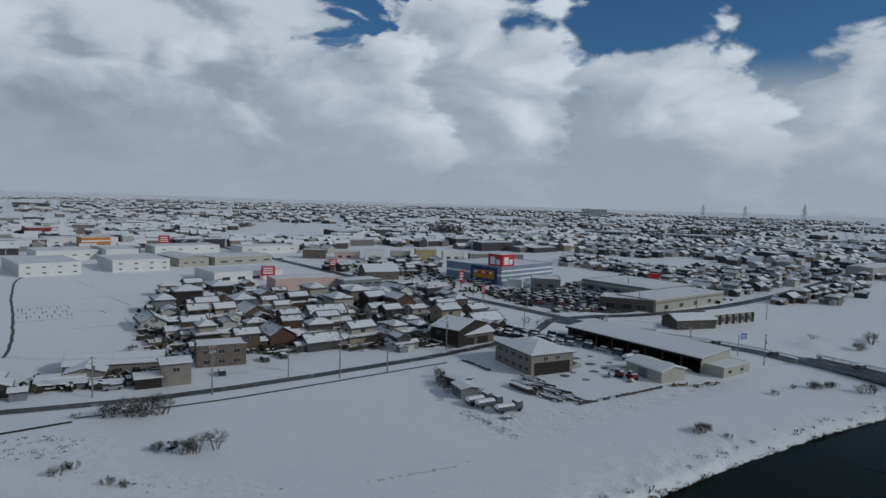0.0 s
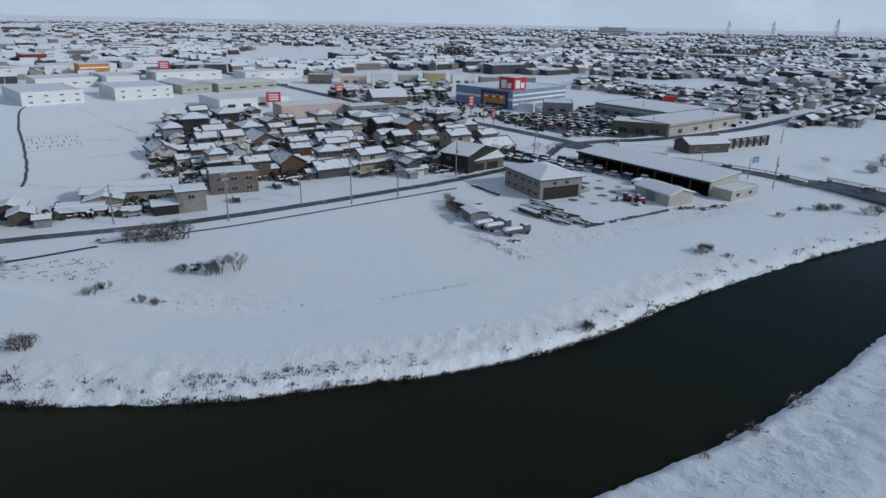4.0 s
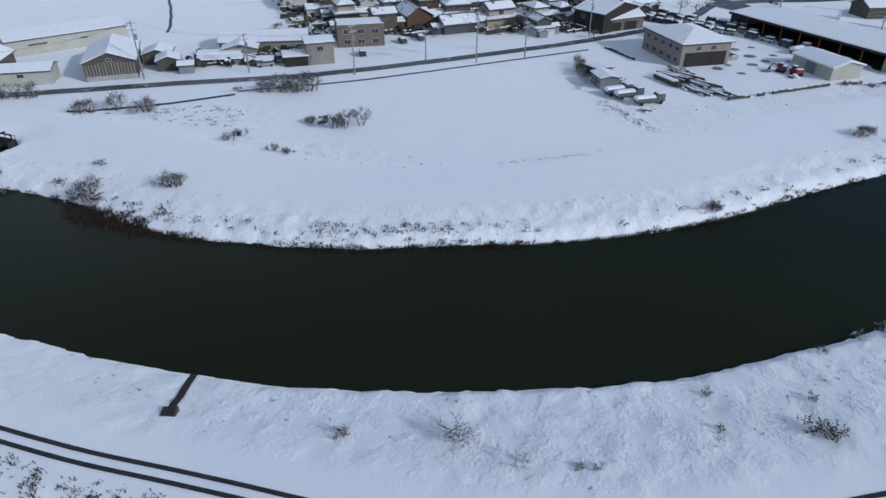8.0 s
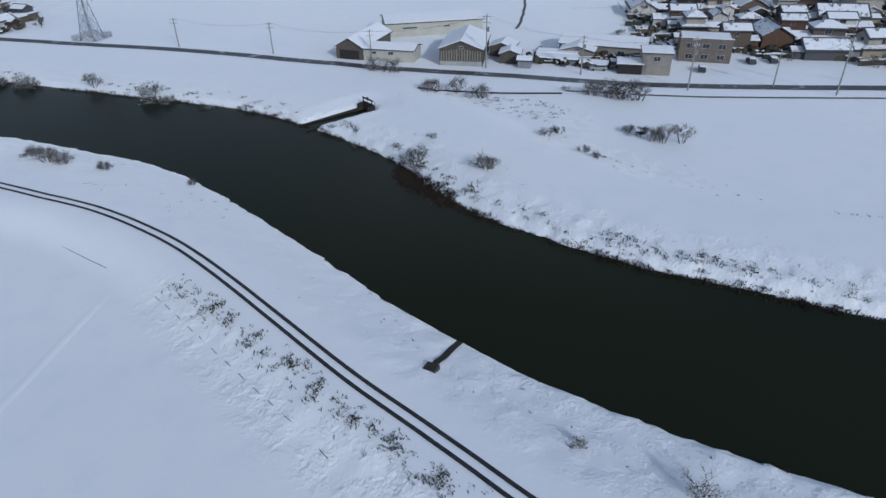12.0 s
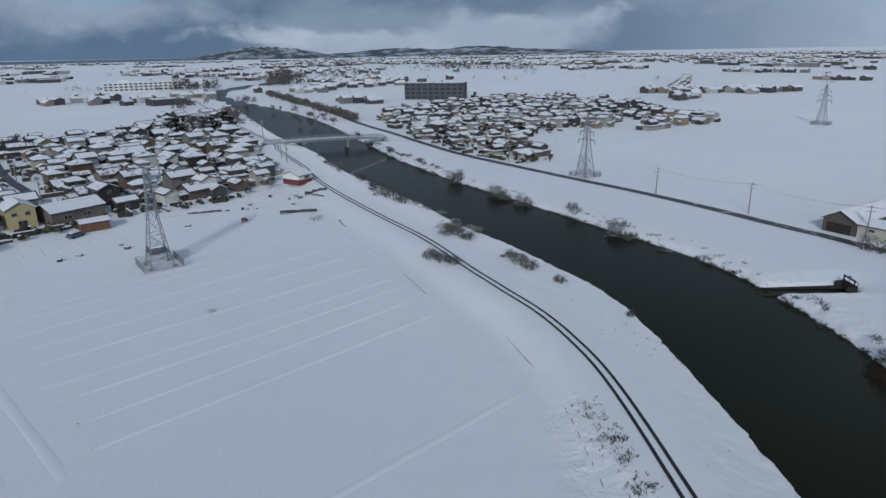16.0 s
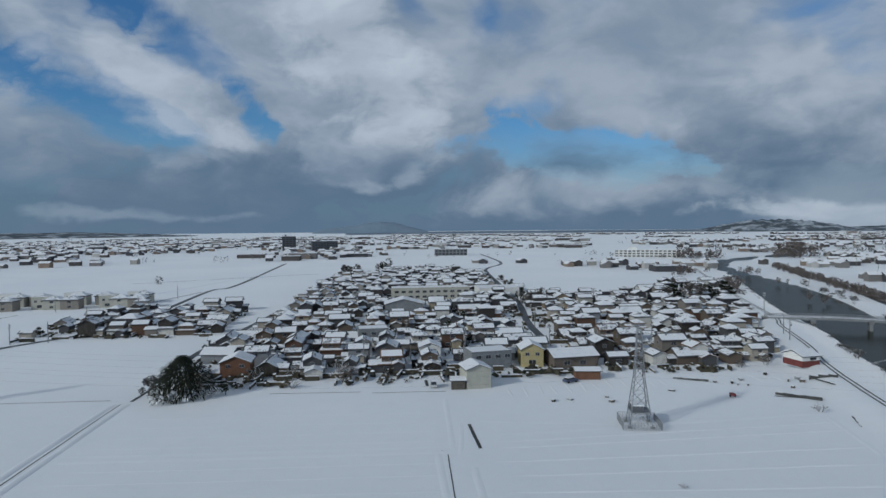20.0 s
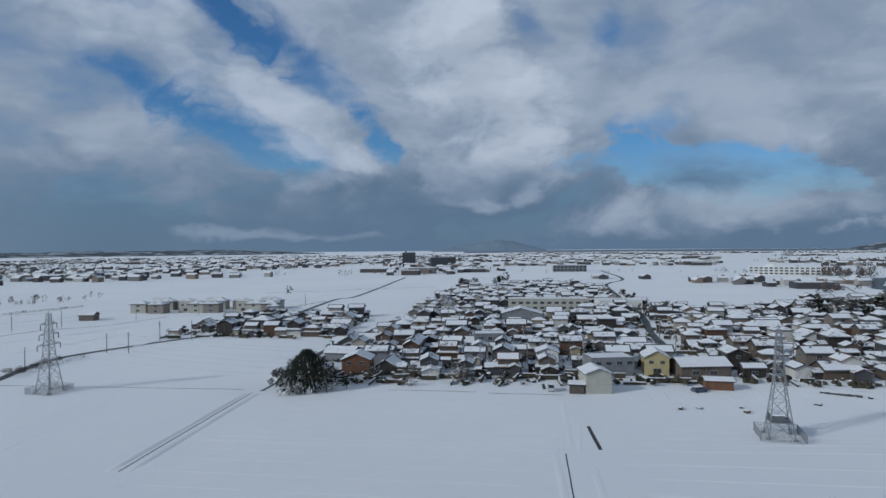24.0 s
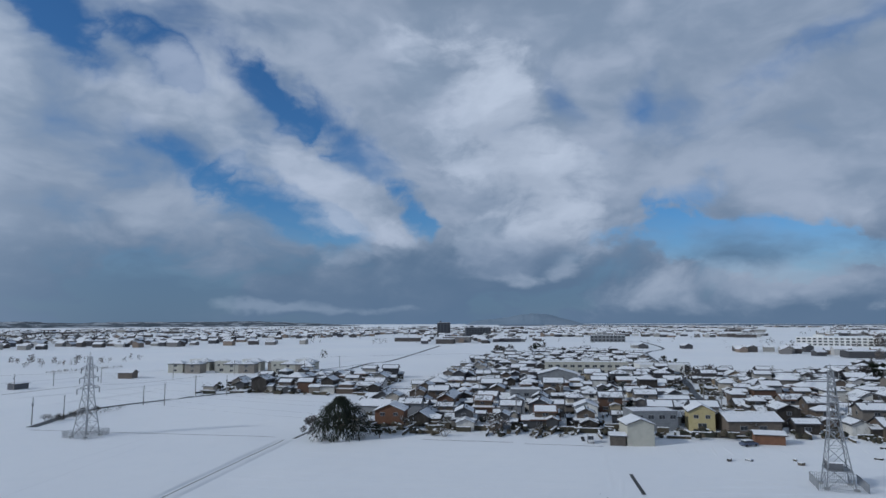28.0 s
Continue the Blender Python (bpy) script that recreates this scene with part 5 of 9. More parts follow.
def truck():
    """A small flatbed lorry under snow; x points forward."""
    ob = thing("lorry", pose(0, 0, -100), "dark flatbed lorry with a thick snow load", "lorry", "snowed-in lorries")
    part("chassis", Mesh().box(-3.2, 3.0, -0.5, 0.5, 0.5, 0.8), CONC_D, ob)
    part("bed", Mesh().box(-3.3, 1.2, -1.05, 1.05, 0.8, 1.0).box(-3.3, 1.2, -1.05, -0.97, 1.0, 1.5).box(-3.3, 1.2, 0.97, 1.05, 1.0, 1.5), DARKGREY, ob)
    part("load_snow", Mesh().prism([(-0.95, 1.01), (0.95, 1.01), (0.9, 1.55), (0.45, 1.9), (-0.45, 1.9), (-0.9, 1.55)], -3.2, 1.1), SNOW, ob)
    cab = part("cab", Mesh().prism([(-1.0, 0.6), (1.0, 0.6), (1.0, 1.5), (0.85, 2.2), (-0.85, 2.2), (-1.0, 1.5)], 1.4, 3.1), DARKGREY, ob)
    part("windscreen", Mesh().box(3.1, 3.14, -0.8, 0.8, 1.4, 2.05), GLASS, cab)
    part("cab_snow", Mesh().box(1.45, 3.05, -0.8, 0.8, 2.2, 2.38), SNOW, cab)
    for x in (-2.2, 2.3):
        for sy in (-1, 1):
            part("wheel", Mesh().tube((x, sy * 0.72, 0.45), (x, sy * 1.02, 0.45), 0.45, 0.45, 10), TYRE, ob)
    return ob


T0 = truck()
for x, y, r in ((11.4, 140.4, 32), (13.6, 138.4, 30), (17.6, 135.4, 27)):
    copy_thing(T0, on(x, y, r))
T0.matrix_basis = on(59.5, 184.5, 40)
# the clutter round the hut: board piles, a second hut roof and crates under snow
for x, y, r, L, W, n, hi in ((9.0, 150.5, 30, 5, 3, 18, 1.3), (12.5, 148.0, 60, 4, 2, 12, 0.9), (6.5, 153.5, 20, 5, 2.5, 14, 1.0), (17.0, 131.0, 35, 3, 1.6, 8, 0.4)):
    timber_pile(on(x, y, r), L, W, n, hi, "boards and poles piled under thick snow beside the hut", (WOOD, GREYW, CONC_D), "board_pile")
shed("tool_shed", frame_at(4.4, 153.8, 7.4, 150.4), 4.6, 4.0, 2.1, 0.3, WOOD, "small dark tool shed under thick snow beside the hut", "shed")
for i, (x, y, r) in enumerate(((46, 178, 1.6), (49, 174, 1.2), (45, 170, 1.4), (41, 175, 1.1), (52, 180, 1.0), (38, 181, 1.3), (43, 184, 1.5), (47, 165, 1.3), (36, 165, 1.5), (41, 162, 1.0), (55, 175, 1.1), (33, 187, 1.2), (48, 187, 1.0), (39, 168.5, 0.9))):
    pr = random.Random(i)
    ms = Mesh()
    n = 14
    ms.v = [(0, 0, 0)] + [(math.cos(2 * math.pi * k / n) * r * pr.uniform(0.8, 1.15), math.sin(2 * math.pi * k / n) * r * pr.uniform(0.7, 1.0), 0) for k in range(n)]
    ms.f = [(0, 1 + k, 1 + (k + 1) % n) for k in range(n)]
    ms.mi = [0] * n
    solo("ground_patch", ms, MELT, pose(x, y, gz(x, y) + 0.09), "dark round melted patch in the yard snow", "patch", kind="structure")


def low_wall(pts, width, high, label, gaps=0.0, mat=CONC_D):
    """A row of low concrete blocks following the ground, capped here and there with snow."""
    pr = random.Random(int(abs(pts[0][0]) * 10))
    ob = thing("low_wall", pose(0, 0, 0), label, "wall")
    for (x0, y0), (x1, y1) in zip(pts[:-1], pts[1:]):
        L = math.hypot(x1 - x0, y1 - y0)
        n = max(1, round(L / 2.2))
        for i in range(n):
            if pr.random() < gaps:
                continue
            x, y = x0 + (x1 - x0) * (i + 0.5) / n, y0 + (y1 - y0) * (i + 0.5) / n
            t = pose(x, y, gz(x, y), 0, 0, math.degrees(math.atan2(y1 - y0, x1 - x0)) + pr.gauss(0, 1.0))
            h = high * pr.uniform(0.85, 1.1)
            part("wall_block", Mesh().box(-L / n * 0.49, L / n * 0.49, -width / 2, width / 2, -0.4, h, 0, t), mat, ob)
            if pr.random() < 0.75:
                part("wall_snow", Mesh().box(-L / n * 0.45, L / n * pr.uniform(0.1, 0.46), -width * 0.45, width * 0.5, h + 0.003, h + 0.12, 0, t), SNOW, ob)
    return ob


low_wall([(30.9, 138.8), (41.1, 145.4), (58.9, 156.6)], 0.35, 0.65, "low dark block wall along the yard edge", 0.12)
low_wall([(9.4, 178.3), (16.4, 168.2)], 0.5, 0.5, "low dark wall between road and yard")
low_wall([(29.0, 165.6), (42.3, 174.3), (36.8, 184.3)], 0.4, 1.0, "low concrete wall round the office forecourt", 0, CONC)
for x, y, r, L, W, n, hi in ((64.0, 158.4, 10, 5, 2.4, 16, 0.7), (69.2, 158.6, 30, 4, 2, 12, 0.6), (73.5, 160.2, 20, 5, 2, 12, 0.6), (52.5, 161.2, 40, 3, 1.4, 8, 0.4)):
    timber_pile(on(x, y, r), L, W, n, hi, "scrap timber and iron under snow at the yard corner", (WOOD, RUST, CONC_D), "scrap_pile")


def stack_shelter(m, L, D, h, label):
    """A low open shelter of poles over stacked wood, with a snowed sheet roof."""
    ob = thing("wood_shelter", m, label, "shelter")
    for i in range(4):
        for y in (0.1, D - 0.1):
            x = 0.1 + i * (L - 0.2) / 3
            part("post", Mesh().box(x - 0.07, x + 0.07, y - 0.07, y + 0.07, -0.3, h + (0.25 if y > 1 else 0)), WOOD, ob)
    part("roof", Mesh().prism([(-0.35, h - 0.1), (D + 0.3, h + 0.28), (D + 0.3, h + 0.34), (-0.35, h - 0.03)], -0.3, L + 0.3), DARKGREY, ob)
    part("roof_snow", Mesh().prism([(-0.3, h - 0.02), (D + 0.25, h + 0.345), (D + 0.2, h + 0.56), (-0.22, h + 0.2)], -0.25, L + 0.25), SNOW, ob)
    for k in range(3):
        w = (L - 0.6) / 3
        part("stacked_wood", Mesh().box(0.2 + k * (w + 0.1), 0.2 + k * (w + 0.1) + w, 0.3, D - 0.3, -0.1, h * (0.5 + 0.12 * ((k * 7) % 3))), (WOOD, DARK, GREYW)[k], ob)
    return ob


stack_shelter(frame_at(-88.0, 140.0, -78.0, 144.0), 10.5, 2.4, 1.5, "low wood shelter with snow on its sheet roof beside the road")
stack_shelter(frame_at(-89.2, 142.8, -79.4, 146.8), 10.0, 2.2, 2.0, "wood shelter with a snow-laden roof before the workshop")
stack_shelter(frame_at(-77.0, 143.2, -70.5, 145.6), 6.6, 2.0, 1.1, "dark low shelter with stacked frames under snow")
for x, y, r, L, W, n, hi in ((-76.0, 147.4, 25, 4, 3, 16, 1.0), (-72.0, 148.6, 60, 4, 2.5, 14, 0.8), (-91.0, 140.6, 20, 3, 2, 10, 0.8)):
    timber_pile(on(x, y, r), L, W, n, hi, "frames and boards heaped under snow by the workshop", (WOOD, GREYW, DARK), "board_pile")
def digger(m, paint, label):
    ob = thing("excavator", m, label, "excavator")
    for s in (-1, 1):
        part("crawler", Mesh().prism([(-1.5, 0.35), (-1.2, 0.02), (1.2, 0.02), (1.5, 0.35), (1.2, 0.75), (-1.2, 0.75)], s * 0.95 - 0.25, s * 0.95 + 0.25), TYRE, ob)
    part("body", Mesh().box(-1.15, 1.15, -1.4, 1.0, 0.8, 1.6).box(-1.1, 1.1, -1.5, -0.4, 1.6, 2.0), paint, ob)
    part("cab", Mesh().box(-1.1, -0.1, -0.3, 1.1, 1.6, 2.7), GLASS, ob)
    part("boom", Mesh().tube((0.4, 0.8, 1.3), (0.5, 2.6, 2.1), 0.2, 0.15).tube((0.5, 2.6, 2.1), (0.5, 3.4, 0.8), 0.15, 0.12), paint, ob)
    part("bucket", Mesh().prism([(3.1, 0.05), (3.8, 0.05), (3.7, 0.8), (3.2, 0.9)], 0.1, 0.9), RUST, ob)
    part("snow_cap", Mesh().box(-1.05, 1.05, -1.45, -0.42, 2.0, 2.14).box(-1.08, -0.12, -0.28, 1.08, 2.7, 2.82), SNOW, ob)
    return ob


digger(on(50.5, 165.5, 60, 0.8), DULLRED, "red tracked excavator with snow on its cab")
digger(on(53.5, 163.5, 20, 0.8), DULLRED, "red tracked excavator parked in the snowy yard")

# farm buildings along the north road
shed("barn", frame_at(-132.0, 112.0, -124.9, 114.8), 7.6, 19.0, 3.2, 2.1, WOOD, "dark boarded barn with a curved snowy roof", "barn", True, doors=[(1.0, 5.6, 2.4, DARK)])
shed("storehouse", frame_at(-124.6, 114.8, -112.3, 120.6), 13.6, 6.5, 3.1, 0.9, CREAM, "cream plastered storehouse with snow on its roof", "storehouse", windows=[(3, 1.8, 1.2, 0.7), (7.5, 1.8, 1.4, 0.8)])
b2 = shed("barn", frame_at(-105.8, 123.2, -96.4, 128.8), 10.9, 17.0, 4.1, 2.0, WOOD, "tall weathered barn with board gable and snowy roof", "barn", True)
for i in range(16):
    part("board", Mesh().box(0.35 + i * 0.66, 0.66 + i * 0.66, -0.06, -0.003, 1.2, 3.6 + 0.6 * (1 - abs(i - 7.5) / 8)), PALEBOARD, b2)
part("sill_panel", Mesh().box(0.1, 10.8, -0.09, -0.002, 0.0, 1.15), CONC, b2)
window(b2, 5.5, 0, 4.2, 1.2, 0.7, "y", -1)
shed("long_barn", frame_at(-137.0, 136.0, -119.0, 158.5), 29.0, 12.0, 3.9, 1.3, CREAM, "long cream barn with big snowy roof", "barn", windows=[(7, 2.2, 4.5, 0.5), (18, 2.2, 2, 0.5)])
shed("garden_shed", frame_at(-94.8, 134.0, -90.5, 136.5), 5.0, 5.0, 2.4, 0.9, WOOD, "small dark boarded shed with snowy gable", "shed", True)
shed("garden_shed", frame_at(-88.8, 133.2, -86.0, 134.6), 3.2, 3.0, 2.0, 0.5, GREYW, "little grey garden shed under snow", "shed")
shed("longhouse", frame_at(-87.5, 150.5, -66.8, 158.0), 22.0, 12.0, 2.9, 1.3, TAN, "long low farm workshop with wide snowy roof", "workshop", windows=[(12, 1, 1.8, 1), (16, 1, 1.8, 1), (20, 1, 1.6, 1)])
shed("entrance_wing", frame_at(-84.5, 146.2, -76.5, 149.2), 8.4, 7.0, 2.5, 1.1, TAN, "front wing with pale gable beside the workshop", "workshop", True, windows=[(4.2, 2.7, 1.2, 0.5)])
shed("tall_house", frame_at(-62.2, 146.2, -56.4, 149.4), 6.6, 6.6, 5.2, 0.5, TAN, "narrow two-storey tan house with flat snowy roof", "house", windows=[(3.3, 3.3, 1.6, 1.1)])
shed("porch_shed", frame_at(-67.0, 143.6, -62.0, 146.2), 5.6, 5.6, 2.3, 0.3, DARK, "dark open porch shed beside the pale house", "shed")
flat_block("apartment_house", frame_at(-60.2, 163.0, -48.8, 168.2), 12.4, 8.2, 5.5, BROWN, "two-storey brown apartment house with snowy roof", "apartment", [(x, z, 1.8, 1.2) for x in (2.5, 6.2, 10) for z in (0.8, 3.4)], 0.35)
shed("farmhouse", frame_at(0.3, 199.5, 6.5, 194.9), 10.5, 17.5, 5.4, 2.2, DARK, "large dark boarded farmhouse with broad snowy roof", "house", False, windows=[(3, 3.4, 1.6, 1)])
shed("garage", frame_at(9.5, 195.5, 21.0, 204.2), 14.0, 7.0, 3.4, 1.4, BROWN, "brown boarded garage next to the farmhouse under snow", "garage", doors=[(1.2, 4.5, 2.4, DARK), (7, 4.5, 2.4, DARK)])
shed("field_hut", frame_at(-66.8, 176.5, -61.2, 179.5), 6.3, 4.0, 2.3, 0.4, GREYW, "small grey hut with thick snow on its roof", "hut")
shed("old_shed", frame_at(-101.0, 138.0, -95.0, 140.5), 6.2, 6.0, 2.5, 1.0, WOOD, "old wooden shed with snowy roof near the road", "shed", True)

# warehouses and shops in the town
flat_block("warehouse", frame_at(-205.4, 318.0, -185.1, 337.1), 28, 44, 6.0, WHITEW, "large cream warehouse with flat snowy roof", "warehouse", [(x, z, 1.8, 0.7) for x in (4, 11, 18, 25) for z in (1.2, 4.2)])
flat_block("warehouse", frame_at(-173.4, 346.6, -150.6, 365.3), 30, 36, 6.0, WHITEW, "cream warehouse with small windows and snow-covered roof", "warehouse", [(x, z, 1.8, 0.7) for x in (4, 12, 20, 27) for z in (1.2, 4.2)])
shed("grey_warehouse", frame_at(-150.0, 378.5, -137.0, 391.0), 18, 34, 5.0, 1.6, CREAM, "cream warehouse with snowy gable roof", "warehouse", True, windows=[(x, 2, 2.4, 0.8) for x in (4, 9, 14)])
flat_block("warehouse", frame_at(-133.5, 392.0, -106.2, 421.0), 40, 24, 4.6, CREAM, "long low cream warehouse under snow", "warehouse", [(x, 1.6, 5, 1) for x in (6, 16, 26, 36, 46)])
flat_block("store_building", frame_at(-108.4, 317.4, -80.0, 341.0), 37, 28, 4.6, WHITEW, "white single-storey store with wide snowy roof", "store", [(x, 1, 4, 1.6) for x in (6, 14, 22, 30)])
flat_block("store_building", frame_at(-72.7, 295.5, -43.6, 313.0), 34, 14, 5.4, PINK, "pinkish store building with flat snowy roof", "store")
flat_block("grey_offices", frame_at(-41.8, 303.7, -24.4, 315.9), 21, 12, 4.6, GREYW, "grey two-storey office block with a window band", "office", [(x, 2.4, 3.4, 1.2) for x in (3, 8, 13, 18)])
for (ax, ay, bx, by), w2, d2, h2, n2 in (((-240, 388, -214, 411), 34, 30, 5.5, 4), ((-205, 402, -190, 414), 19, 36, 6.5, 2), ((-292, 486, -255, 520), 50, 26, 5.5, 5), ((-196, 452, -160, 482), 46, 24, 5, 4), ((-140, 470, -104, 500), 46, 22, 5, 4)):
    flat_block("warehouse", frame_at(ax, ay, bx, by), w2, d2, h2, WHITEW, "cream warehouse with snowy roof among other halls", "warehouse", [(6 + (w2 - 12) * k / (n2 - 1), 2.6, 2.4, 0.8) for k in range(n2)])
orange = flat_block("orange_store", frame_at(-262, 478, -247, 491), 20, 16, 7.5, SIGNORANGE, "orange-fronted store with snowy flat roof", "store", [(5, 1, 4, 2), (14, 1, 4, 2)], band=(2.6, 1.6, SIGNWHITE))
flat_block("red_store", frame_at(-350, 556, -338, 570), 18, 16, 8.5, DULLRED, "dark red store among the far roofs", "store", [(5, 1, 4, 2), (12, 1, 4, 2)])

K = flat_block("electronics_store", frame_at(8.4, 369.0, 37.0, 340.5), 41.0, 48.0, 9.2, BLUEWALL, "large blue-grey electronics store with red sign tower", "store", parapet=0.7, band=(4.6, 3.4, SIGNWHITE))
part("entrance_panel", Mesh().box(19, 38, -0.25, -0.06, 0.3, 9.0), NAVY, K, "dark navy entrance front")
part("advert_board", Mesh().box(21, 36, -0.35, -0.255, 2.6, 7.2), SIGNORANGE, K, "orange advertising board")
for k in range(5):
    part("text_bar", Mesh().box(22 + k * 2.7, 24 + k * 2.7, -0.42, -0.355, 4.9 if k % 2 else 5.6, 6.4), SIGNRED if k % 2 else SIGNWHITE, K)
for zz in (2.2, 4.6, 7.0):
    part("wall_stripe", Mesh().box(41.0, 41.05, 0.2, 47.8, zz, zz + 0.9), SIGNWHITE, K)
part("sign_tower", Mesh().box(31.0, 40.8, 0.4, 11.0, 9.21, 16.4), SIGNRED, K, "square red sign tower on the roof")
part("tower_snow", Mesh().box(31.1, 40.7, 0.5, 10.9, 16.41, 16.6), SNOW, K)


for ms in (Mesh().box(32.6, 36.0, 0.28, 0.39, 10.9, 15.0), Mesh().box(36.8, 39.4, 0.28, 0.39, 10.9, 13.6), Mesh().box(40.81, 40.92, 2.0, 5.8, 10.9, 15.0), Mesh().box(40.81, 40.92, 6.6, 9.4, 10.9, 13.6)):
    part("sign_mark", ms, SIGNWHITE, K, "plain white block on the red sign")
flat_block("grey_annex", frame_at(52.5, 331.9, 66.9, 330.0), 15, 18, 4.9, GREYW, "grey annex shop beside the electronics store", "shop", [(4, 1, 3, 1.6), (10, 1, 3, 1.6)])
flat_block("white_kiosk", frame_at(40, 334, 47, 331), 8, 6, 3.8, WHITEW, "white kiosk in front of the store", "kiosk")
flat_block("supermarket", frame_at(79.6, 334.0, 106.0, 300.0), 43, 38, 5.2, GREYW, "long supermarket with a wide snowy roof", "store", [(x, 0.8, 4, 2) for x in (6, 14, 22, 30)], band=(1.6, 0.6, CREAM))
flat_block("tan_shop", frame_at(95.7, 267.1, 141.0, 302.5), 57, 20, 5.0, CREAM, "cream shop building with a flat snowy roof", "shop", [(x, 0.9, 3, 1.8) for x in (8, 20, 32, 44)], band=(1.4, 0.5, TAN))
flat_block("red_sign_shop", frame_at(73.8, 276.5, 95.0, 268.0), 23, 16, 4.6, BROWN, "brown shop with open front under snow", "shop", [(x, 0.5, 4, 2.2) for x in (5, 12, 18)])
flat_block("roof_sign", frame_at(118, 345, 124, 343.6), 6, 1.0, 8.0, SIGNRED, "red shop sign block above the roofs", "sign")
shed("inn", frame_at(91.0, 231.0, 107.5, 236.0), 17.5, 9, 3.4, 1.8, WOOD, "dark timber inn with snowy roof by the road", "house", windows=[(4, 1, 2.5, 1.2), (12, 1, 2.5, 1.2)])
apt = shed("row_apartments", frame_at(108.9, 242.0, 129.5, 253.0), 24, 8, 3.9, 1.1, CREAM, "row of cream apartments with snowy roof", "apartment", windows=[(x, 0.8, 1.6, 2.1) for x in (2, 6, 10, 14, 18, 22)])
for i in range(7):
    part("party_wall", Mesh().box(0.1 + i * 3.95, 0.3 + i * 3.95, -1.0, 0, 0, 3.8), BROWN, apt)
flat_block("low_shop", frame_at(67.4, 219.5, 77.4, 216.0), 11, 13, 2.6, WHITEW, "low white roadside shop under snow", "shop", [(3, 0.8, 2, 1.2), (8, 0.8, 2, 1.2)])


def totem(x, y, h, w, label, rot=0):
    ob = thing("sign_totem", on(x, y, rot), label, "sign")
    part("mast", Mesh().box(-0.25, 0.25, -0.2, 0.2, -0.3, h * 0.4), STEEL, ob)
    part("panel", Mesh().box(-w / 2, w / 2, -0.25, 0.25, h * 0.38, h), SIGNRED, ob)
    for k in range(3):
        part("text_bar", Mesh().box(-w * 0.35, w * 0.35, -0.3, -0.26, h * (0.5 + 0.15 * k), h * (0.58 + 0.15 * k)), SIGNWHITE, ob)
    part("snow_cap", Mesh().box(-w / 2, w / 2, -0.26, 0.26, h, h + 0.15), SNOW, ob)
    return ob


totem(15, 322, 9.6, 2.4, "tall red and white store sign by the car park", 10)
totem(24, 292, 6.5, 1.6, "slim red and white roadside sign", 0)
totem(-85, 330, 8, 7, "wide pink-red shop sign on a mast", 20)
totem(-60, 385, 7, 5, "red shop sign beside the main road", 30)
totem(-210, 500, 10, 8, "red store sign above the rooftops", 20)
shed("red_trim_shop", frame_at(-5, 300, 9, 304), 14, 10, 3.6, 1.2, WHITEW, "white shop with red eaves and snowy roof", "shop", tile=SIGNRED, windows=[(3, 0.8, 2.5, 1.6), (9, 0.8, 2.5, 1.6)])
shed("temple_like_hall", frame_at(-36, 345, -18, 352), 19, 15, 4.5, 3.4, BROWN, "dark hall with a tall snowy pitched roof", "hall", windows=[(5, 1.2, 3, 1.6), (13, 1.2, 3, 1.6)])
for i, (x, y, w2, h2, mt) in enumerate(((-92, 452, 16, 6, BROWN), (-70, 455, 18, 5, PINK), (-48, 452, 14, 7, WHITEW), (-30, 462, 14, 6, CREAM), (-12, 455, 15, 8, YELLOW), (8, 470, 16, 6, WHITEW), (28, 468, 14, 5, TAN), (52, 470, 16, 5, GREYW))):
    flat_block("roadside_shop", pose(x, y, 0, 0, 0, 8), w2, 10, h2, mt, "roadside shop in the distance with snowy roof", "shop", [(4, 1, 3, 1.6), (10, 1, 3, 1.6)])

# ---- village buildings set by hand ----
ob = shed("white_house", frame_at(-142.4, -85.2, -147.0, -80.8), 6.4, 7.5, 5.0, 1.2, CREAM, "tall cream storehouse with snowy gable at the field edge", "house", True)
shed("lean_shed", frame_at(-140.2, -88.6, -142.2, -85.6), 3.6, 4.0, 2.3, 0.4, WOOD, "low dark lean-to with snow beside the storehouse", "shed")
shed("yellow_house", frame_at(-172.9, -84.8, -176.6, -79.4), 6.6, 8.0, 5.2, 1.7, YELLOW, "yellow two-storey house with snowy gable roof", "house", True, windows=[(1.8, 3.4, 1.3, 1.0), (4.8, 3.4, 1.3, 1.0), (3.3, 0.8, 2.2, 1.4)])
flat_block("grey_house", frame_at(-161.5, -95.0, -170.8, -87.0), 12.3, 8.5, 5.1, GREYW, "long grey two-storey house with flat snowy roof", "house", [(x, 3.2, 1.7, 1.1) for x in (2, 5, 8, 11)], 0.3)
shed("brown_longhouse", frame_at(-176.0, -75.6, -186.5, -65.5), 14.0, 9.0, 3.2, 1.7, BROWN, "long brown timber house with snowy roof", "house", windows=[(4, 0.9, 2, 1.2), (9, 0.9, 2, 1.2)])
shed("orange_hut", frame_at(-166.8, -65.3, -170.2, -59.6), 6.6, 4.5, 2.3, 0.5, ORANGE, "small orange-brown hut with snowy roof in the field", "hut")
rh = shed("red_house", frame_at(-206.4, -14.2, -210.6, -10.4), 5.8, 7.0, 2.9, 1.2, WHITEW, "white gabled barn with dark red lower boarding near the river lane", "barn", windows=[(3.6, 1.75, 2.2, 0.8)])
part("lower_boarding", Mesh().box(-0.06, 5.86, -0.08, 7.08, -0.2, 1.6), REDWALL, rh, "dark red boarding")
shed("white_cottage", frame_at(-164.0, -115.6, -168.0, -110.3), 6.6, 7.0, 4.3, 1.3, WHITEW, "white gabled house with dark windows and snowy roof", "house", True, windows=[(2, 2.8, 1.2, 1), (4.6, 2.8, 1.2, 1)])
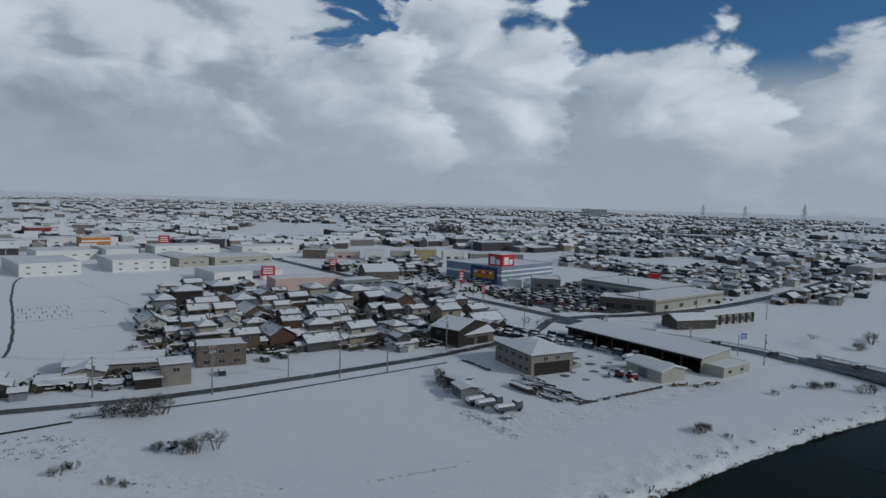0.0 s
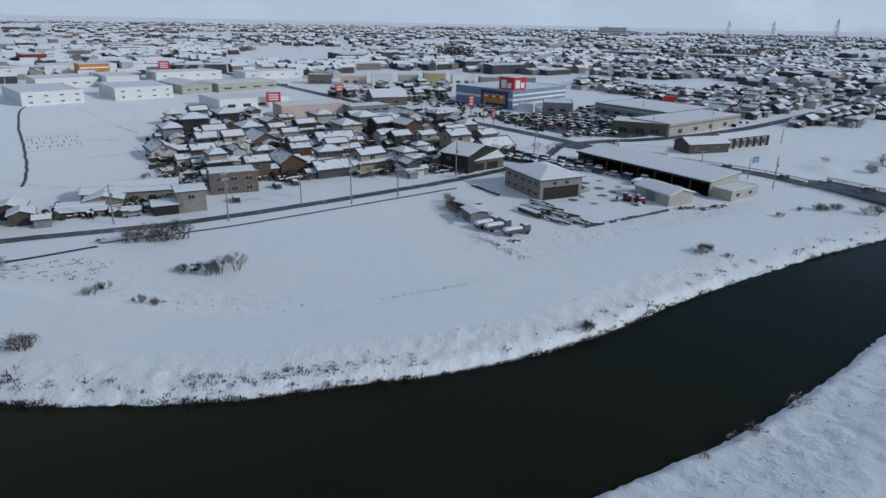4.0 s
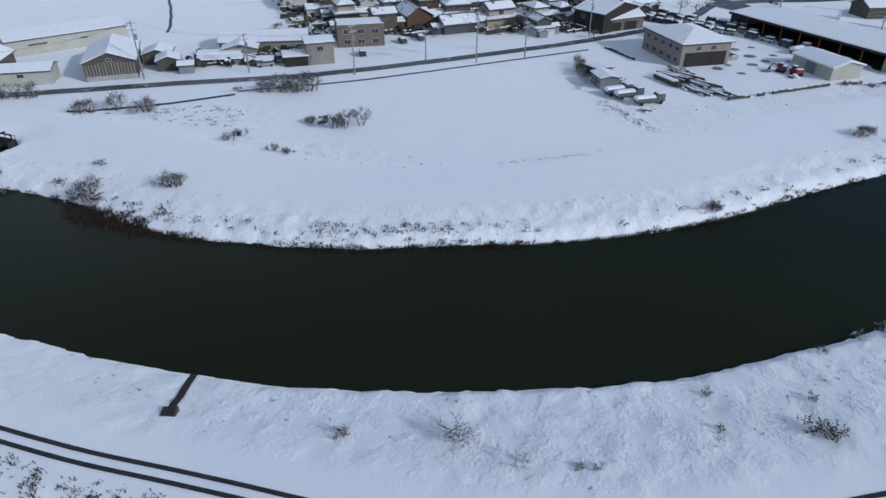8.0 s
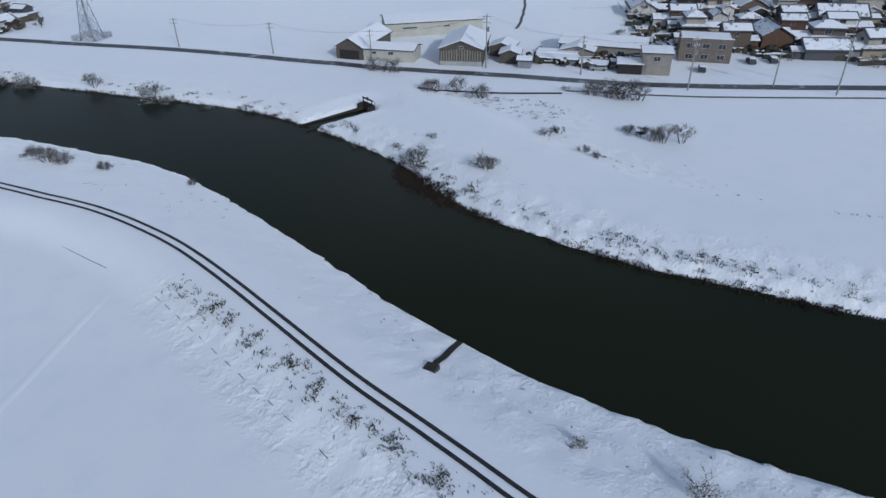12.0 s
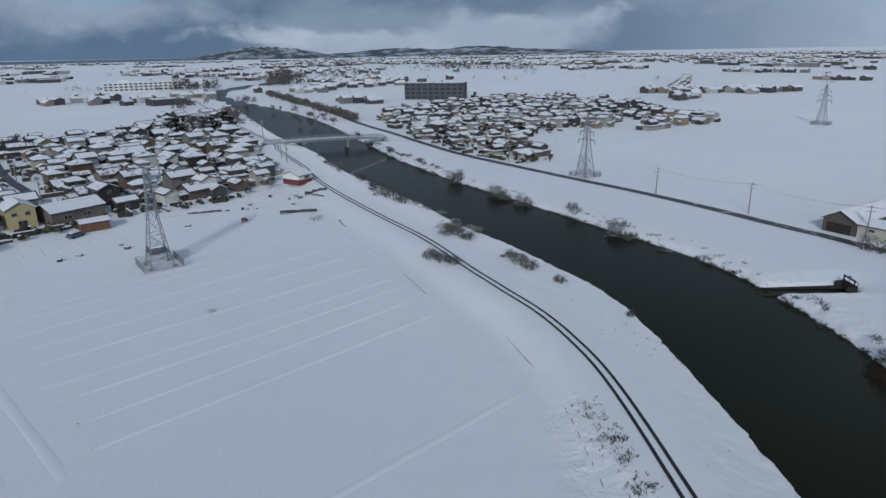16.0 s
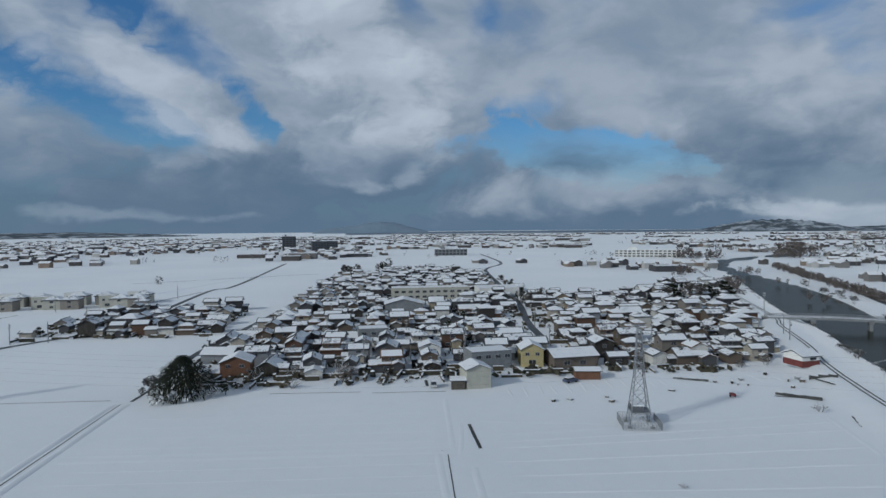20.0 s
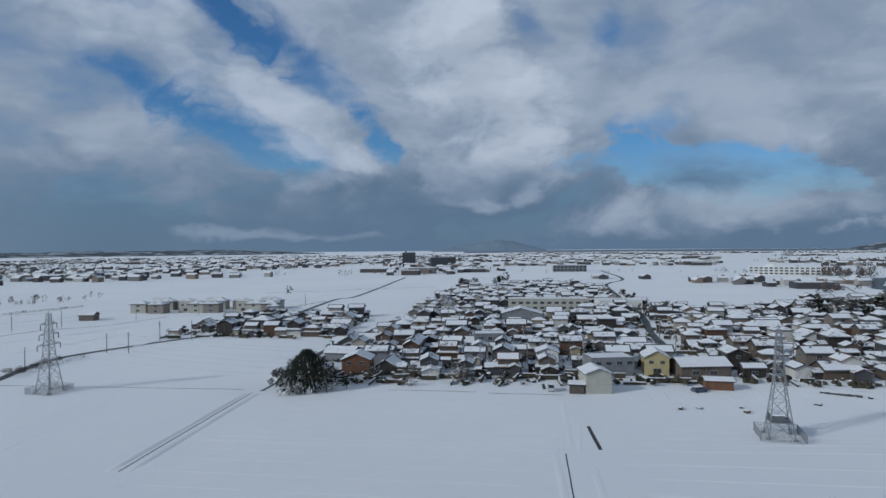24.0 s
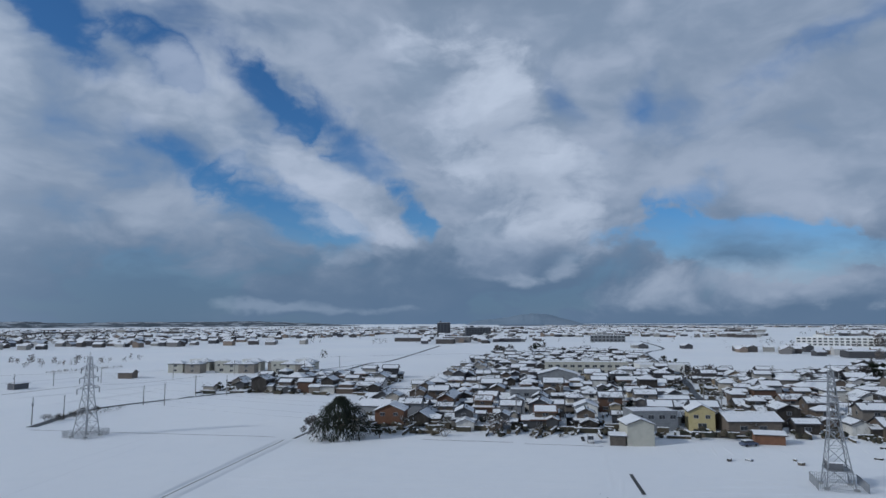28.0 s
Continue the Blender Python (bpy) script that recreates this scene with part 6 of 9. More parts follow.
flat_block("grey_block_house", frame_at(-172.1, -147.5, -179.5, -139.9), 10.6, 8, 6.2, GREYW, "grey block house of two storeys with snowy roof", "house", [(x, 4.2, 1.6, 1.1) for x in (2, 5.3, 8.6)], 0.3)
shed("timber_house", frame_at(-117.0, -151.0, -122.5, -144.8), 8.3, 8.0, 4.2, 1.7, ORANGE, "brown timber house with dark gable and snowy roof", "house", True, windows=[(2.2, 2.8, 1.4, 1), (6, 2.8, 1.4, 1)])
shed("grey_farmhouse", frame_at(-126.0, -172.0, -131.0, -163.5), 9.8, 7.5, 2.9, 1.5, GREYW, "long grey farmhouse with white snowy roof", "house")
flat_block("village_school", frame_at(-290, -225, -318, -190), 45, 12, 6.5, CREAM, "cream two-storey village hall with rows of windows", "hall", [(x, z, 2.4, 1.4) for x in range(3, 44, 4) for z in (1, 3.9)], 0.4)
flat_block("village_hall", frame_at(-330, -190, -345, -172), 24, 20, 4.5, WHITEW, "white hall with a wide flat snowy roof", "hall")
shed("work_hall", frame_at(-240, -190, -251, -176), 18, 13, 5, 2.4, GREYW, "grey work hall with snowy roof among the houses", "hall", True)

SW = [(-106, -152), (-133, -124), (-152, -107), (-170, -92), (-182, -78), (-203, -38), (-226, -22), (-264, -30), (-340, -50), (-399, -68), (-454, -105), (-413, -112), (-354, -146),
      (-359, -170), (-463, -251), (-515, -328), (-480, -368), (-405, -371), (-270, -277), (-229, -250), (-163, -203), (-128, -180)]
hamlet(SW, 128, 10.6, 11.4, "houses of the village", 11)
hamlet([(-112, -268), (-160, -212), (-222, -264), (-197, -318), (-152, -302)], 128, 10.5, 12, "houses of the western hamlet", 12)
hamlet([(-430, -100), (-470, -75), (-430, -70), (-395, -85)], 128, 12, 13, "houses of the village", 18)
hamlet([(-232, -24), (-262, -30), (-205, -45), (-195, -40)], 128, 11, 11, "houses of the village", 19)
hamlet([(-414, 22), (-262, 46), (-230, 62), (-237, 80), (-306, 89), (-331, 117), (-329, 139), (-364, 175), (-306, 156), (-339, 211), (-433, 227), (-519, 199), (-579, 152), (-499, 87), (-495, 43)],
       115, 11.0, 11.8, "houses of the northern hamlet", 13, 0.16, 2.0, 0.42, 0.86)
hamlet([(-96, 205), (-111, 245), (-116, 275), (-95, 299), (-65, 285), (-36, 296), (6, 293), (13, 261), (20, 227), (16, 206), (2, 196), (-13, 188), (-36, 185), (-47, 176), (-66, 190), (-78, 190)],
       35, 12.0, 12.6, "houses of the river quarter", 14, 0.08, 2.0, 0.42, 1.2)
hamlet([(124, 436), (208, 462), (247, 450), (333, 478), (241, 342), (197, 304), (168, 290), (162, 317), (126, 352)], 40, 13, 14, "houses of the eastern quarter", 15)
hamlet([(92, 455), (112, 530), (166, 478), (150, 425), (128, 415)], 40, 13, 13, "houses of the eastern quarter", 21)
hamlet([(-70, 395), (-10, 470), (2, 430), (0, 385), (-12, 360), (-40, 372)], 38, 13, 14, "houses by the main road", 22, 0.15)
hamlet([(166, 702), (350, 700), (306, 599), (207, 522), (132, 555)], 40, 14, 16, "houses of the eastern quarter", 16, 0.2)


def settle():
    """The nearest houses one by one; the rest, past the first three hundred, joined."""
    SITES.sort(key=lambda q: q[0])
    for i, (d, m, k, group) in enumerate(SITES[:290]):
        tagged(copy_thing((NEAR_KINDS if i < 92 else MID_KINDS)[k], m), group=group)
    ms = Mesh()
    order = {"wall": 0, "lower_wall": 0, "upper_wall": 0, "roof": 1, "lower_roof": 1, "ridge": 1, "wing_wall": 0, "wing_roof": 1, "wing_snow": 2, "roof_snow": 2, "lower_snow": 2, "window": 3}
    for d, m, k, group in SITES[290:]:
        for o in MID_KINDS[k].children:
            mi = order[o.name.split(".")[0]]
            if d > 330 and mi == 3:
                continue
            ms.add([tuple(v.co) for v in o.data.vertices], [tuple(q.vertices) for q in o.data.polygons], mi, m @ o.matrix_basis)
    solo("village_houses", ms, [FARWALL, TILE, SNOW_TI, GLASS], pose(0, 0, 0), "rows of tiled village houses with snowy roofs", "houses", kind="stuff")


settle()


def garden_clutter(poly, n, seed):
    """Hedges, shrubs, low walls and sundry heaps between the houses."""
    rng = random.Random(seed)
    dark, snow = Mesh(), Mesh()
    kx, ky = np.array([q[0] for q in KEEP_OUT]), np.array([q[1] for q in KEEP_OUT])
    xs, ys = [q[0] for q in poly], [q[1] for q in poly]
    made = 0
    for _ in range(n * 8):
        x, y = rng.uniform(min(xs), max(xs)), rng.uniform(min(ys), max(ys))
        if not inside(x, y, poly) or np.min(np.hypot(kx - x, ky - y)) < 4.2 or any(near_line(x, y, q, 2.6) for q in LANES):
            continue
        made += 1
        if made > n:
            break
        z = gz(x, y)
        kind = rng.random()
        if kind < 0.62:
            r = rng.uniform(0.4, 1.25)
            for _ in range(3):
                dark.blob((x + rng.gauss(0, r * 0.7), y + rng.gauss(0, r * 0.7), z + r * rng.uniform(0.3, 1.1)), r * rng.uniform(0.5, 0.9), rng, 0, 1.0, 0.45)
            if rng.random() < 0.6:
                snow.blob((x, y, z + r * 1.25), r * 0.55, rng, 0, 0.5, 0.4)
        else:
            m = pose(x, y, z, 0, 0, rng.choice((128, 38, 35, -55)) + rng.gauss(0, 5))
            L, h = rng.uniform(2, 7), rng.uniform(0.6, 1.5)
            dark.box(-L / 2, L / 2, -0.15, 0.15, -0.2, h, 0, m)
            if rng.random() < 0.7:
                snow.box(-L / 2, L / 2, -0.22, 0.22, h, h + 0.16, 0, m)
    solo("garden_hedges", dark, GARDEN, pose(0, 0, 0), "dark hedges, shrubs and low walls between the houses", "hedge", kind="stuff")
    solo("hedge_snow", snow, SNOW, pose(0, 0, 0), "snow lying on hedges and garden walls", "snow", kind="stuff")


garden_clutter(SW, 1700, 5)
garden_clutter([(-96, 205), (-111, 245), (-116, 275), (-95, 299), (-65, 285), (6, 293), (20, 227), (2, 193), (-36, 182), (-60, 172), (-90, 138), (-60, 150)], 1000, 6)
garden_clutter([(-414, 22), (-262, 46), (-230, 62), (-237, 80), (-306, 89), (-364, 175), (-339, 211), (-433, 227), (-519, 199), (-579, 152), (-495, 43)], 800, 7)
garden_clutter([(-112, -268), (-160, -212), (-222, -264), (-152, -302)], 220, 8)
garden_clutter([(-70, 330), (-10, 470), (6, 380), (60, 330), (130, 420), (170, 470), (230, 420), (140, 300), (60, 262), (0, 300)], 650, 12)
garden_clutter([(-92, 137), (-60, 151), (-62, 156), (-92, 148)], 70, 10)
garden_clutter([(-104, -150), (-130, -112), (-150, -94), (-200, -28), (-206, -40), (-150, -112), (-112, -160)], 160, 9)
n0 = [house(9.0, 8.0, 2, "hip", False, wall=mt, detail=1, label="pale new two-storey house with hipped snowy roof", group="new row houses") for mt in (CREAM, TAN)] + [flat_block("row_house", pose(0, -900, -70), 8, 8, 6.4, mt, "pale new two-storey row house with snowy roof", "house", [(2.2, 3.8, 1.5, 1.2), (5.8, 3.8, 1.5, 1.2), (4, 0.9, 2.4, 1.6)], 0.3) for mt in (CREAM, WHITEW)]
KEEP_OUT[-2:] = []
for i in range(8):
    for j in range(2):
        x, y = -150 - i * 7.4 - j * 12 + (i * 5 % 3), -386 + i * 8.2 - j * 15 + (i * 7 % 4)
        copy_thing(n0[(i * 5 + j * 3 + i // 3) % 4], pose(x, y, 0, 0, 0, 130 + (i * 7 + j * 5) % 6))
for o in n0:
    o["group"] = "new row houses"

def western_fields():
    """Ditches, a lane hedge, a hut and single poles on the plain beyond the second pylon."""
    for a, b, wd in (((-53, -321), (-86, -338), 0.9), ((-86, -338), (-113, -333), 0.9), ((-69, -434), (-112, -426), 0.8), ((-207, -336), (-266, -364.6), 1.2), ((-113, -333), (-150, -350), 0.7), ((-60, -380), (-120, -392), 0.6), ((-704, -303), (-765, -275), 2.0), ((-280, -470), (-420, -410), 1.4)):
        ditch(a, b, wd)
    for a, b in (((-88.5, -246.5), (-139, -286.5)), ((-52, -300), (-120, -318)), ((-56, -360), (-130, -372)), ((-70, -410), (-170, -405)), ((-160, -420), (-250, -430)), ((-240, -380), (-330, -420)), ((-60, -270), (-105, -292)), ((-300, -450), (-420, -440))):
        bund(a, b, 1.6, 0.35, "low snowy bund between the western fields")
    shed("field_hut", frame_at(-60.7, -339.4, -66.9, -342.8), 7.0, 4.0, 2.4, 0.4, DARKGREY, "dark sheet-metal field hut under snow", "hut")
    shed("field_house", frame_at(-111.1, -366.8, -116.4, -361.5), 7.5, 6.0, 3.0, 1.4, BROWN, "small brown house standing alone in the fields", "house")


western_fields()


def field_scraps():
    """Posts, crates, low walls and plot edges on the strip between the village and the fields."""
    rng = random.Random(64)
    ob = thing("handcart", on(-169.4, -26.4, 30), "rusty red handcart half buried in snow", "cart")
    part("tray", Mesh().box(-0.9, 0.9, -0.5, 0.5, 0.55, 0.95), DULLRED, ob)
    part("handle", Mesh().tube((0.9, 0.4, 0.75), (1.9, 0.3, 1.0), 0.04, 0.04).tube((0.9, -0.4, 0.75), (1.9, -0.3, 1.0), 0.04, 0.04), RUST, ob)
    for sy in (-1, 1):
        part("wheel", Mesh().tube((0, sy * 0.52, 0.35), (0, sy * 0.62, 0.35), 0.38, 0.38, 10), TYRE, ob)
    low_wall([(-177.6, -18.0), (-176.8, -8.0)], 0.5, 0.7, "dark low wall beside the snowy plots")
    low_wall([(-181.0, -45.4), (-182.7, -34.4)], 0.4, 0.5, "dark low wall at the edge of the gardens", 0.1)
    low_wall([(-196.5, -12.0), (-195.4, -5.4)], 0.5, 0.7, "dark low wall near the river lane")
    for i in range(16):
        t = rng.random()
        x, y = -138 - 60 * t + rng.uniform(-9, 3), -64 + 52 * t + rng.uniform(-6, 6)
        w, h = rng.uniform(0.3, 0.8), rng.uniform(0.3, 0.8)
        c = thing("crate", on(x, y, rng.uniform(0, 90)), "small dark crate half buried in snow", "crate", "crates by the gardens")
        part("box", Mesh().box(-w, w, -w * 0.6, w * 0.6, -0.2, h), rng.choice((WOOD, GREYW, DARK)), c)
        part("snow_cap", Mesh().box(-w * 0.95, w * 0.95, -w * 0.55, w * 0.55, h + 0.003, h + 0.13), SNOW, c)
    for k in range(11):
        t = k / 10
        a = (-141 - 30 * t, -71 + 26 * t)
        bund(a, (a[0] - 8.5 - (k % 3), a[1] - 6.5), 0.8, 0.22, "snow-covered garden plot edge")
    for k in range(7):
        t = k / 6
        a = (-172 - 22 * t, -42 + 24 * t)
        bund(a, (a[0] - 7.5, a[1] - 5.0 - k % 2), 0.7, 0.20, "snow-covered garden plot edge")


field_scraps()


def piling():
    """A row of short stakes that holds the foot of the north bank."""
    ms, rng = Mesh(), random.Random(8)
    line = smooth_line([(-6, 75.6), (-1.2, 76.9), (9.7, 81.2), (20.3, 86.6), (27.8, 91.2), (37.1, 98.0)], 0.42)
    for p in line:
        h = rng.uniform(0.38, 0.52)
        ms.tube((float(p[0]), float(p[1]) - 0.25, WATER_Z - 0.4), (float(p[0]), float(p[1]) - 0.25, WATER_Z + h), 0.10, 0.09, 5)
    solo("bank_piling", ms, CONC_D, pose(0, 0, 0), "row of short dark stakes along the water's edge", "piling", kind="stuff")


piling()

# prototypes stay in use as the first house of their kind, far down the plain
for k, o in enumerate(NEAR_KINDS + MID_KINDS + n0):
    x, y = (-560 - 14 * k, 300 + 9 * k)
    o.matrix_basis = pose(x, y, 0, 0, 0, 115)


# ---- bridges ----
def bridge(m, L, W, rise, piers, rail, label):
    """A road bridge along x with a cambered deck."""
    ob = thing("road_bridge", m, label, "bridge")
    n = 16
    def arc(x):
        return rise * (1 - (2 * x / L - 1) ** 2)
    deck, snow = Mesh(), Mesh()
    for ms, y0, y1, d0, d1 in ((deck, -W / 2, W / 2, -0.9, 0.0), (snow, -W / 2 + 0.5, W / 2 - 0.5, 0.004, 0.06)):
        for i in range(n + 1):
            a = L * i / n
            ms.v += [(a, y0, arc(a) + d0), (a, y1, arc(a) + d0), (a, y1, arc(a) + d1), (a, y0, arc(a) + d1)]
        ms.f = [(4 * i + j, 4 * i + (j + 1) % 4, 4 * i + 4 + (j + 1) % 4, 4 * i + 4 + j) for i in range(n) for j in range(4)] + [(3, 2, 1, 0), (4 * n, 4 * n + 1, 4 * n + 2, 4 * n + 3)]
        ms.mi = [0] * len(ms.f)
    part("deck", deck, GREYW, ob)
    part("roadway", snow, ASPHALT if W > 7 else SNOW, ob, "snow-covered roadway")
    for s in (-1, 1):
        for q, rad in ((rail, 0.10), (rail * 0.55, 0.08)):
            part("railing", Mesh().pipe([(L * i / n, s * (W / 2 - 0.2), arc(L * i / n) + q) for i in range(n + 1)], rad, 4), STEEL, ob)
        for i in range(n + 1):
            a = L * i / n
            part("post", Mesh().box(a - 0.06, a + 0.06, s * (W / 2 - 0.2) - 0.06, s * (W / 2 - 0.2) + 0.06, arc(a) - 0.05, arc(a) + rail), STEEL, ob)
        part("kerb", Mesh().box(0, L * 0.02, s * (W / 2 - 0.4) - 0.2, s * (W / 2 - 0.4) + 0.2, 0, 0.4), CONC, ob)
    for x in piers:
        part("pier", Mesh().box(x - 0.6, x + 0.6, -W / 2 + 0.8, W / 2 - 0.8, -6.2, arc(x) - 0.9), GREYW, ob)
        part("pier_cap", Mesh().box(x - 0.9, x + 0.9, -W / 2 + 0.3, W / 2 - 0.3, arc(x) - 1.7, arc(x) - 0.895), GREYW, ob)
    for x in (-1.0, L - 0.4):
        part("abutment", Mesh().box(x, x + 1.4, -W / 2, W / 2, -4.5, -0.05), CONC, ob)
    return ob


bridge(pose(-303, -35, 2.3, 0, 0, 99), 56, 6.0, 0.9, (18, 38), 0.9, "slender concrete road bridge with steel railing over the river")
bridge(pose(112, 184, 1.9, 0, 0, -63), 80, 9.0, 0.6, (24, 52), 0.9, "concrete road bridge with railings and a snowy deck")

# weir line across the river and the drains
wl = Mesh().tube((-268, 18, WATER_Z + 0.04), (-238, 2, WATER_Z + 0.04), 0.07, 0.07, 6)
solo("float_boom", wl, SIGNWHITE, pose(0, 0, 0), "pale floating boom lying across the river", "boom")


def drain(a, b, w, label):
    """A narrow inlet of dark water between low walls, with a sluice gate at its head."""
    ax, ay, bx, by = *a, *b
    L = math.hypot(bx - ax, by - ay)
    ob = thing("drain_channel", pose(ax, ay, WATER_Z, 0, 0, math.degrees(math.atan2(by - ay, bx - ax))), label, "drain")
    part("inlet_water", Mesh().box(-0.5, L, -w - 0.9, w + 0.9, -0.4, 0.04), WATER, ob, "still dark water in the inlet")
    for s in (-1, 1):
        def slab(y0, y1, z0, zz, z2):
            return Mesh().add([(-0.6, s * y0, -0.4), (L * 0.96, s * y0, -0.4), (L * 0.96, s * y1, -0.4), (-0.6, s * y1, -0.4), (-0.6, s * y0, z0), (L * 0.96, s * y0, zz), (L * 0.96, s * y1, zz * z2), (-0.6, s * y1, z0 * z2)],
                              [(3, 2, 1, 0), (4, 5, 6, 7), (0, 1, 5, 4), (1, 2, 6, 5), (2, 3, 7, 6), (3, 0, 4, 7)])
        part("side_wall", slab(w - 0.1, w + 0.12, 0.7, 0.25, 1.0), DARK, ob)
    part("headwall", Mesh().box(-0.9, -0.6, -w - 0.5, w + 0.5, -0.4, 1.75).box(-0.6, 0.9, -w - 0.3, -w - 0.05, -0.4, 1.6).box(-0.6, 0.9, w + 0.05, w + 0.3, -0.4, 1.6), DARK, ob)
    part("gate", Mesh().box(-0.55, -0.4, -w + 0.15, w - 0.15, 0.0, 1.5), DARK, ob)
    part("gate_frame", Mesh().box(-0.6, -0.4, -w, -w + 0.16, 0.0, 2.7).box(-0.6, -0.4, w - 0.16, w, 0.0, 2.7).box(-0.62, -0.38, -w - 0.1, w + 0.1, 2.55, 2.8), DARK, ob)
    part("gate_wheel", Mesh().tube((-0.5, 0, 1.5), (-0.5, 0, 3.0), 0.05, 0.05, 6).tube((-0.5, 0, 2.95), (-0.5, 0, 3.02), 0.3, 0.3, 10), DARK, ob)
    part("gate_rail", Mesh().tube((-0.75, -w - 0.5, 2.6), (-0.75, w + 0.5, 2.6), 0.05, 0.05).tube((-0.75, -w - 0.5, 1.7), (-0.75, -w - 0.5, 2.6), 0.05, 0.05).tube((-0.75, w + 0.5, 1.7), (-0.75, w + 0.5, 2.6), 0.05, 0.05), DARK, ob)
    return ob


drain((-98.6, 90.4), (-101.4, 74.5), 1.7, "concrete sluice channel with a gate in the snowy bank")
ob = thing("outfall_box", on(-32.5, 35.9, 105), "small dark concrete outfall box in the snow", "drain")
part("chamber", Mesh().box(-0.6, 0.6, -0.7, 0.7, -0.4, 0.25), CONC_D, ob)
part("grating", Mesh().box(-0.45, 0.45, -0.55, 0.55, 0.254, 0.32), DARK, ob)


# ---- pylons, poles and wires ----
def pylon(h=20.6, base=4.7):
    ob = thing("pylon", pose(0, 0, -100), "grey steel lattice pylon on a fenced snowy base", "pylon", "lattice pylons")
    def half(z):
        t = z / h
        return base / 2 + (1.0 - base / 2) * t / 0.5 if t < 0.5 else 1.0 - 0.62 * (min(t, 1) - 0.5) / 0.5
    zs = [0, h * 0.18, h * 0.34, h * 0.48, h * 0.6, h * 0.7, h * 0.79, h * 0.87, h * 0.94, h]
    for sx, sy in ((-1, -1), (1, -1), (1, 1), (-1, 1)):
        part("leg", Mesh().tube((sx * half(0), sy * half(0), -0.4), (sx * 1.0, sy * 1.0, h * 0.5), 0.13, 0.11, 4).tube((sx * 1.0, sy * 1.0, h * 0.5), (sx * half(h), sy * half(h), h), 0.11, 0.08, 4), STEEL, ob)
        part("footing", Mesh().box(sx * half(0) - 0.4, sx * half(0) + 0.4, sy * half(0) - 0.4, sy * half(0) + 0.4, -0.5, 0.3), CONC, ob)
    for z0, z1 in zip(zs[:-1], zs[1:]):
        a, b = half(z0), half(z1)
        ms = Mesh()
        c0, c1 = [(-a, -a), (a, -a), (a, a), (-a, a)], [(-b, -b), (b, -b), (b, b), (-b, b)]
        for i in range(4):
            j = (i + 1) % 4
            ms.tube((*c0[i], z0), (*c1[j], z1), 0.055, 0.055, 3).tube((*c0[j], z0), (*c1[i], z1), 0.055, 0.055, 3).tube((*c1[i], z1), (*c1[j], z1), 0.05, 0.05, 3)
        tagged(part("bracing", ms, STEEL, ob), kind="stuff")
    for z, w in ((h * 0.60, 3.5), (h * 0.73, 2.9), (h * 0.86, 2.5)):
        for s in (-1, 1):
            part("cross_arm", Mesh().tube((s * half(z), half(z), z), (s * w, 0, z + 0.1), 0.09, 0.07, 4).tube((s * half(z), -half(z), z), (s * w, 0, z + 0.1), 0.09, 0.07, 4).tube((0, 0, z + 1.1), (s * w, 0, z + 0.1), 0.08, 0.06, 4)
                 .tube((s * w * 0.55, 0.35, z + 0.05), (s * w * 0.55, 0, z + 0.6), 0.05, 0.05, 3).tube((s * w * 0.55, -0.35, z + 0.05), (s * w * 0.55, 0, z + 0.6), 0.05, 0.05, 3), STEEL, ob)
            part("insulator", Mesh().tube((s * w, 0, z), (s * w, 0, z - 1.3), 0.11, 0.11, 5), CONC_D, ob)
    part("peak", Mesh().tube((0.3, 0, h), (0, 0, h + 1.2), 0.06, 0.04, 3).tube((-0.3, 0, h), (0, 0, h + 1.2), 0.06, 0.04, 3), STEEL, ob)
    f = base / 2 + 1.5
    fence, rng = Mesh(), random.Random(5)
    for i in range(27):
        q = -f + 2 * f * i / 26
        for p in ((q, -f), (q, f), (-f, q), (f, q)):
            fence.tube((*p, -0.3), (*p, 1.7), 0.04, 0.04, 3)
    for z in (0.5, 1.1, 1.65):
        for a, b in (((-f, -f), (f, -f)), ((f, -f), (f, f)), ((f, f), (-f, f)), ((-f, f), (-f, -f))):
            fence.tube((*a, z), (*b, z), 0.035, 0.035, 3)
    tagged(part("fence", fence, STEEL, ob, "low steel fence round the base"), kind="stuff")
    return ob


PY = pylon()
PYLONS = [(-136.2, -39.3, 1.0, 28), (-206.5, 81.5, 1.0, 28), (-52.5, -190.6, 1.0, 28), (-313, 256, 1.02, 30), (-431, 441, 0.95, 30)]
for x, y, s, r in PYLONS[1:]:
    copy_thing(PY, on(x, y, r, s))
PY.matrix_basis = on(*PYLONS[0][:2], 28, 1.0)
copy_thing(PY, pose(974, 1664, 0, 0, 0, 20) @ Matrix.Scale(2.8, 4))
copy_thing(PY, pose(804, 1638, 0, 0, 0, 20) @ Matrix.Scale(2.4, 4))
copy_thing(PY, pose(700, 1650, 0, 0, 0, 20) @ Matrix.Scale(2.3, 4))
part("switch_cabinet", Mesh().box(-1.9, 1.9, -1.6, 0.6, 3.3, 4.5), DARKGREY, PY, "dark switchgear cabinet on the lower frame")
part("cabinet_snow", Mesh().prism([(-1.65, 4.51), (0.65, 4.51), (0.5, 4.72), (-1.5, 4.72)], -1.95, 1.95), SNOW, PY)
part("platform", Mesh().box(-2.4, 2.4, -2.0, 2.0, 3.12, 3.28), STEEL, PY)


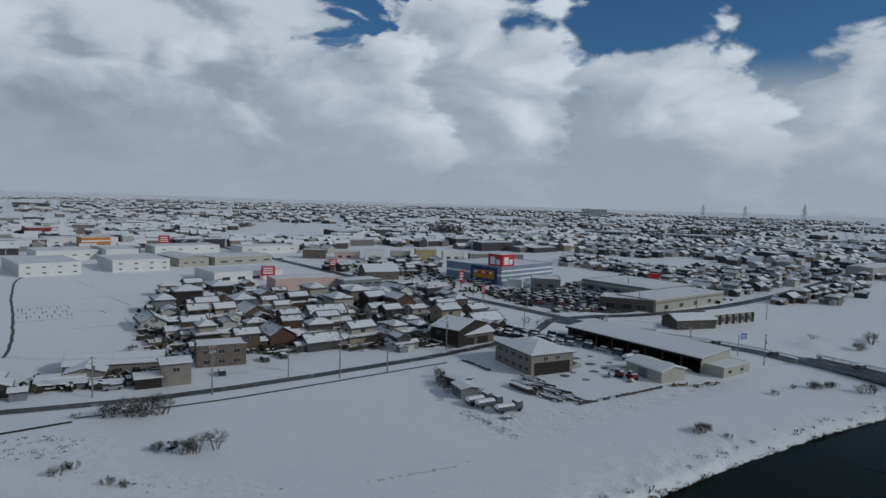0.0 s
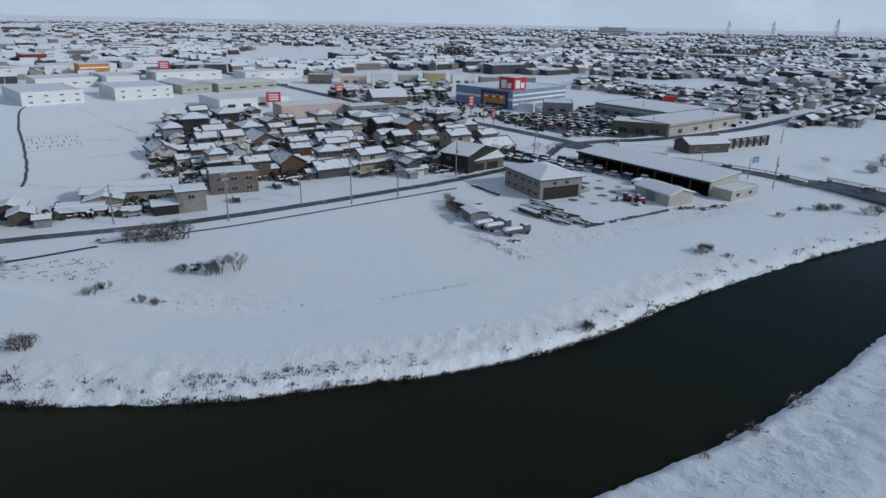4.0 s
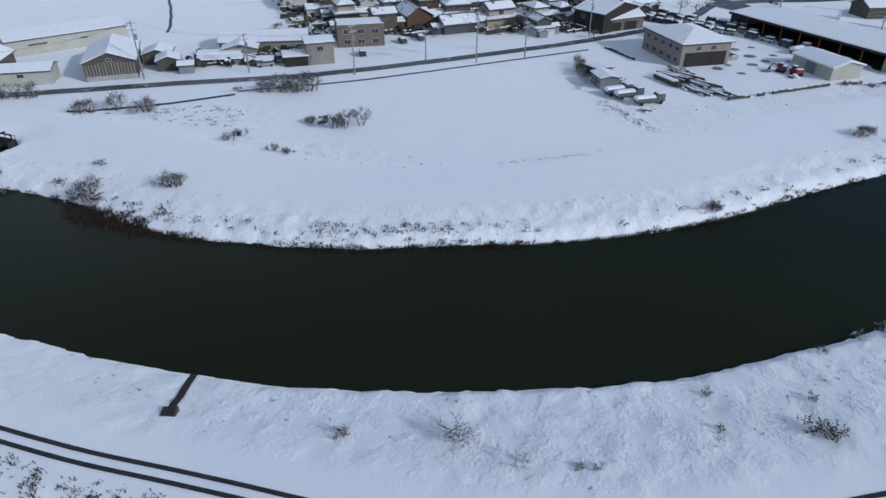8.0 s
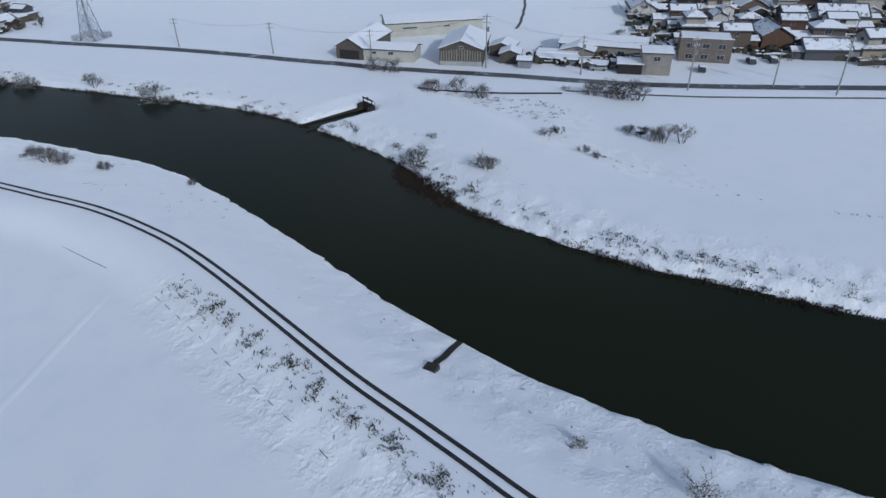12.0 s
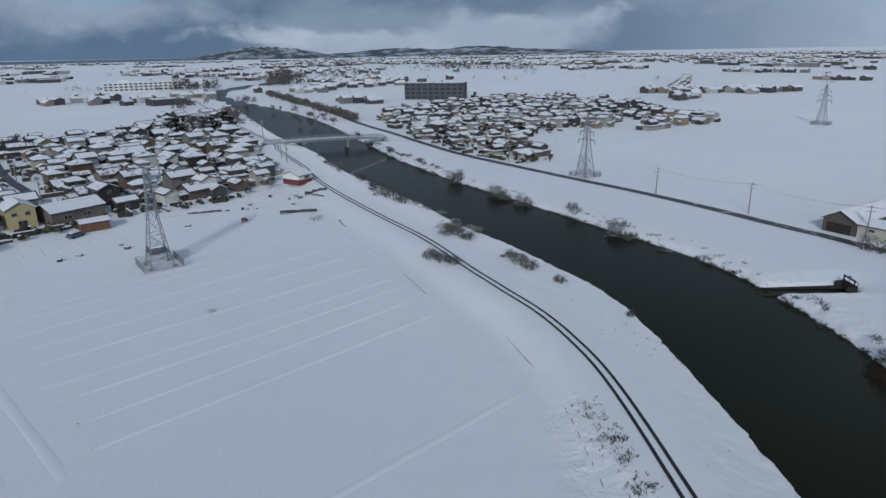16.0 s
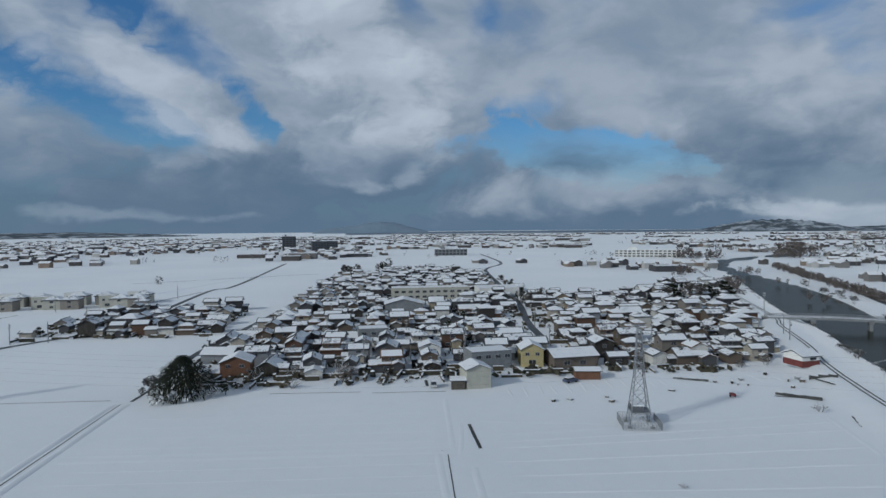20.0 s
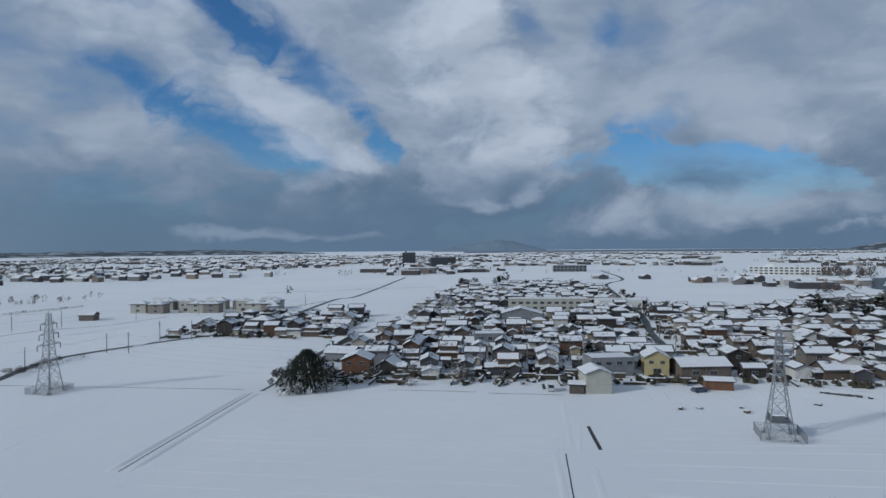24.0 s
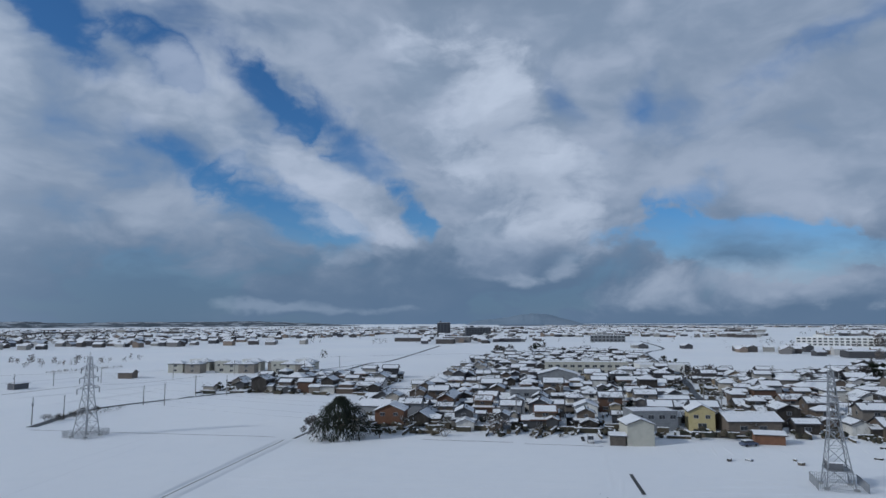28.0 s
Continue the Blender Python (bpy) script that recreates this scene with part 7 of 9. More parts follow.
def pole(h=9.0, gear=True):
    ob = thing("utility_pole", pose(0, 0, -100), "grey concrete utility pole with cross-arms and wires", "pole", "utility poles")
    part("shaft", Mesh().tube((0, 0, -0.5), (0, 0, h), 0.19, 0.12, 8), POLE, ob)
    for z in (h - 0.5, h - 1.5):
        part("cross_arm", Mesh().box(-0.95, 0.95, -0.06, 0.06, z, z + 0.12), STEEL, ob)
        pins = Mesh()
        for x in (-0.8, -0.3, 0.35, 0.8):
            pins.tube((x, 0, z + 0.12), (x, 0, z + 0.34), 0.06, 0.05, 5)
        tagged(part("insulator_row", pins, SIGNWHITE, ob), kind="stuff")
    if gear:
        part("transformer", Mesh().tube((0.42, 0, h - 2.9), (0.42, 0, h - 2.1), 0.26, 0.26, 8), GREYW, ob)
    return ob


P1, P2 = pole(9.0, True), pole(8.0, False)
POLES = [(-176, 92, 8.0, 1), (-148, 103.5, 8.3, 1), (-122.5, 115.5, 8.0, 1), (-95, 128.4, 13.0, 0), (-73.5, 137.6, 9.2, 0), (-48.8, 141.6, 11.6, 0), (-34.8, 155.5, 7.6, 1), (-22.4, 157.6, 12.3, 0), (-11, 165, 9.0, 1), (5, 190, 10.5, 0),
         (98, 182, 9.4, 0), (83, 199, 7.5, 1), (138, 257, 6.5, 1), (126, 298, 7, 1), (155, 329, 11.6, 0), (-328, -38, 8, 1), (-250, -21, 7.2, 0), (-262, -24, 7, 1), (-55.3, -227.1, 7.5, 1), (-60.4, -337.9, 7, 0), (-97.5, -346, 8, 1), (-77.3, -346.5, 6.5, 1), (-133.4, -349.8, 8, 1), (-165.7, -346.1, 8, 1), (-85, -246.8, 6.8, 1), (-111.7, -266.2, 7, 1), (-110, -262, 8, 1), (-46, -222, 8, 0), (-90, -240, 7.5, 1),
         (-150, -285, 8, 1), (-190, -312, 8, 0), (-235, -345, 8, 1), (-272, 48.5, 8, 1), (-238, 63, 7.5, 1), (40, 262, 9, 0), (20, 300, 9, 1), (-10, 330, 9, 0), (62, 262, 9, 1), (90, 272, 8, 1), (-58, 190, 8, 1), (-152, -128, 8, 1), (-172, -104, 8, 0), (-190, -140, 8, 1), (-205, -90, 8, 0), (-222, -60, 8, 1), (-240, -112, 8.5, 0), (-180, -170, 8, 1), (-214, -200, 8, 0), (-262, -150, 8.5, 1), (-280, -90, 8, 0), (-300, -60, 8, 1), (-250, -230, 8, 1), (-300, -190, 8.5, 0), (-330, -120, 8, 1), (-140, -160, 8, 1), (-120, -255, 8, 0), (-50, 225, 8, 1), (-90, 250, 8, 0), (-62, 262, 8, 1), (-20, 262, 8, 0), (5, 245, 8, 1), (-40, 285, 8.5, 1), (70, 300, 9, 0), (110, 260, 9, 1), (100, 320, 9, 0), (-5, 350, 9, 1), (-45, 362, 9, 0), (-290, 60, 8, 1), (-330, 80, 8, 0), (-270, 70, 8, 1), (-380, 120, 8, 1), (-350, 40, 8, 0), (-30, 210, 8, 0), (-8, 225, 8, 1), (-75, 215, 8, 0), (34, 228, 8, 1), (60, 214, 8, 0)]
rng = random.Random(7)
placed = []
for x, y, h, k in POLES:
    b = P2 if k else P1
    bz = gz(x, y)
    s = h / (8.0 if k else 9.0)
    placed.append(Vector((x, y, bz + h - 0.4)))
    copy_thing(b, pose(x, y, bz, 0, 0, 60 + rng.uniform(-25, 25)) @ Matrix.Diagonal((1, 1, s, 1)))
P1.matrix_basis, P2.matrix_basis = on(-600, 10, 20), on(-720, -5, 20)
for a, b in zip(placed[:9], placed[1:10]):
    for off in (-0.7, 0.7):
        ms = Mesh().pipe([a.lerp(b, i / 10) + Vector((off * 0.4, off * 0.8, -1.1 * 4 * (i / 10) * (1 - i / 10))) for i in range(11)], 0.014)
        solo("power_line", ms, WIRE, pose(0, 0, 0), "thin sagging black power line between poles", "wire", "power lines")

for off in (-3.6, 3.6):
    line = smooth_line(E_ROAD[1:], 4.0)
    d = np.gradient(line, axis=0)
    d /= np.linalg.norm(d, axis=1)[:, None]
    pts = [(float(q[0] - e[1] * off), float(q[1] + e[0] * off)) for q, e in zip(line, d)]
    ob = thing("guard_rail", pose(0, 0, 0), "grey steel guard rail along the bridge road", "guard rail", "guard rails")
    for zz in (0.55, 0.8):
        part("rail", Mesh().pipe([(x, y, gz(x, y) + zz) for x, y in pts], 0.07, 4), STEEL, ob)
    for x, y in pts[::1]:
        part("post", Mesh().box(x - 0.05, x + 0.05, y - 0.05, y + 0.05, gz(x, y) - 0.2, gz(x, y) + 0.85), STEEL, ob)
for (xa, ya, sa, ra), (xb, yb, sb, rb) in ((PYLONS[2], PYLONS[0]), (PYLONS[0], PYLONS[1]), (PYLONS[1], PYLONS[3]), (PYLONS[3], PYLONS[4])):
    for zz, ww in ((11.1, 3.5), (13.8, 2.9), (16.5, 2.5)):
        for sd in (-1, 1):
            d = Vector((yb - ya, xa - xb, 0)).normalized() * ww * sd
            a, b = Vector((xa, ya, zz)) + d, Vector((xb, yb, zz)) + d
            solo("transmission_line", Mesh().pipe([a.lerp(b, i / 16) - Vector((0, 0, 3.2 * 4 * (i / 16) * (1 - i / 16))) for i in range(17)], 0.007), WIRE, pose(0, 0, 0), "long sagging transmission wire between pylons", "wire", "transmission wires")

# direction sign by the bridge
ob = thing("road_sign", on(95.5, 193, 20), "blue direction sign on a grey post", "sign")
part("post", Mesh().tube((0, 0, -0.4), (0, 0, 6.8), 0.12, 0.1, 8), STEEL, ob)
part("arm", Mesh().tube((0, 0, 6.2), (1.2, 0, 6.2), 0.06, 0.06, 6), STEEL, ob)
part("panel", Mesh().box(0.9, 3.1, -0.05, 0.05, 5.2, 7.0), SIGNBLUE, ob)
for k in range(2):
    part("text_bar", Mesh().box(1.2, 2.8, -0.08, -0.051, 5.6 + k * 0.6, 5.85 + k * 0.6), SIGNWHITE, ob)


# ---- cars ----
def car(van=False):
    ob = thing("car", pose(0, 0, -100), "parked van with snow on its roof" if van else "parked car with snow on its roof", "car", "parked cars")
    L, W, H = (3.6, 1.5, 1.85) if van else (4.2, 1.65, 1.45)
    body = [(-L / 2, 0.35), (L / 2, 0.35), (L / 2, 0.8), (L / 2 - (0.25 if van else 0.9), 0.95), (-L / 2 + 0.1, 0.95), (-L / 2, 0.8)]
    ms = Mesh()
    ms.prism([(y, z) for y, z in body], -W / 2, W / 2)
    part("body", ms, PAINT, ob)
    x0, x1 = -L / 2 + (0.1 if van else 0.35), L / 2 - (0.45 if van else 1.2)
    part("cabin", Mesh().prism([(x0, 0.95), (x1 + 0.3, 0.95), (x1 - 0.25, H - 0.06), (x0 + 0.2, H - 0.06)], -W / 2 + 0.1, W / 2 - 0.1), GLASS, ob)
    part("roof_snow", Mesh().prism([(x0 + 0.15, H - 0.06), (x1 - 0.2, H - 0.06), (x1 - 0.35, H + 0.08), (x0 + 0.3, H + 0.08)], -W / 2 + 0.12, W / 2 - 0.12), SNOW, ob)
    wheels = Mesh()
    for sx in (-1, 1):
        for yy in (-L * 0.31, L * 0.31):
            wheels.tube((sx * (W / 2 - 0.2), yy, 0.31), (sx * (W / 2 + 0.01), yy, 0.31), 0.31, 0.31, 10)
    tagged(part("wheels", wheels, TYRE, ob), kind="stuff")
    return ob


C1, C2 = car(), car(True)
rng = random.Random(21)
spots = []
for i in range(9):
    for j in range(3):
        if rng.random() < 0.7:
            spots.append((30 + i * 4.6 + j * 2, 305 - i * 1.6 + j * 9, 40))
for i in range(7):
    for j in range(5):
        if (i * 5 + j * 3) % 7 != 3:
            spots.append((44 + i * 4.6 + j * 1.2, 286 + j * 8.4 - i * 2.0, 40 if j % 2 else 130))
for i in range(10):
    spots.append((52 + i * 2.7, 262 + i * 1.0 + (i % 2) * 6, 20))
for i in range(11):
    for j in range(3):
        if (i * 3 + j) % 5 != 2:
            spots.append((23 + i * 2.7 + j * 1.2, 214 - i * 1.6 + j * 5.2, 30 + 14 * (i % 3)))
for i in range(6):
    spots.append((50.5 + i * 3.4, 199.5 - i * 4.6, 40))
spots += [(-140, -94, 130), (-163.3, -65.5, 60), (-76, 144.5, 30), (-72, 143.5, 120), (-70.5, 148, 30), (95, 208, 125), (107, 194, 120), (113, 183, 120), (75, 224, 125), (-45, 172, 30), (-41, 176, 30),
          (-52, 158, 20), (-310, 8, 99), (118, 170, 117), (-30, 318, 40), (-20, 305, 40), (-14, 300, 130), (4, 318, 30), (-60, 345, 40), (-52, 350, 40)]
for k, (x, y, r) in enumerate(spots):
    z = 3.15 if (x, y) == (-310, 8) else (2.5 if (x, y) == (118, 170) else gz(x, y) + 0.02)
    copy_thing(C2 if k % 4 == 0 else C1, pose(x, y, z, 0, 0, r + rng.uniform(-4, 4)))
C1.matrix_basis, C2.matrix_basis = on(26, 316, 40), on(31, 322, 40)


# ---- plants ----
def twig_bush(seed, h, spread, stems, snowy=0.5, label="bare winter bush with snow on its twigs", leafy=0):
    """Bare stems that fork three times, with snow on the upper twigs."""
    rng = random.Random(seed)
    ob = thing("bush", pose(0, 0, -100), label, "bush")
    br, sn, lf = Mesh(), Mesh(), Mesh()
    def grow(p, d, length, r, depth):
        q = p + d * length
        br.tube(p, q, r, r * 0.65, 3)
        if depth >= 2 and rng.random() < snowy:
            m = p.lerp(q, rng.uniform(0.5, 1.0))
            sn.blob((m.x, m.y, m.z + r), rng.uniform(0.03, 0.08) * h / 3 + 0.015, rng, 0, 0.55)
        if leafy and depth >= 2:
            for _ in range(leafy):
                m = p.lerp(q, rng.random())
                a = Vector((rng.gauss(0, 1), rng.gauss(0, 1), rng.gauss(0, 0.6))).normalized() * rng.uniform(0.10, 0.24)
                b = a.orthogonal().normalized() * rng.uniform(0.03, 0.07)
                lf.add([tuple(m), tuple(m + a * 0.5 + b), tuple(m + a), tuple(m + a * 0.5 - b)], [(0, 1, 2, 3)])
        if depth < 4:
            for _ in range(rng.choice((2, 3, 3))):
                e = (d + Vector((rng.gauss(0, 0.7), rng.gauss(0, 0.7), rng.gauss(-0.05, 0.3)))).normalized()
                grow(q, e, length * rng.uniform(0.55, 0.8), r * 0.6, depth + 1)
    for _ in range(stems):
        a = rng.uniform(0, 2 * math.pi)
        lean = rng.uniform(0.2, spread)
        d = Vector((math.cos(a) * lean, math.sin(a) * lean, 1)).normalized()
        grow(Vector((math.cos(a) * 0.15 * stems / 4, math.sin(a) * 0.15 * stems / 4, -0.15)), d, h * rng.uniform(0.28, 0.38), 0.02 * h, 1)
    tagged(part("twig_mass", br, BARK, ob), kind="stuff")
    if sn.v:
        tagged(part("twig_snow", sn, SNOW, ob), kind="stuff")
    if lf.v:
        tagged(part("foliage", lf, TWIGLEAF, ob), kind="stuff")
    return ob


BUSH = [twig_bush(1, 3.0, 0.9, 9), twig_bush(2, 2.4, 1.2, 10), twig_bush(3, 4.0, 0.9, 7, 0.3, "small bare riverside tree with thin branches"), twig_bush(4, 1.8, 1.3, 8, 0.5, "low dry shrub in the snow", 2),
        twig_bush(5, 3.4, 1.1, 9, 0.3, "leafy brown riverside shrub dusted with snow", 4)]
HB = [3.0, 2.4, 4.0, 1.8, 3.4]
rng = random.Random(31)


def bush(k, x, y, h):
    s = h / HB[k]
    return copy_thing(BUSH[k], pose(x, y, gz(x, y) - 0.05, 0, 0, rng.uniform(0, 360)) @ Matrix.Scale(s, 4))


for k, x, y, h in ((4, -213, 38, 4.6), (4, -189, 46.5, 4.4), (4, -185, 48, 3.6), (4, -176, 51.5, 4.2), (0, -161, 61, 3.2), (4, -141, 65, 4.2), (1, -128, 71, 1.8), (4, -144, 23.5, 3.8), (4, -139.5, 22.5, 2.8), (0, -148, 31.5, 2.4), (1, -119, 33.5, 2.6), (1, -116, 35, 2.2), (1, -124, 35.5, 2.4),
                   (0, -58, 78.5, 3.6), (2, -57, 79.2, 3.2), (4, -73.5, 83.5, 1.7), (4, -70.5, 74.5, 3.6), (2, -68.5, 73.5, 2.8), (2, -116, 109, 3.6), (2, -113, 110.4, 3.5), (2, -110, 112, 3.4),
                   (2, -94, 105.5, 3.8), (2, -92, 106, 3.4), (2, -88.6, 109.4, 3.8), (0, -82, 109.5, 3.0), (1, -84, 108, 2.2), (2, -63, 126, 3.6), (4, -60, 126.4, 3.8), (4, -57.5, 127, 4.0), (2, -55, 128, 4.6), (2, -65, 125, 3.0),
                   (3, -16.3, 36.5, 1.3), (0, -6.3, 39.3, 2.9), (2, -6.0, 38.6, 2.6), (4, 25.6, 45.7, 2.0), (4, 27.0, 44.9, 1.9), (3, 26.4, 45.2, 1.6), (1, -0.3, 36.4, 1.6), (3, 17.2, 44.2, 0.9), (3, 26.9, 50.6, 1.0), (3, 17.2, 50.0, 1.1), (3, 4.6, 36.8, 0.8), (3, 6.3, 37.1, 0.9), (4, 30.4, 59.4, 1.1), (4, 45.5, 69.4, 1.2), (4, 55, 123.5, 2.6), (1, 53.6, 122.8, 2.2), (3, 59.5, 121.5, 1.4),
                   (4, 24, 90.4, 2.0), (1, 22.2, 89.2, 1.6), (4, 38.5, 64.2, 1.8), (1, 47.5, 70.4, 2.0), (1, 35.6, 62.6, 1.4), (1, 2.2, 166, 2.0), (1, 4.6, 148, 2.0), (1, 3.0, 142, 1.2),
                   (0, 142, 205, 4.0), (2, 152, 214, 4.4), (0, 135, 220, 3), (2, 40, 232, 4), (2, 36, 236, 4.2), (2, 44, 238, 3.6), (3, -57.6, 101.4, 2.2), (3, -58.4, 98.8, 2.4), (3, -49, 95.4, 1.8), (3, -46, 94.6, 1.6), (4, -86, 75.6, 1.6), (3, -70, 125, 1.6), (3, -80.5, 72, 1.4), (4, -77, 77.5, 1.5),
                   (2, -166, -8, 3.0), (2, -132, -118, 7.0), (0, -148, -92, 1.8), (3, -135, -108, 1.6), (3, -140, -103, 1.4), (3, -150, -98, 1.5), (2, -120, -125, 4.0), (0, -169, -85, 2.4), (0, -108, -24, 1.2), (3, 30, 150, 1.4), (3, 84, 150, 1.8), (3, 92, 156, 1.6), (3, 97, 157, 2.0), (0, 104, 158, 2.2), (0, 108, 154, 3.0), (1, 118, 150, 3.2), (2, 122, 152, 3.6)):
    bush(k, x, y, h)
for i, o in enumerate(BUSH):
    o.matrix_basis = on(-152 - 7 * i, 30.5 - 2.6 * i, 50 * i, 0.7)

for i, (x, y, h) in enumerate(((-230, 3, 2.0), (-222, 4.6, 1.8), (-216, 6, 2.2), (-208, 9.6, 2.4), (-203, 10, 2.0), (-198, 8.6, 2.4), (-194, 9.4, 2.6), (-190, 11, 2.4), (-186.5, 12.2, 2.6), (-183, 14.6, 2.4), (-188, 9.0, 2.0), (-175, 21.6, 2.2), (-151, 23.0, 2.6), (-148.5, 24.2, 3.0), (-145, 24.6, 2.8), (-141.5, 25.2, 2.6), (-138.5, 26.0, 2.2), (-124.3, 32, 1.8), (-122, 36.4, 1.9), (-118, 35, 1.6))):
    bush(4 if i % 3 else 1, x, y, h)


def river_tree(seed, h, w):
    """A leafless riverside tree: leaning stems that fork into fine, uneven twigs with snow along them."""
    rng = random.Random(seed)
    ob = thing("riverside_tree", pose(0, 0, -100), "leafless grey-brown riverside tree with snow in its twigs", "tree", "riverside trees")
    tw, sn, tips = Mesh(), Mesh(), []
    def grow(p, d, length, r, depth):
        q = p + d * length
        tw.tube(p, q, r, r * 0.7, 3)
        if depth == 4:
            tips.append((q, d))
        if rng.random() < 0.22:
            a, b = p.lerp(q, 0.2), p.lerp(q, rng.uniform(0.6, 1.0))
            up = Vector((0, 0, r * 1.2))
            sn.tube(a + up, b + up, r * 0.9 + 0.012, r * 0.7 + 0.008, 3)
        if depth < 5:
            for _ in range(rng.choice((3, 3, 4)) if depth < 4 else 3):
                e = (d + Vector((rng.gauss(0, 0.6), rng.gauss(0, 0.6), rng.gauss(0.02, 0.4)))).normalized()
                grow(p.lerp(q, rng.uniform(0.4, 1.0)), e, length * rng.uniform(0.5, 0.8), max(r * 0.55, 0.011), depth + 1)
    for k in range(5):
        a = k * 1.26 + rng.uniform(-0.4, 0.4)
        lean = rng.uniform(0.15, 0.5) * w / h
        d = Vector((math.cos(a) * lean, math.sin(a) * lean, 1)).normalized()
        base = Vector((0.12 * w * math.cos(a), 0.12 * w * math.sin(a), -0.2))
        hh = h * rng.uniform(0.30, 0.42)
        part("stem", Mesh().tube(base, base + d * hh, 0.075, 0.05, 5), BARK, ob)
        grow(base + d * hh * 0.55, d, hh * 0.7, 0.045, 1)
    for _ in range(520):
        q, d = rng.choice(tips)
        p = q + Vector((rng.gauss(0, 0.22), rng.gauss(0, 0.22), rng.gauss(-0.05, 0.2)))
        e = (d * 0.6 + Vector((rng.gauss(0, 0.7), rng.gauss(0, 0.7), rng.gauss(0.1, 0.5)))).normalized() * rng.uniform(0.2, 0.5)
        tw.tube(p, p + e, 0.016, 0.009, 3)
    tagged(part("twig_mass", tw, TWIGLEAF, ob), kind="stuff")
    tagged(part("twig_snow", sn, SNOW, ob), kind="stuff")
    return ob


RT = [river_tree(1, 4.4, 3.6), river_tree(2, 3.4, 3.6), river_tree(3, 2.2, 3.2)]
for k, x, y, sc in ((0, -214, 37.5, 1.05), (0, -190, 46.2, 0.95), (1, -186, 47.6, 1.1), (0, -177, 50.6, 0.9), (1, -162.5, 61, 0.75), (0, -142.5, 65.2, 0.95), (1, -138.5, 66.6, 0.8), (2, -129, 70, 0.8), (2, -220, 6, 1.1), (1, -206, 9, 0.9), (1, -199, 9.6, 1.1), (1, -193, 12.2, 1.2), (1, -187, 14, 1.2), (2, -181, 16.5, 1.3), (1, -145, 25.2, 1.15), (1, -141, 25.4, 1.0),
                    (2, -137.5, 27, 1.0), (2, -148, 32.2, 0.9), (2, -121, 34.4, 1.0), (2, -117.5, 35.6, 1.1), (2, -124.5, 33.6, 1.0), (2, -109, 39, 0.8), (2, -93.5, 46, 0.55), (2, -124, 16.5, 1.1), (2, -121, 18.4, 1.1), (2, -118.5, 20.2, 0.9), (2, -307, 13.5, 1.2), (2, -279, 20.8, 1.1), (1, -431, -11, 1.3), (1, -405, -4, 1.2), (1, -454, -20, 1.4),
                    (0, -42.3, 108.7, 0.75), (0, -40.3, 109.2, 0.8), (0, -37.6, 111.2, 0.85), (2, -47.6, 109.9, 0.8), (1, -41.4, 109.4, 0.8), (0, -69.8, 74.8, 0.85), (1, -57.6, 78.6, 0.95), (1, -64, 125.8, 1.1), (0, -60.5, 126.6, 1.0), (0, -57, 127.6, 1.05), (0, -54, 128.6, 1.0), (0, -115, 109.6, 0.85), (0, -111, 111.4, 0.9), (1, -93.4, 105.6, 1.1), (0, -88.8, 109.2, 0.85), (1, -82.2, 109.4, 1.1),
                    (1, 55, 123.4, 0.85), (2, 24, 90.2, 0.7), (1, 2.8, 160.2, 0.9), (2, 3.2, 156, 1.2), (1, 3.4, 152.0, 0.9), (1, 110, 153.5, 1.0), (1, 117, 150, 1.1), (1, 123, 151.5, 1.2), (2, 98, 156.6, 1.0), (2, 102, 157.6, 0.9), (0, -50, -222, 0.7), (2, -54, -226.5, 1.1), (2, -59, -232, 1.0), (1, -63, -236, 0.9), (2, -68, -241, 0.9), (0, 152, 214, 1.0), (1, 142, 205.5, 1.0)):
    copy_thing(RT[k], pose(x, y, gz(x, y) - 0.05, 0, 0, (x * 37 + y * 11) % 360) @ Matrix.Scale(sc * (1.5 if x < -125 and y > 36 else 1.22), 4))
for i, (x, y, sc) in enumerate(((-136, -122, 1.5), (-143, -112, 1.0), (-127, -133, 1.1), (-152, -103, 1.0), (-120, -140, 1.2), (-160, -90, 0.9), (-181, -72, 1.0), (-205, -30, 1.0), (-212, -24, 0.9), (-150, -118, 1.2), (-171, -104, 1.1), (-186, -90, 1.0), (-199, -62, 1.1), (-224, -52, 1.1),
                                (-38, 180, 0.9), (-62, 186, 1.0), (-20, 186, 0.9), (-84, 178, 1.0), (6, 188, 0.8), (22, 196, 1.0), (26, 192, 1.1), (60, 232, 1.2), (64, 238, 1.1), (-86, 200, 1.1))):
    copy_thing(RT[i % 2], pose(x, y, gz(x, y) - 0.05, 0, 0, (i * 77) % 360) @ Matrix.Scale(sc, 4))
for i, o in enumerate(RT):
    o.matrix_basis = on(-236 - 9 * i, -1.5 - 2.4 * i, 40 * i)

# shrubs down the river beyond the drain, both banks
for i in range(46):
    t = rng.random()
    x = -225 - 260 * t
    j = int(np.argmin(abs(NS[:, 0] - x)))
    k2 = int(np.argmin(abs(SS[:, 0] - x)))
    if i % 2:
        bush(rng.choice((4, 4, 2)), float(NS[j][0]) + rng.uniform(-1, 1), float(NS[j][1]) + rng.uniform(1.0, 4), rng.uniform(1.6, 4.0))
    else:
        bush(rng.choice((4, 4, 0)), float(SS[k2][0]) + rng.uniform(-1, 1), float(SS[k2][1]) - rng.uniform(1.0, 4), rng.uniform(1.4, 3.2))


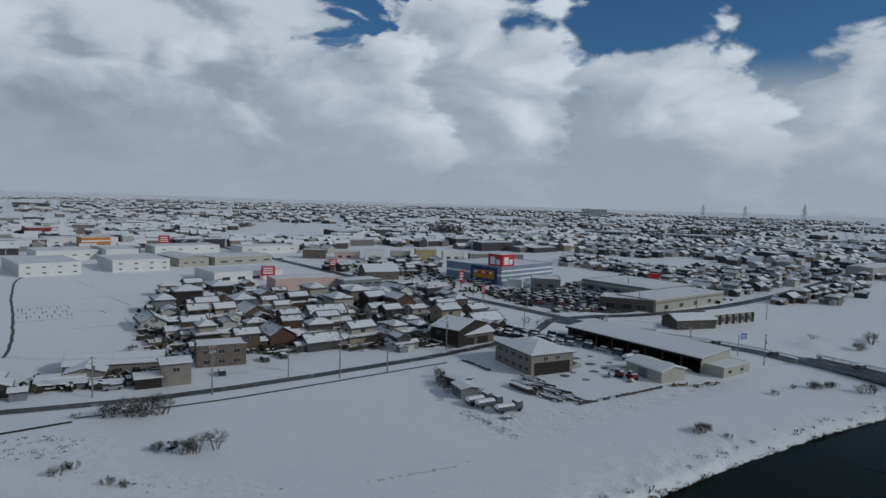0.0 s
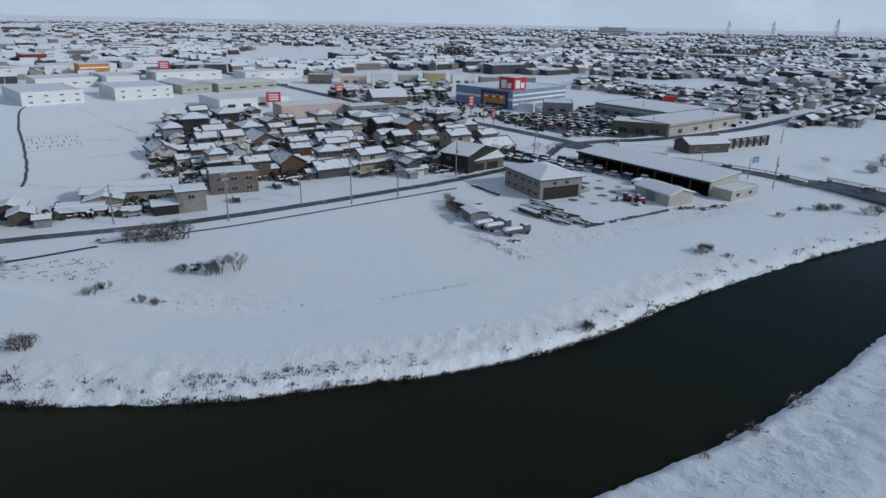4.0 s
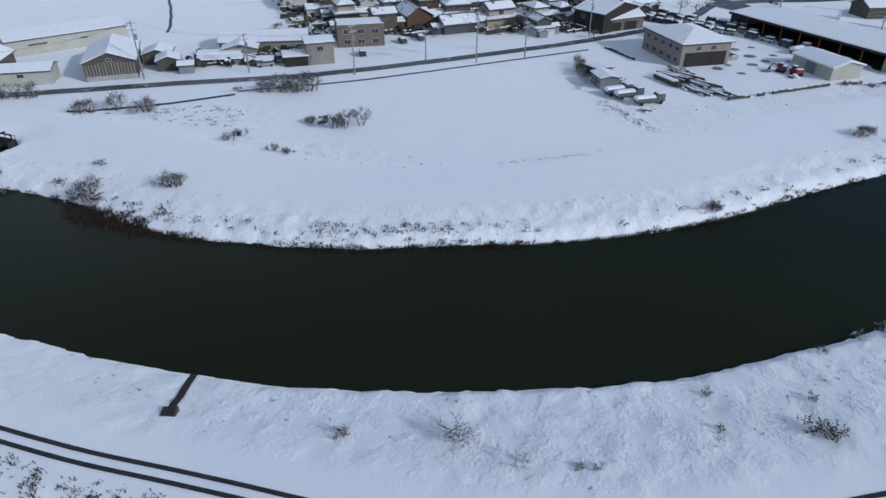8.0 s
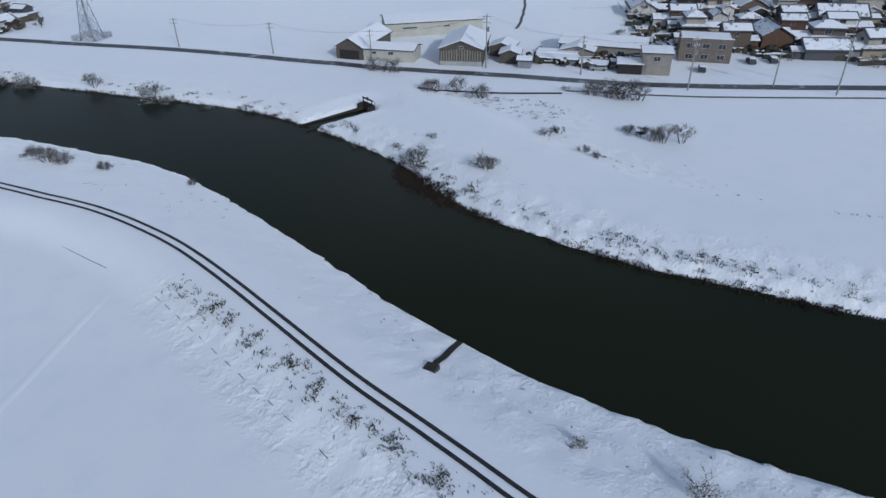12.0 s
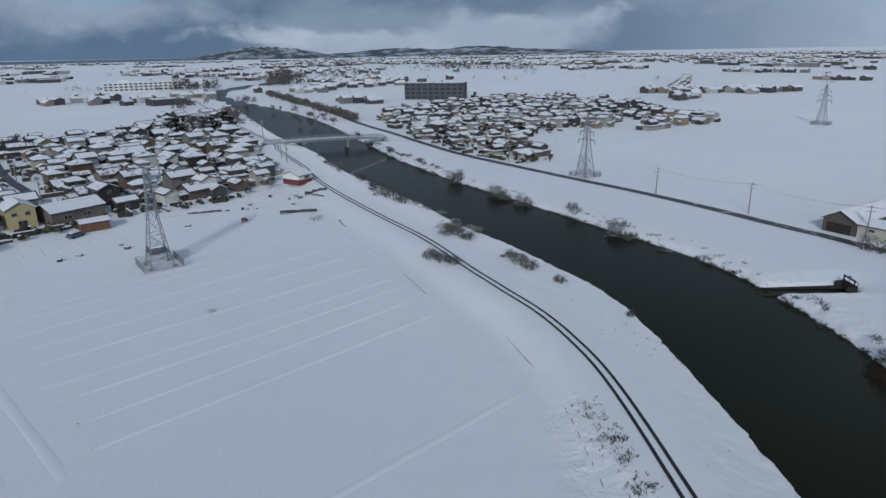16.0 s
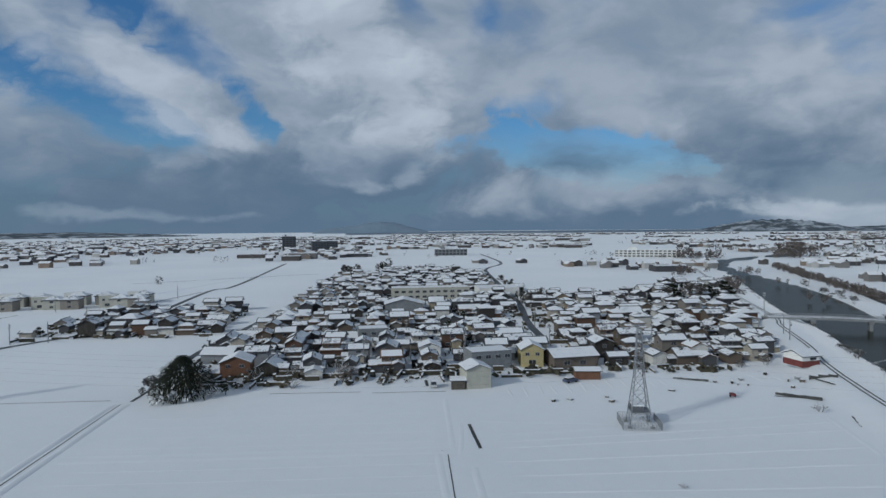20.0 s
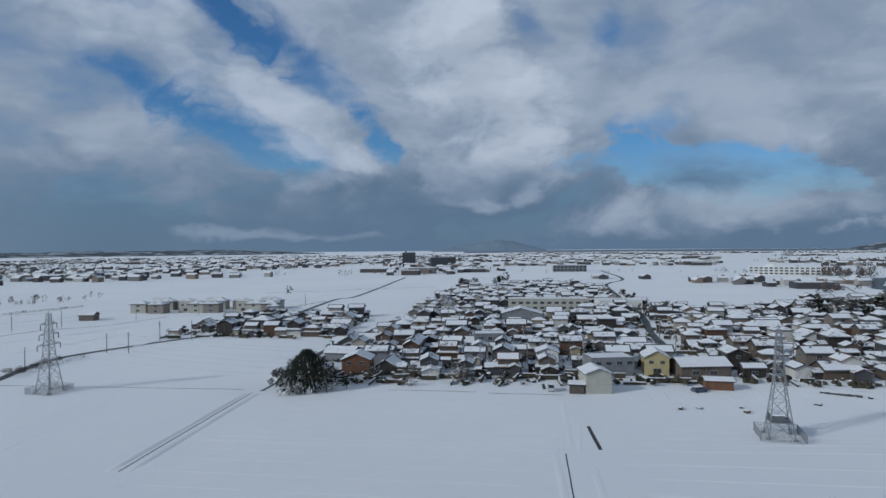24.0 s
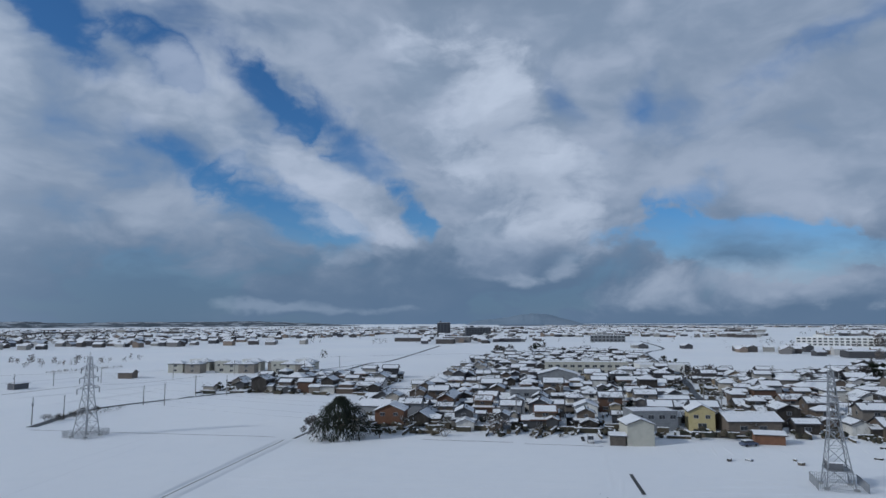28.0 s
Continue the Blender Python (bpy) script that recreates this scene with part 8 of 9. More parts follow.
def tuft_field(name, spots, mat, label, blades=9, high=0.55, wide=0.35, seed=1, snow_share=0.3):
    """Many small clumps of dry stalks."""
    rng = random.Random(seed)
    ms = Mesh()
    zs = ground_height(np.array([p[0] for p in spots]), np.array([p[1] for p in spots]))[0]
    zs = np.maximum(zs, WATER_Z - 0.02)
    for (x, y, s), z in zip(spots, zs):
        for _ in range(blades):
            a = rng.uniform(0, 2 * math.pi)
            bx, by = x + rng.gauss(0, wide * s), y + rng.gauss(0, wide * s)
            hh, ln = high * s * rng.uniform(0.5, 1.2), rng.uniform(0.1, 0.5) * s
            c, sn = math.cos(a), math.sin(a)
            ww = rng.uniform(0.02, 0.055) * (0.6 + s * 0.6)
            zz = float(z) - 0.12
            ms.add([(bx - sn * ww, by + c * ww, zz), (bx + sn * ww, by - c * ww, zz), (bx + c * ln * 0.5 + sn * ww * 0.8, by + sn * ln * 0.5 - c * ww * 0.8, zz + hh * 0.7 + 0.1), (bx + c * ln, by + sn * ln, zz + hh + 0.1), (bx + c * ln * 0.5 - sn * ww * 0.8, by + sn * ln * 0.5 + c * ww * 0.8, zz + hh * 0.7 + 0.1)],
                   [(0, 1, 2, 3, 4)])
    return solo(name, ms, mat, pose(0, 0, 0), label, "grass", kind="stuff")


rng = random.Random(77)
reeds, scrub = [], []
for a, b in zip(NS[:-1], NS[1:]):
    L = float(np.hypot(*(b - a)))
    if not -330 < a[0] < 120:
        continue
    for _ in range(int(L * (8.0 if -75 < a[0] < 2 else 3.2))):
        t, o = rng.random(), rng.uniform(-0.55, 0.55) if rng.random() < 0.8 else rng.uniform(0, 4.0)
        d = (b - a) / L
        x, y = a + (b - a) * t + np.array([d[1], -d[0]]) * o
        if lattice(np.array([x]), np.array([y]), 9, 3)[0] > 0.36 or rng.random() < 0.25:
            (reeds if rng.random() < 0.55 else scrub).append((float(x), float(y), rng.uniform(0.5, 1.25)))
# brown reed shelf in the water off the point
for _ in range(260):
    t = rng.random()
    reeds.append((-72 + 15 * t + rng.gauss(0, 0.7), 72.5 - 3.5 * t + rng.gauss(0, 0.9), rng.uniform(0.6, 1.3)))
for a, b in zip(SS[:-1], SS[1:]):
    if -330 < a[0] < 90 and rng.random() < 0.35:
        scrub.append((float(a[0]) + rng.uniform(-1, 1), float(a[1]) - rng.uniform(0, 1.0), rng.uniform(0.3, 0.8)))
# tufts through the snow on the slopes
cand = [(rng.uniform(-130, 110), rng.uniform(30, 175)) for _ in range(5200)]
rough = ground_height(np.array([c[0] for c in cand]), np.array([c[1] for c in cand]))[1]
grow = lattice(np.array([c[0] for c in cand]), np.array([c[1] for c in cand]), 5, 9)
for (x, y), q, gr in zip(cand, rough, grow):
    if q > 0.25 and rng.random() < q * 0.6 and gr > 0.5:
        scrub.append((x, y, rng.uniform(0.12, 0.42)))
for _ in range(150):
    t = rng.random()
    x, y = -68 + 58 * t, 27.2 - 2.0 * t + rng.gauss(0, 0.9)
    scrub.append((x, y, rng.uniform(0.25, 0.75)))
for _ in range(52):
    t = rng.random()
    cx, cy, n = -66 + 56 * t, 27.3 - 2.2 * t + rng.gauss(0, 0.8), rng.choice((1, 2, 3, 6))
    for _ in range(n):
        scrub.append((cx + rng.gauss(0, 0.3), cy + rng.gauss(0, 0.25), rng.uniform(0.45, 0.95)))
for _ in range(90):
    scrub.append((rng.uniform(-95, -62), 105 + rng.uniform(0, 10), rng.uniform(0.4, 0.9)))
for i in range(420):
    k = rng.randrange(len(SS))
    if -240 < SS[k][0] < -40:
        x, y = float(SS[k][0]) + rng.uniform(-2, 2), float(SS[k][1]) - abs(rng.gauss(0, 4.5))
        if lattice(np.array([x]), np.array([y]), 6, 21)[0] > 0.45:
            scrub.append((x, y, rng.uniform(0.15, 0.6)))
for i in range(900):
    x, y = rng.uniform(-110, 60), rng.uniform(72, 125)
    d, sd = line_dist(np.array([x]), np.array([y]), NS)
    e, sc2 = line_dist(np.array([x]), np.array([y]), CL)
    if sd[0] < 0 and 5 < d[0] < 26 and sc2[0] > 0 and rng.random() < 0.5:
        scrub.append((x, y, rng.uniform(0.06, 0.2)))
foot = smooth_line([(-48, 97), (-43.4, 96.1), (-34, 95.2), (-27.7, 94.6), (-19.7, 95.6), (-14.5, 97.4), (-7.6, 99), (-1.2, 101.8), (4.6, 104.7), (16, 114), (27, 121)], 0.4)
for i, p in enumerate(foot):
    thick = 0.4 if -9 < p[0] < 5 else (0.6 if p[0] < -42 else 0.08)
    if rng.random() < thick:
        scrub.append((float(p[0]) + rng.gauss(0, 0.15), float(p[1]) + rng.gauss(0, 0.25), rng.uniform(0.25, 0.6)))
for i in range(120):
    t = rng.random()
    scrub.append((8 + 9 * t + rng.gauss(0, 0.8), 134 - 13 * t + rng.gauss(0, 0.8), rng.uniform(0.2, 0.6)))
tuft_field("reeds", reeds, REED, "dry brown reeds along the water's edge", 20, 0.34, 0.5, 2)
tuft_field("scrub", scrub, SCRUB, "dark grass tufts poking through the snow", 9, 0.30, 0.36, 3)


def palm_clump():
    """The big dark evergreen at the field corner with drooping fronds."""
    rng = random.Random(9)
    ob = thing("evergreen_tree", on(-99.5, -142.5), "large dark evergreen with drooping fronds and patches of snow", "tree")
    part("trunk", Mesh().tube((0, 0, -0.4), (0.2, 0.1, 6.5), 0.42, 0.2, 8), BARK, ob)
    for k in range(6):
        a = k * 1.05 + 0.3
        part("limb", Mesh().tube((0.1, 0, 2.0 + k * 0.5), (math.cos(a) * 3.4, math.sin(a) * 3.4, 4.2 + k * 0.6), 0.16, 0.07, 5), BARK, ob)
    lf, sn = Mesh(), Mesh()
    for i in range(3800):
        a, u = rng.uniform(0, 2 * math.pi), rng.random()
        z = 0.6 + 9.6 * u ** 1.15
        lobes = 1 + 0.22 * math.sin(3 * a + 1) + 0.15 * math.sin(7 * a)
        r = 7.2 * lobes * (1 - (u ** 2.2)) ** 0.6 * math.sqrt(rng.uniform(0.2, 1.0))
        if u > 0.86:
            r *= 0.7
        p = Vector((r * math.cos(a), r * math.sin(a), z))
        d = Vector((math.cos(a) + rng.gauss(0, 0.5), math.sin(a) + rng.gauss(0, 0.5), rng.uniform(-0.9, 0.5))).normalized() * rng.uniform(0.7, 1.6)
        s = d.cross(Vector((0, 0, 1))).normalized() * rng.uniform(0.10, 0.22)
        q = p + d * 0.5 + Vector((0, 0, 0.15))
        e = p + d + Vector((0, 0, -0.35))
        snowy = z < 3.0 and r > 4.0 and rng.random() < 0.3
        (sn if snowy else lf).add([tuple(p), tuple(q + s), tuple(e), tuple(q - s)], [(0, 1, 2, 3)])
    for i in range(14):
        a, u = rng.uniform(0, 2 * math.pi), rng.random()
        sn.blob((4.6 * math.cos(a) * (1 - u), 4.6 * math.sin(a) * (1 - u), 1.6 + 8.2 * u ** 0.9), rng.uniform(0.12, 0.3), rng, 0, 0.4)
    tagged(part("crown", lf, LEAF, ob, "dark green drooping leaves"), kind="stuff")
    tagged(part("crown_snow", sn, SNOW, ob), kind="stuff")
    return ob


palm_clump()


def leaf_tree(seed, h, w, label, mat=LEAF, n=520, snow=60):
    rng = random.Random(seed)
    ob = thing("tree", pose(0, 0, -100), label, "tree", "evergreen trees")
    part("trunk", Mesh().tube((0, 0, -0.4), (0.1, 0, h * 0.7), h * 0.035, h * 0.015, 6), BARK, ob)
    lf, sn = Mesh(), Mesh()
    cl = [(rng.gauss(0, w * 0.26), rng.gauss(0, w * 0.26), h * rng.uniform(0.3, 0.92), rng.uniform(0.14, 0.26) * w) for _ in range(11)]
    for _ in range(n):
        c = rng.choice(cl)
        d = Vector((rng.gauss(0, 1), rng.gauss(0, 1), rng.gauss(0, 0.8))).normalized()
        p = Vector(c[:3]) + d * c[3] * rng.uniform(0.6, 1.1)
        a = Vector((rng.gauss(0, 1), rng.gauss(0, 1), rng.gauss(0, 0.5))).normalized() * rng.uniform(0.3, 0.6) * h / 7
        b = a.orthogonal().normalized() * a.length * 0.5
        lf.add([tuple(p - a), tuple(p + b), tuple(p + a), tuple(p - b)], [(0, 1, 2, 3)])
    for _ in range(snow):
        c = rng.choice(cl)
        a = rng.uniform(0, 6.3)
        r = c[3] * rng.uniform(0.1, 0.9)
        sn.blob((c[0] + r * math.cos(a), c[1] + r * math.sin(a), c[2] + c[3] * 0.75), rng.uniform(0.08, 0.2) * h / 6, rng, 0, 0.4)
    tagged(part("crown", lf, mat, ob), kind="stuff")
    tagged(part("crown_snow", sn, SNOW, ob), kind="stuff")
    return ob


TREES = [leaf_tree(41, 7, 4.5, "dark evergreen garden tree dusted with snow"), leaf_tree(42, 5, 4.5, "rounded dark garden tree with snow patches"), leaf_tree(43, 9, 5, "tall dark evergreen with snow on its boughs"), leaf_tree(44, 6, 6, "greyish wide tree among the houses", FARTREE)]
rng = random.Random(51)


def trees_in(poly, n, group, kinds=(0, 1, 3), lo=0.6, hi=1.1):
    k = 0
    xs, ys = [p[0] for p in poly], [p[1] for p in poly]
    for _ in range(n * 30):
        x, y = rng.uniform(min(xs), max(xs)), rng.uniform(min(ys), max(ys))
        if inside(x, y, poly) and not any(math.hypot(x - a, y - b) < min(r, 5.2) for a, b, r in KEEP_OUT) and not any(near_line(x, y, q, 3.5) for q in LANES):
            copy_thing(TREES[rng.choice(kinds)], pose(x, y, gz(x, y), 0, 0, rng.uniform(0, 360)) @ Matrix.Scale(rng.uniform(lo, hi), 4))
            k += 1
            if k >= n:
                return


trees_in(SW, 90, "", (0, 1, 3), 0.4, 0.85)
trees_in([(-262, 46), (-230, 62), (-237, 80), (-306, 89), (-331, 117), (-360, 100), (-330, 45)], 26, "", (0, 1, 3), 0.4, 0.8)
trees_in([(-414, 22), (-262, 46), (-230, 62), (-237, 80), (-306, 89), (-364, 175), (-433, 227), (-519, 199), (-579, 152), (-495, 43)], 40, "", (0, 1, 3), 0.5, 1.0)
trees_in([(-96, 205), (-111, 245), (-95, 299), (6, 293), (20, 227), (2, 196), (-36, 185), (-66, 190)], 34, "", (0, 1, 3), 0.4, 0.8)
trees_in([(-112, -268), (-160, -212), (-222, -264), (-152, -302)], 12, "", (0, 1, 3), 0.4, 0.7)
trees_in([(124, 436), (208, 462), (333, 478), (241, 342), (168, 290)], 30, "", (0, 1, 3), 0.4, 0.9)
for x, y, k, s in ((-44.7, 109.2, 1, 0.42), (-57.8, 101.0, 1, 0.26), (-46.5, 95.6, 1, 0.16), (-463, -370, 2, 1.1), (-459, -366, 2, 1.0), (-455, -412, 0, 1.0), (-450, -405, 3, 1.1), (-446, -398, 0, 1.0), (-440, -388, 3, 1.0), (-106.5, -135, 1, 0.7), (-96, -150, 3, 0.8), (-372, -80, 3, 1.5), (-378, -76, 3, 1.4), (-385, -71, 0, 1.2), (-368, -86, 2, 1.1), (-362, -90, 3, 1.2), (-376, -90, 0, 1.1)):
    copy_thing(TREES[k], pose(x, y, 0, 0, 0, rng.uniform(0, 360)) @ Matrix.Scale(s, 4))
for i, o in enumerate(TREES):
    o.matrix_basis = pose(-395 - 6 * i, -62 - 3 * i, 0)


# ---- the far plain ----
def far_houses():
    """Thousands of far roofs: joined, low detail."""
    rng = random.Random(99)
    ms = Mesh()
    def one(x, y, rot, L, W, h, rise):
        m = pose(x, y, 0, 0, 0, rot)
        vs = [(-L / 2, -W / 2, 0), (L / 2, -W / 2, 0), (L / 2, W / 2, 0), (-L / 2, W / 2, 0), (-L / 2, -W / 2, h), (L / 2, -W / 2, h), (L / 2, W / 2, h), (-L / 2, W / 2, h), (-L / 2, 0, h + rise), (L / 2, 0, h + rise)]
        ms.add(vs, [(0, 1, 5, 4), (1, 2, 6, 9, 5), (2, 3, 7, 6), (3, 0, 4, 8, 7)], 0, m)
        o = 0.5
        a = [(-L / 2 - o, -W / 2 - o, h - 0.3), (L / 2 + o, -W / 2 - o, h - 0.3), (L / 2 + o, W / 2 + o, h - 0.3), (-L / 2 - o, W / 2 + o, h - 0.3), (-L / 2 - o, 0, h + rise + 0.1), (L / 2 + o, 0, h + rise + 0.1)]
        ms.add(a, [(0, 1, 5, 4), (2, 3, 4, 5)], 1, m)
    kx, ky, kr = (np.array([q[i] for q in KEEP_OUT]) for i in range(3))
    def sector(yaw0, yaw1, r0, r1, n, rot, gap=0.45, seed=1, big=0.06):
        k = 0
        while k < n:
            u = rng.random()
            r = math.sqrt(r0 * r0 + (r1 * r1 - r0 * r0) * u)
            a = radians(rng.uniform(yaw0, yaw1))
            x, y = -math.sin(a) * r, math.cos(a) * r
            k += 1
            if lattice(np.array([x]), np.array([y]), 170, seed)[0] < gap:
                continue
            if np.min(np.hypot(kx - x, ky - y) - kr) < 6 or near_line(x, y, MID_ROAD, 9):
                continue
            if rng.random() < big:
                one(x, y, rot + rng.gauss(0, 3), rng.uniform(18, 40), rng.uniform(12, 20), rng.uniform(4, 8), 0.6)
            else:
                one(x, y, rot + rng.gauss(0, 6) + (90 if rng.random() < 0.3 else 0), rng.uniform(8, 13), rng.uniform(6, 9), rng.uniform(3, 5.6), rng.uniform(1.4, 2.2))
    sector(-8, 38, 500, 1000, 1500, 35, 0.36, 3)
    sector(-38, -8, 520, 1000, 900, 38, 0.42, 4)
    sector(-40, 42, 1000, 2900, 4600, 35, 0.40, 5)
    sector(42, 86, 1500, 3200, 2600, 35, 0.50, 6)
    sector(42, 80, 760, 1500, 420, 35, 0.70, 8)
    sector(86, 128, 1150, 2900, 2600, 128, 0.40, 7)
    def street(a, b, n, width):
        """A far hamlet strung along a lane."""
        for _ in range(n):
            t = rng.random()
            x, y = a[0] + (b[0] - a[0]) * t + rng.gauss(0, width), a[1] + (b[1] - a[1]) * t + rng.gauss(0, width)
            if np.min(np.hypot(kx - x, ky - y) - kr) > 4:
                one(x, y, 115 + rng.gauss(0, 6) + (90 if rng.random() < 0.3 else 0), rng.uniform(7, 12), rng.uniform(6, 8.5), rng.uniform(2.8, 5.2), rng.uniform(1.4, 2.0))
    for a, b, n, width in (((-569, 288), (-546, 331), 22, 9), ((-546, 331), (-532, 406), 26, 8), ((-479, 265), (-500, 290), 7, 5), ((-952, 604), (-857, 656), 22, 12), ((-658, 580), (-700, 560), 8, 8), ((-698, -51), (-803, 22), 34, 16), ((-806, 75), (-923, -41), 40, 22), ((-963, 23), (-924, 100), 30, 18), ((-579, 0), (-531, 25), 12, 9), ((-1100, -95), (-1010, -140), 22, 16)):
        street(a, b, n, width)
    sector(128, 172, 820, 2600, 2600, 128, 0.36, 9)
    sector(108, 130, 640, 740, 34, 128, 0.5, 10)
    sector(100, 112, 560, 700, 24, 128, 0.45, 11)
    return solo("far_houses", ms, [FARTOWN, SNOW], pose(0, 0, 0), "crowded snowy roofs of the far town", "houses", kind="stuff")


far_houses()


def far_woods():
    """Clumps and rows of leafless trees: every tree a loose cloud of twig sprays."""
    rng = random.Random(123)
    dark, brush = Mesh(), Mesh()
    def tree(ms, px, py, h, wide, n):
        for _ in range(n):
            t = rng.random() ** 0.8
            r = wide * math.sqrt(rng.random()) * (0.55 + 0.9 * t * (1.25 - t))
            a = rng.uniform(0, 6.283)
            p = Vector((px + r * math.cos(a), py + r * math.sin(a), h * (0.06 + 0.94 * t) * (1 - 0.25 * (r / wide) ** 2)))
            d = Vector((math.cos(a) * 0.5 + rng.gauss(0, 0.5), math.sin(a) * 0.5 + rng.gauss(0, 0.5), rng.uniform(0.1, 1.0))).normalized() * h * rng.uniform(0.12, 0.26)
            w = d.orthogonal().normalized() * d.length * rng.uniform(0.16, 0.34)
            w.rotate(Matrix.Rotation(rng.uniform(0, 6.28), 3, d))
            ms.add([tuple(p - d * 0.4), tuple(p + w), tuple(p + d), tuple(p - w)], [(0, 1, 2, 3)])
    def clump(x, y, n, r, h, ms=dark, twigs=26):
        for _ in range(n):
            s = rng.uniform(0.6, 1.3)
            tree(ms, x + rng.gauss(0, r), y + rng.gauss(0, r), h * s, h * 0.42 * s, twigs)
    def row(a, b, n, r, h, ms=dark, twigs=26):
        for i in range(n):
            t = i / (n - 1)
            clump(a[0] + (b[0] - a[0]) * t, a[1] + (b[1] - a[1]) * t, 2, r, h, ms, twigs)
    clump(14, 752, 40, 14, 13)
    clump(125, 650, 30, 12, 8)
    row((295, 846), (458, 905), 34, 12, 13)
    # brushwood along the river past the bridge
    row((-675, -70), (-405, 10), 90, 2.2, 4.6, brush, 60)
    row((-500, -82), (-395, -60), 26, 3, 4.6, brush, 50)
    for x, y, n, r, h in ((-848, -78, 5, 8, 11), (-902, -67, 12, 13, 17), (-880, -72, 6, 8, 15), (-810, -168, 9, 8, 11), (-804, -154, 6, 7, 9), (-558, -117, 6, 5, 7), (-560, -124, 5, 5, 6), (-580, -76, 4, 3.5, 5), (-590, -80, 3, 3, 4.5), (-501, -45, 3, 2.5, 4), (-486, -31, 2, 2, 3.4), (-403, -21, 3, 2.5, 3.4), (-388, -14, 2, 2, 3.2)):
        clump(x, y, n, r, h, brush, 60)
    row((-1074, -196), (-1037, -122), 14, 9, 8, brush)
    row((-1341, 211), (-1210, 367), 30, 6, 10)
    row((-1072, -24), (-1047, 21), 10, 8, 8)
    clump(-1133, 44, 8, 9, 8)
    clump(-1650, -53, 12, 22, 12)
    clump(-1710, 18, 18, 22, 13)
    row((-1460, 207), (-1407, 279), 14, 10, 9)
    row((-93, -433), (-138, -452), 44, 0.9, 1.5, brush, 18)
    row((-60, -480), (-170, -520), 12, 6, 4, brush)
    for x, y in ((-94.8, -565.6), (-99.4, -550.7), (-104.5, -545.5), (-109.5, -540.2), (-114.6, -535)):
        clump(x, y, 2, 1.6, 5, brush, 40)
    for x, y, n, h in ((-279.8, -429.2, 1, 6), (-127.7, -506.8, 1, 5.5), (-328.6, -153.4, 5, 6), (-316.5, -152.8, 4, 5.5), (-470.8, -378.8, 4, 9), (-484.4, -382, 3, 9), (-397.4, -356.9, 7, 6), (-456.5, -394.1, 4, 6), (-534.7, -125.7, 6, 6)):
        clump(x, y, n, 2.6, h, dark, 46)
    row((-57, -227.5), (-77, -240.5), 16, 0.7, 1.3, brush, 16)
    row((-830, -280), (-800, -160), 24, 5, 5)
    row((-70, -900), (-420, -1500), 34, 50, 12)
    for i in range(420):
        a = radians(rng.uniform(-40, 175))
        r = rng.uniform(800, 3000)
        clump(-math.sin(a) * r, math.cos(a) * r, rng.choice((1, 2, 3, 6)), rng.uniform(4, 22), rng.uniform(5, 8), dark, 16)
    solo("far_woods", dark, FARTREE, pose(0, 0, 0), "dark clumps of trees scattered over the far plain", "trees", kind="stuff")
    solo("brushwood", brush, BRUSH, pose(0, 0, 0), "grey-brown leafless brushwood and willows along the river", "brushwood", kind="stuff")


far_woods()


def apartment(m, w, d, h, wall, label, floors):
    ob = thing("apartment_block", m, label, "building")
    part("wall", Mesh().box(-w / 2, w / 2, -d / 2, d / 2, 0, h), wall, ob)
    part("roof_snow", Mesh().box(-w / 2, w / 2, -d / 2, d / 2, h + 0.004, h + 0.3), SNOW, ob)
    part("stair_tower", Mesh().box(-w * 0.3, -w * 0.18, -d * 0.3, d * 0.3, h + 0.31, h + 3.0), wall, ob)
    for k in range(floors):
        z = h * k / floors
        n = max(4, int(w / 5))
        for i in range(n):
            x = -w / 2 + (i + 0.5) * w / n
            part("window", Mesh().box(x - w / n * 0.32, x + w / n * 0.32, -d / 2 - 0.08, -d / 2 + 0.05, z + 0.9, z + h / floors * 0.78), GLASS, ob)
        part("balcony", Mesh().box(-w / 2, w / 2, -d / 2 - 1.1, -d / 2 - 0.09, z + 0.15, z + 0.75), wall if wall is not CREAM else WHITEW, ob)
    return ob


def facing(x, y, extra=0.0):
    """Pose whose front (-y) looks towards the middle of the place."""
    return pose(x, y, 0, 0, 0, math.degrees(math.atan2(y, x)) - 90 + extra)


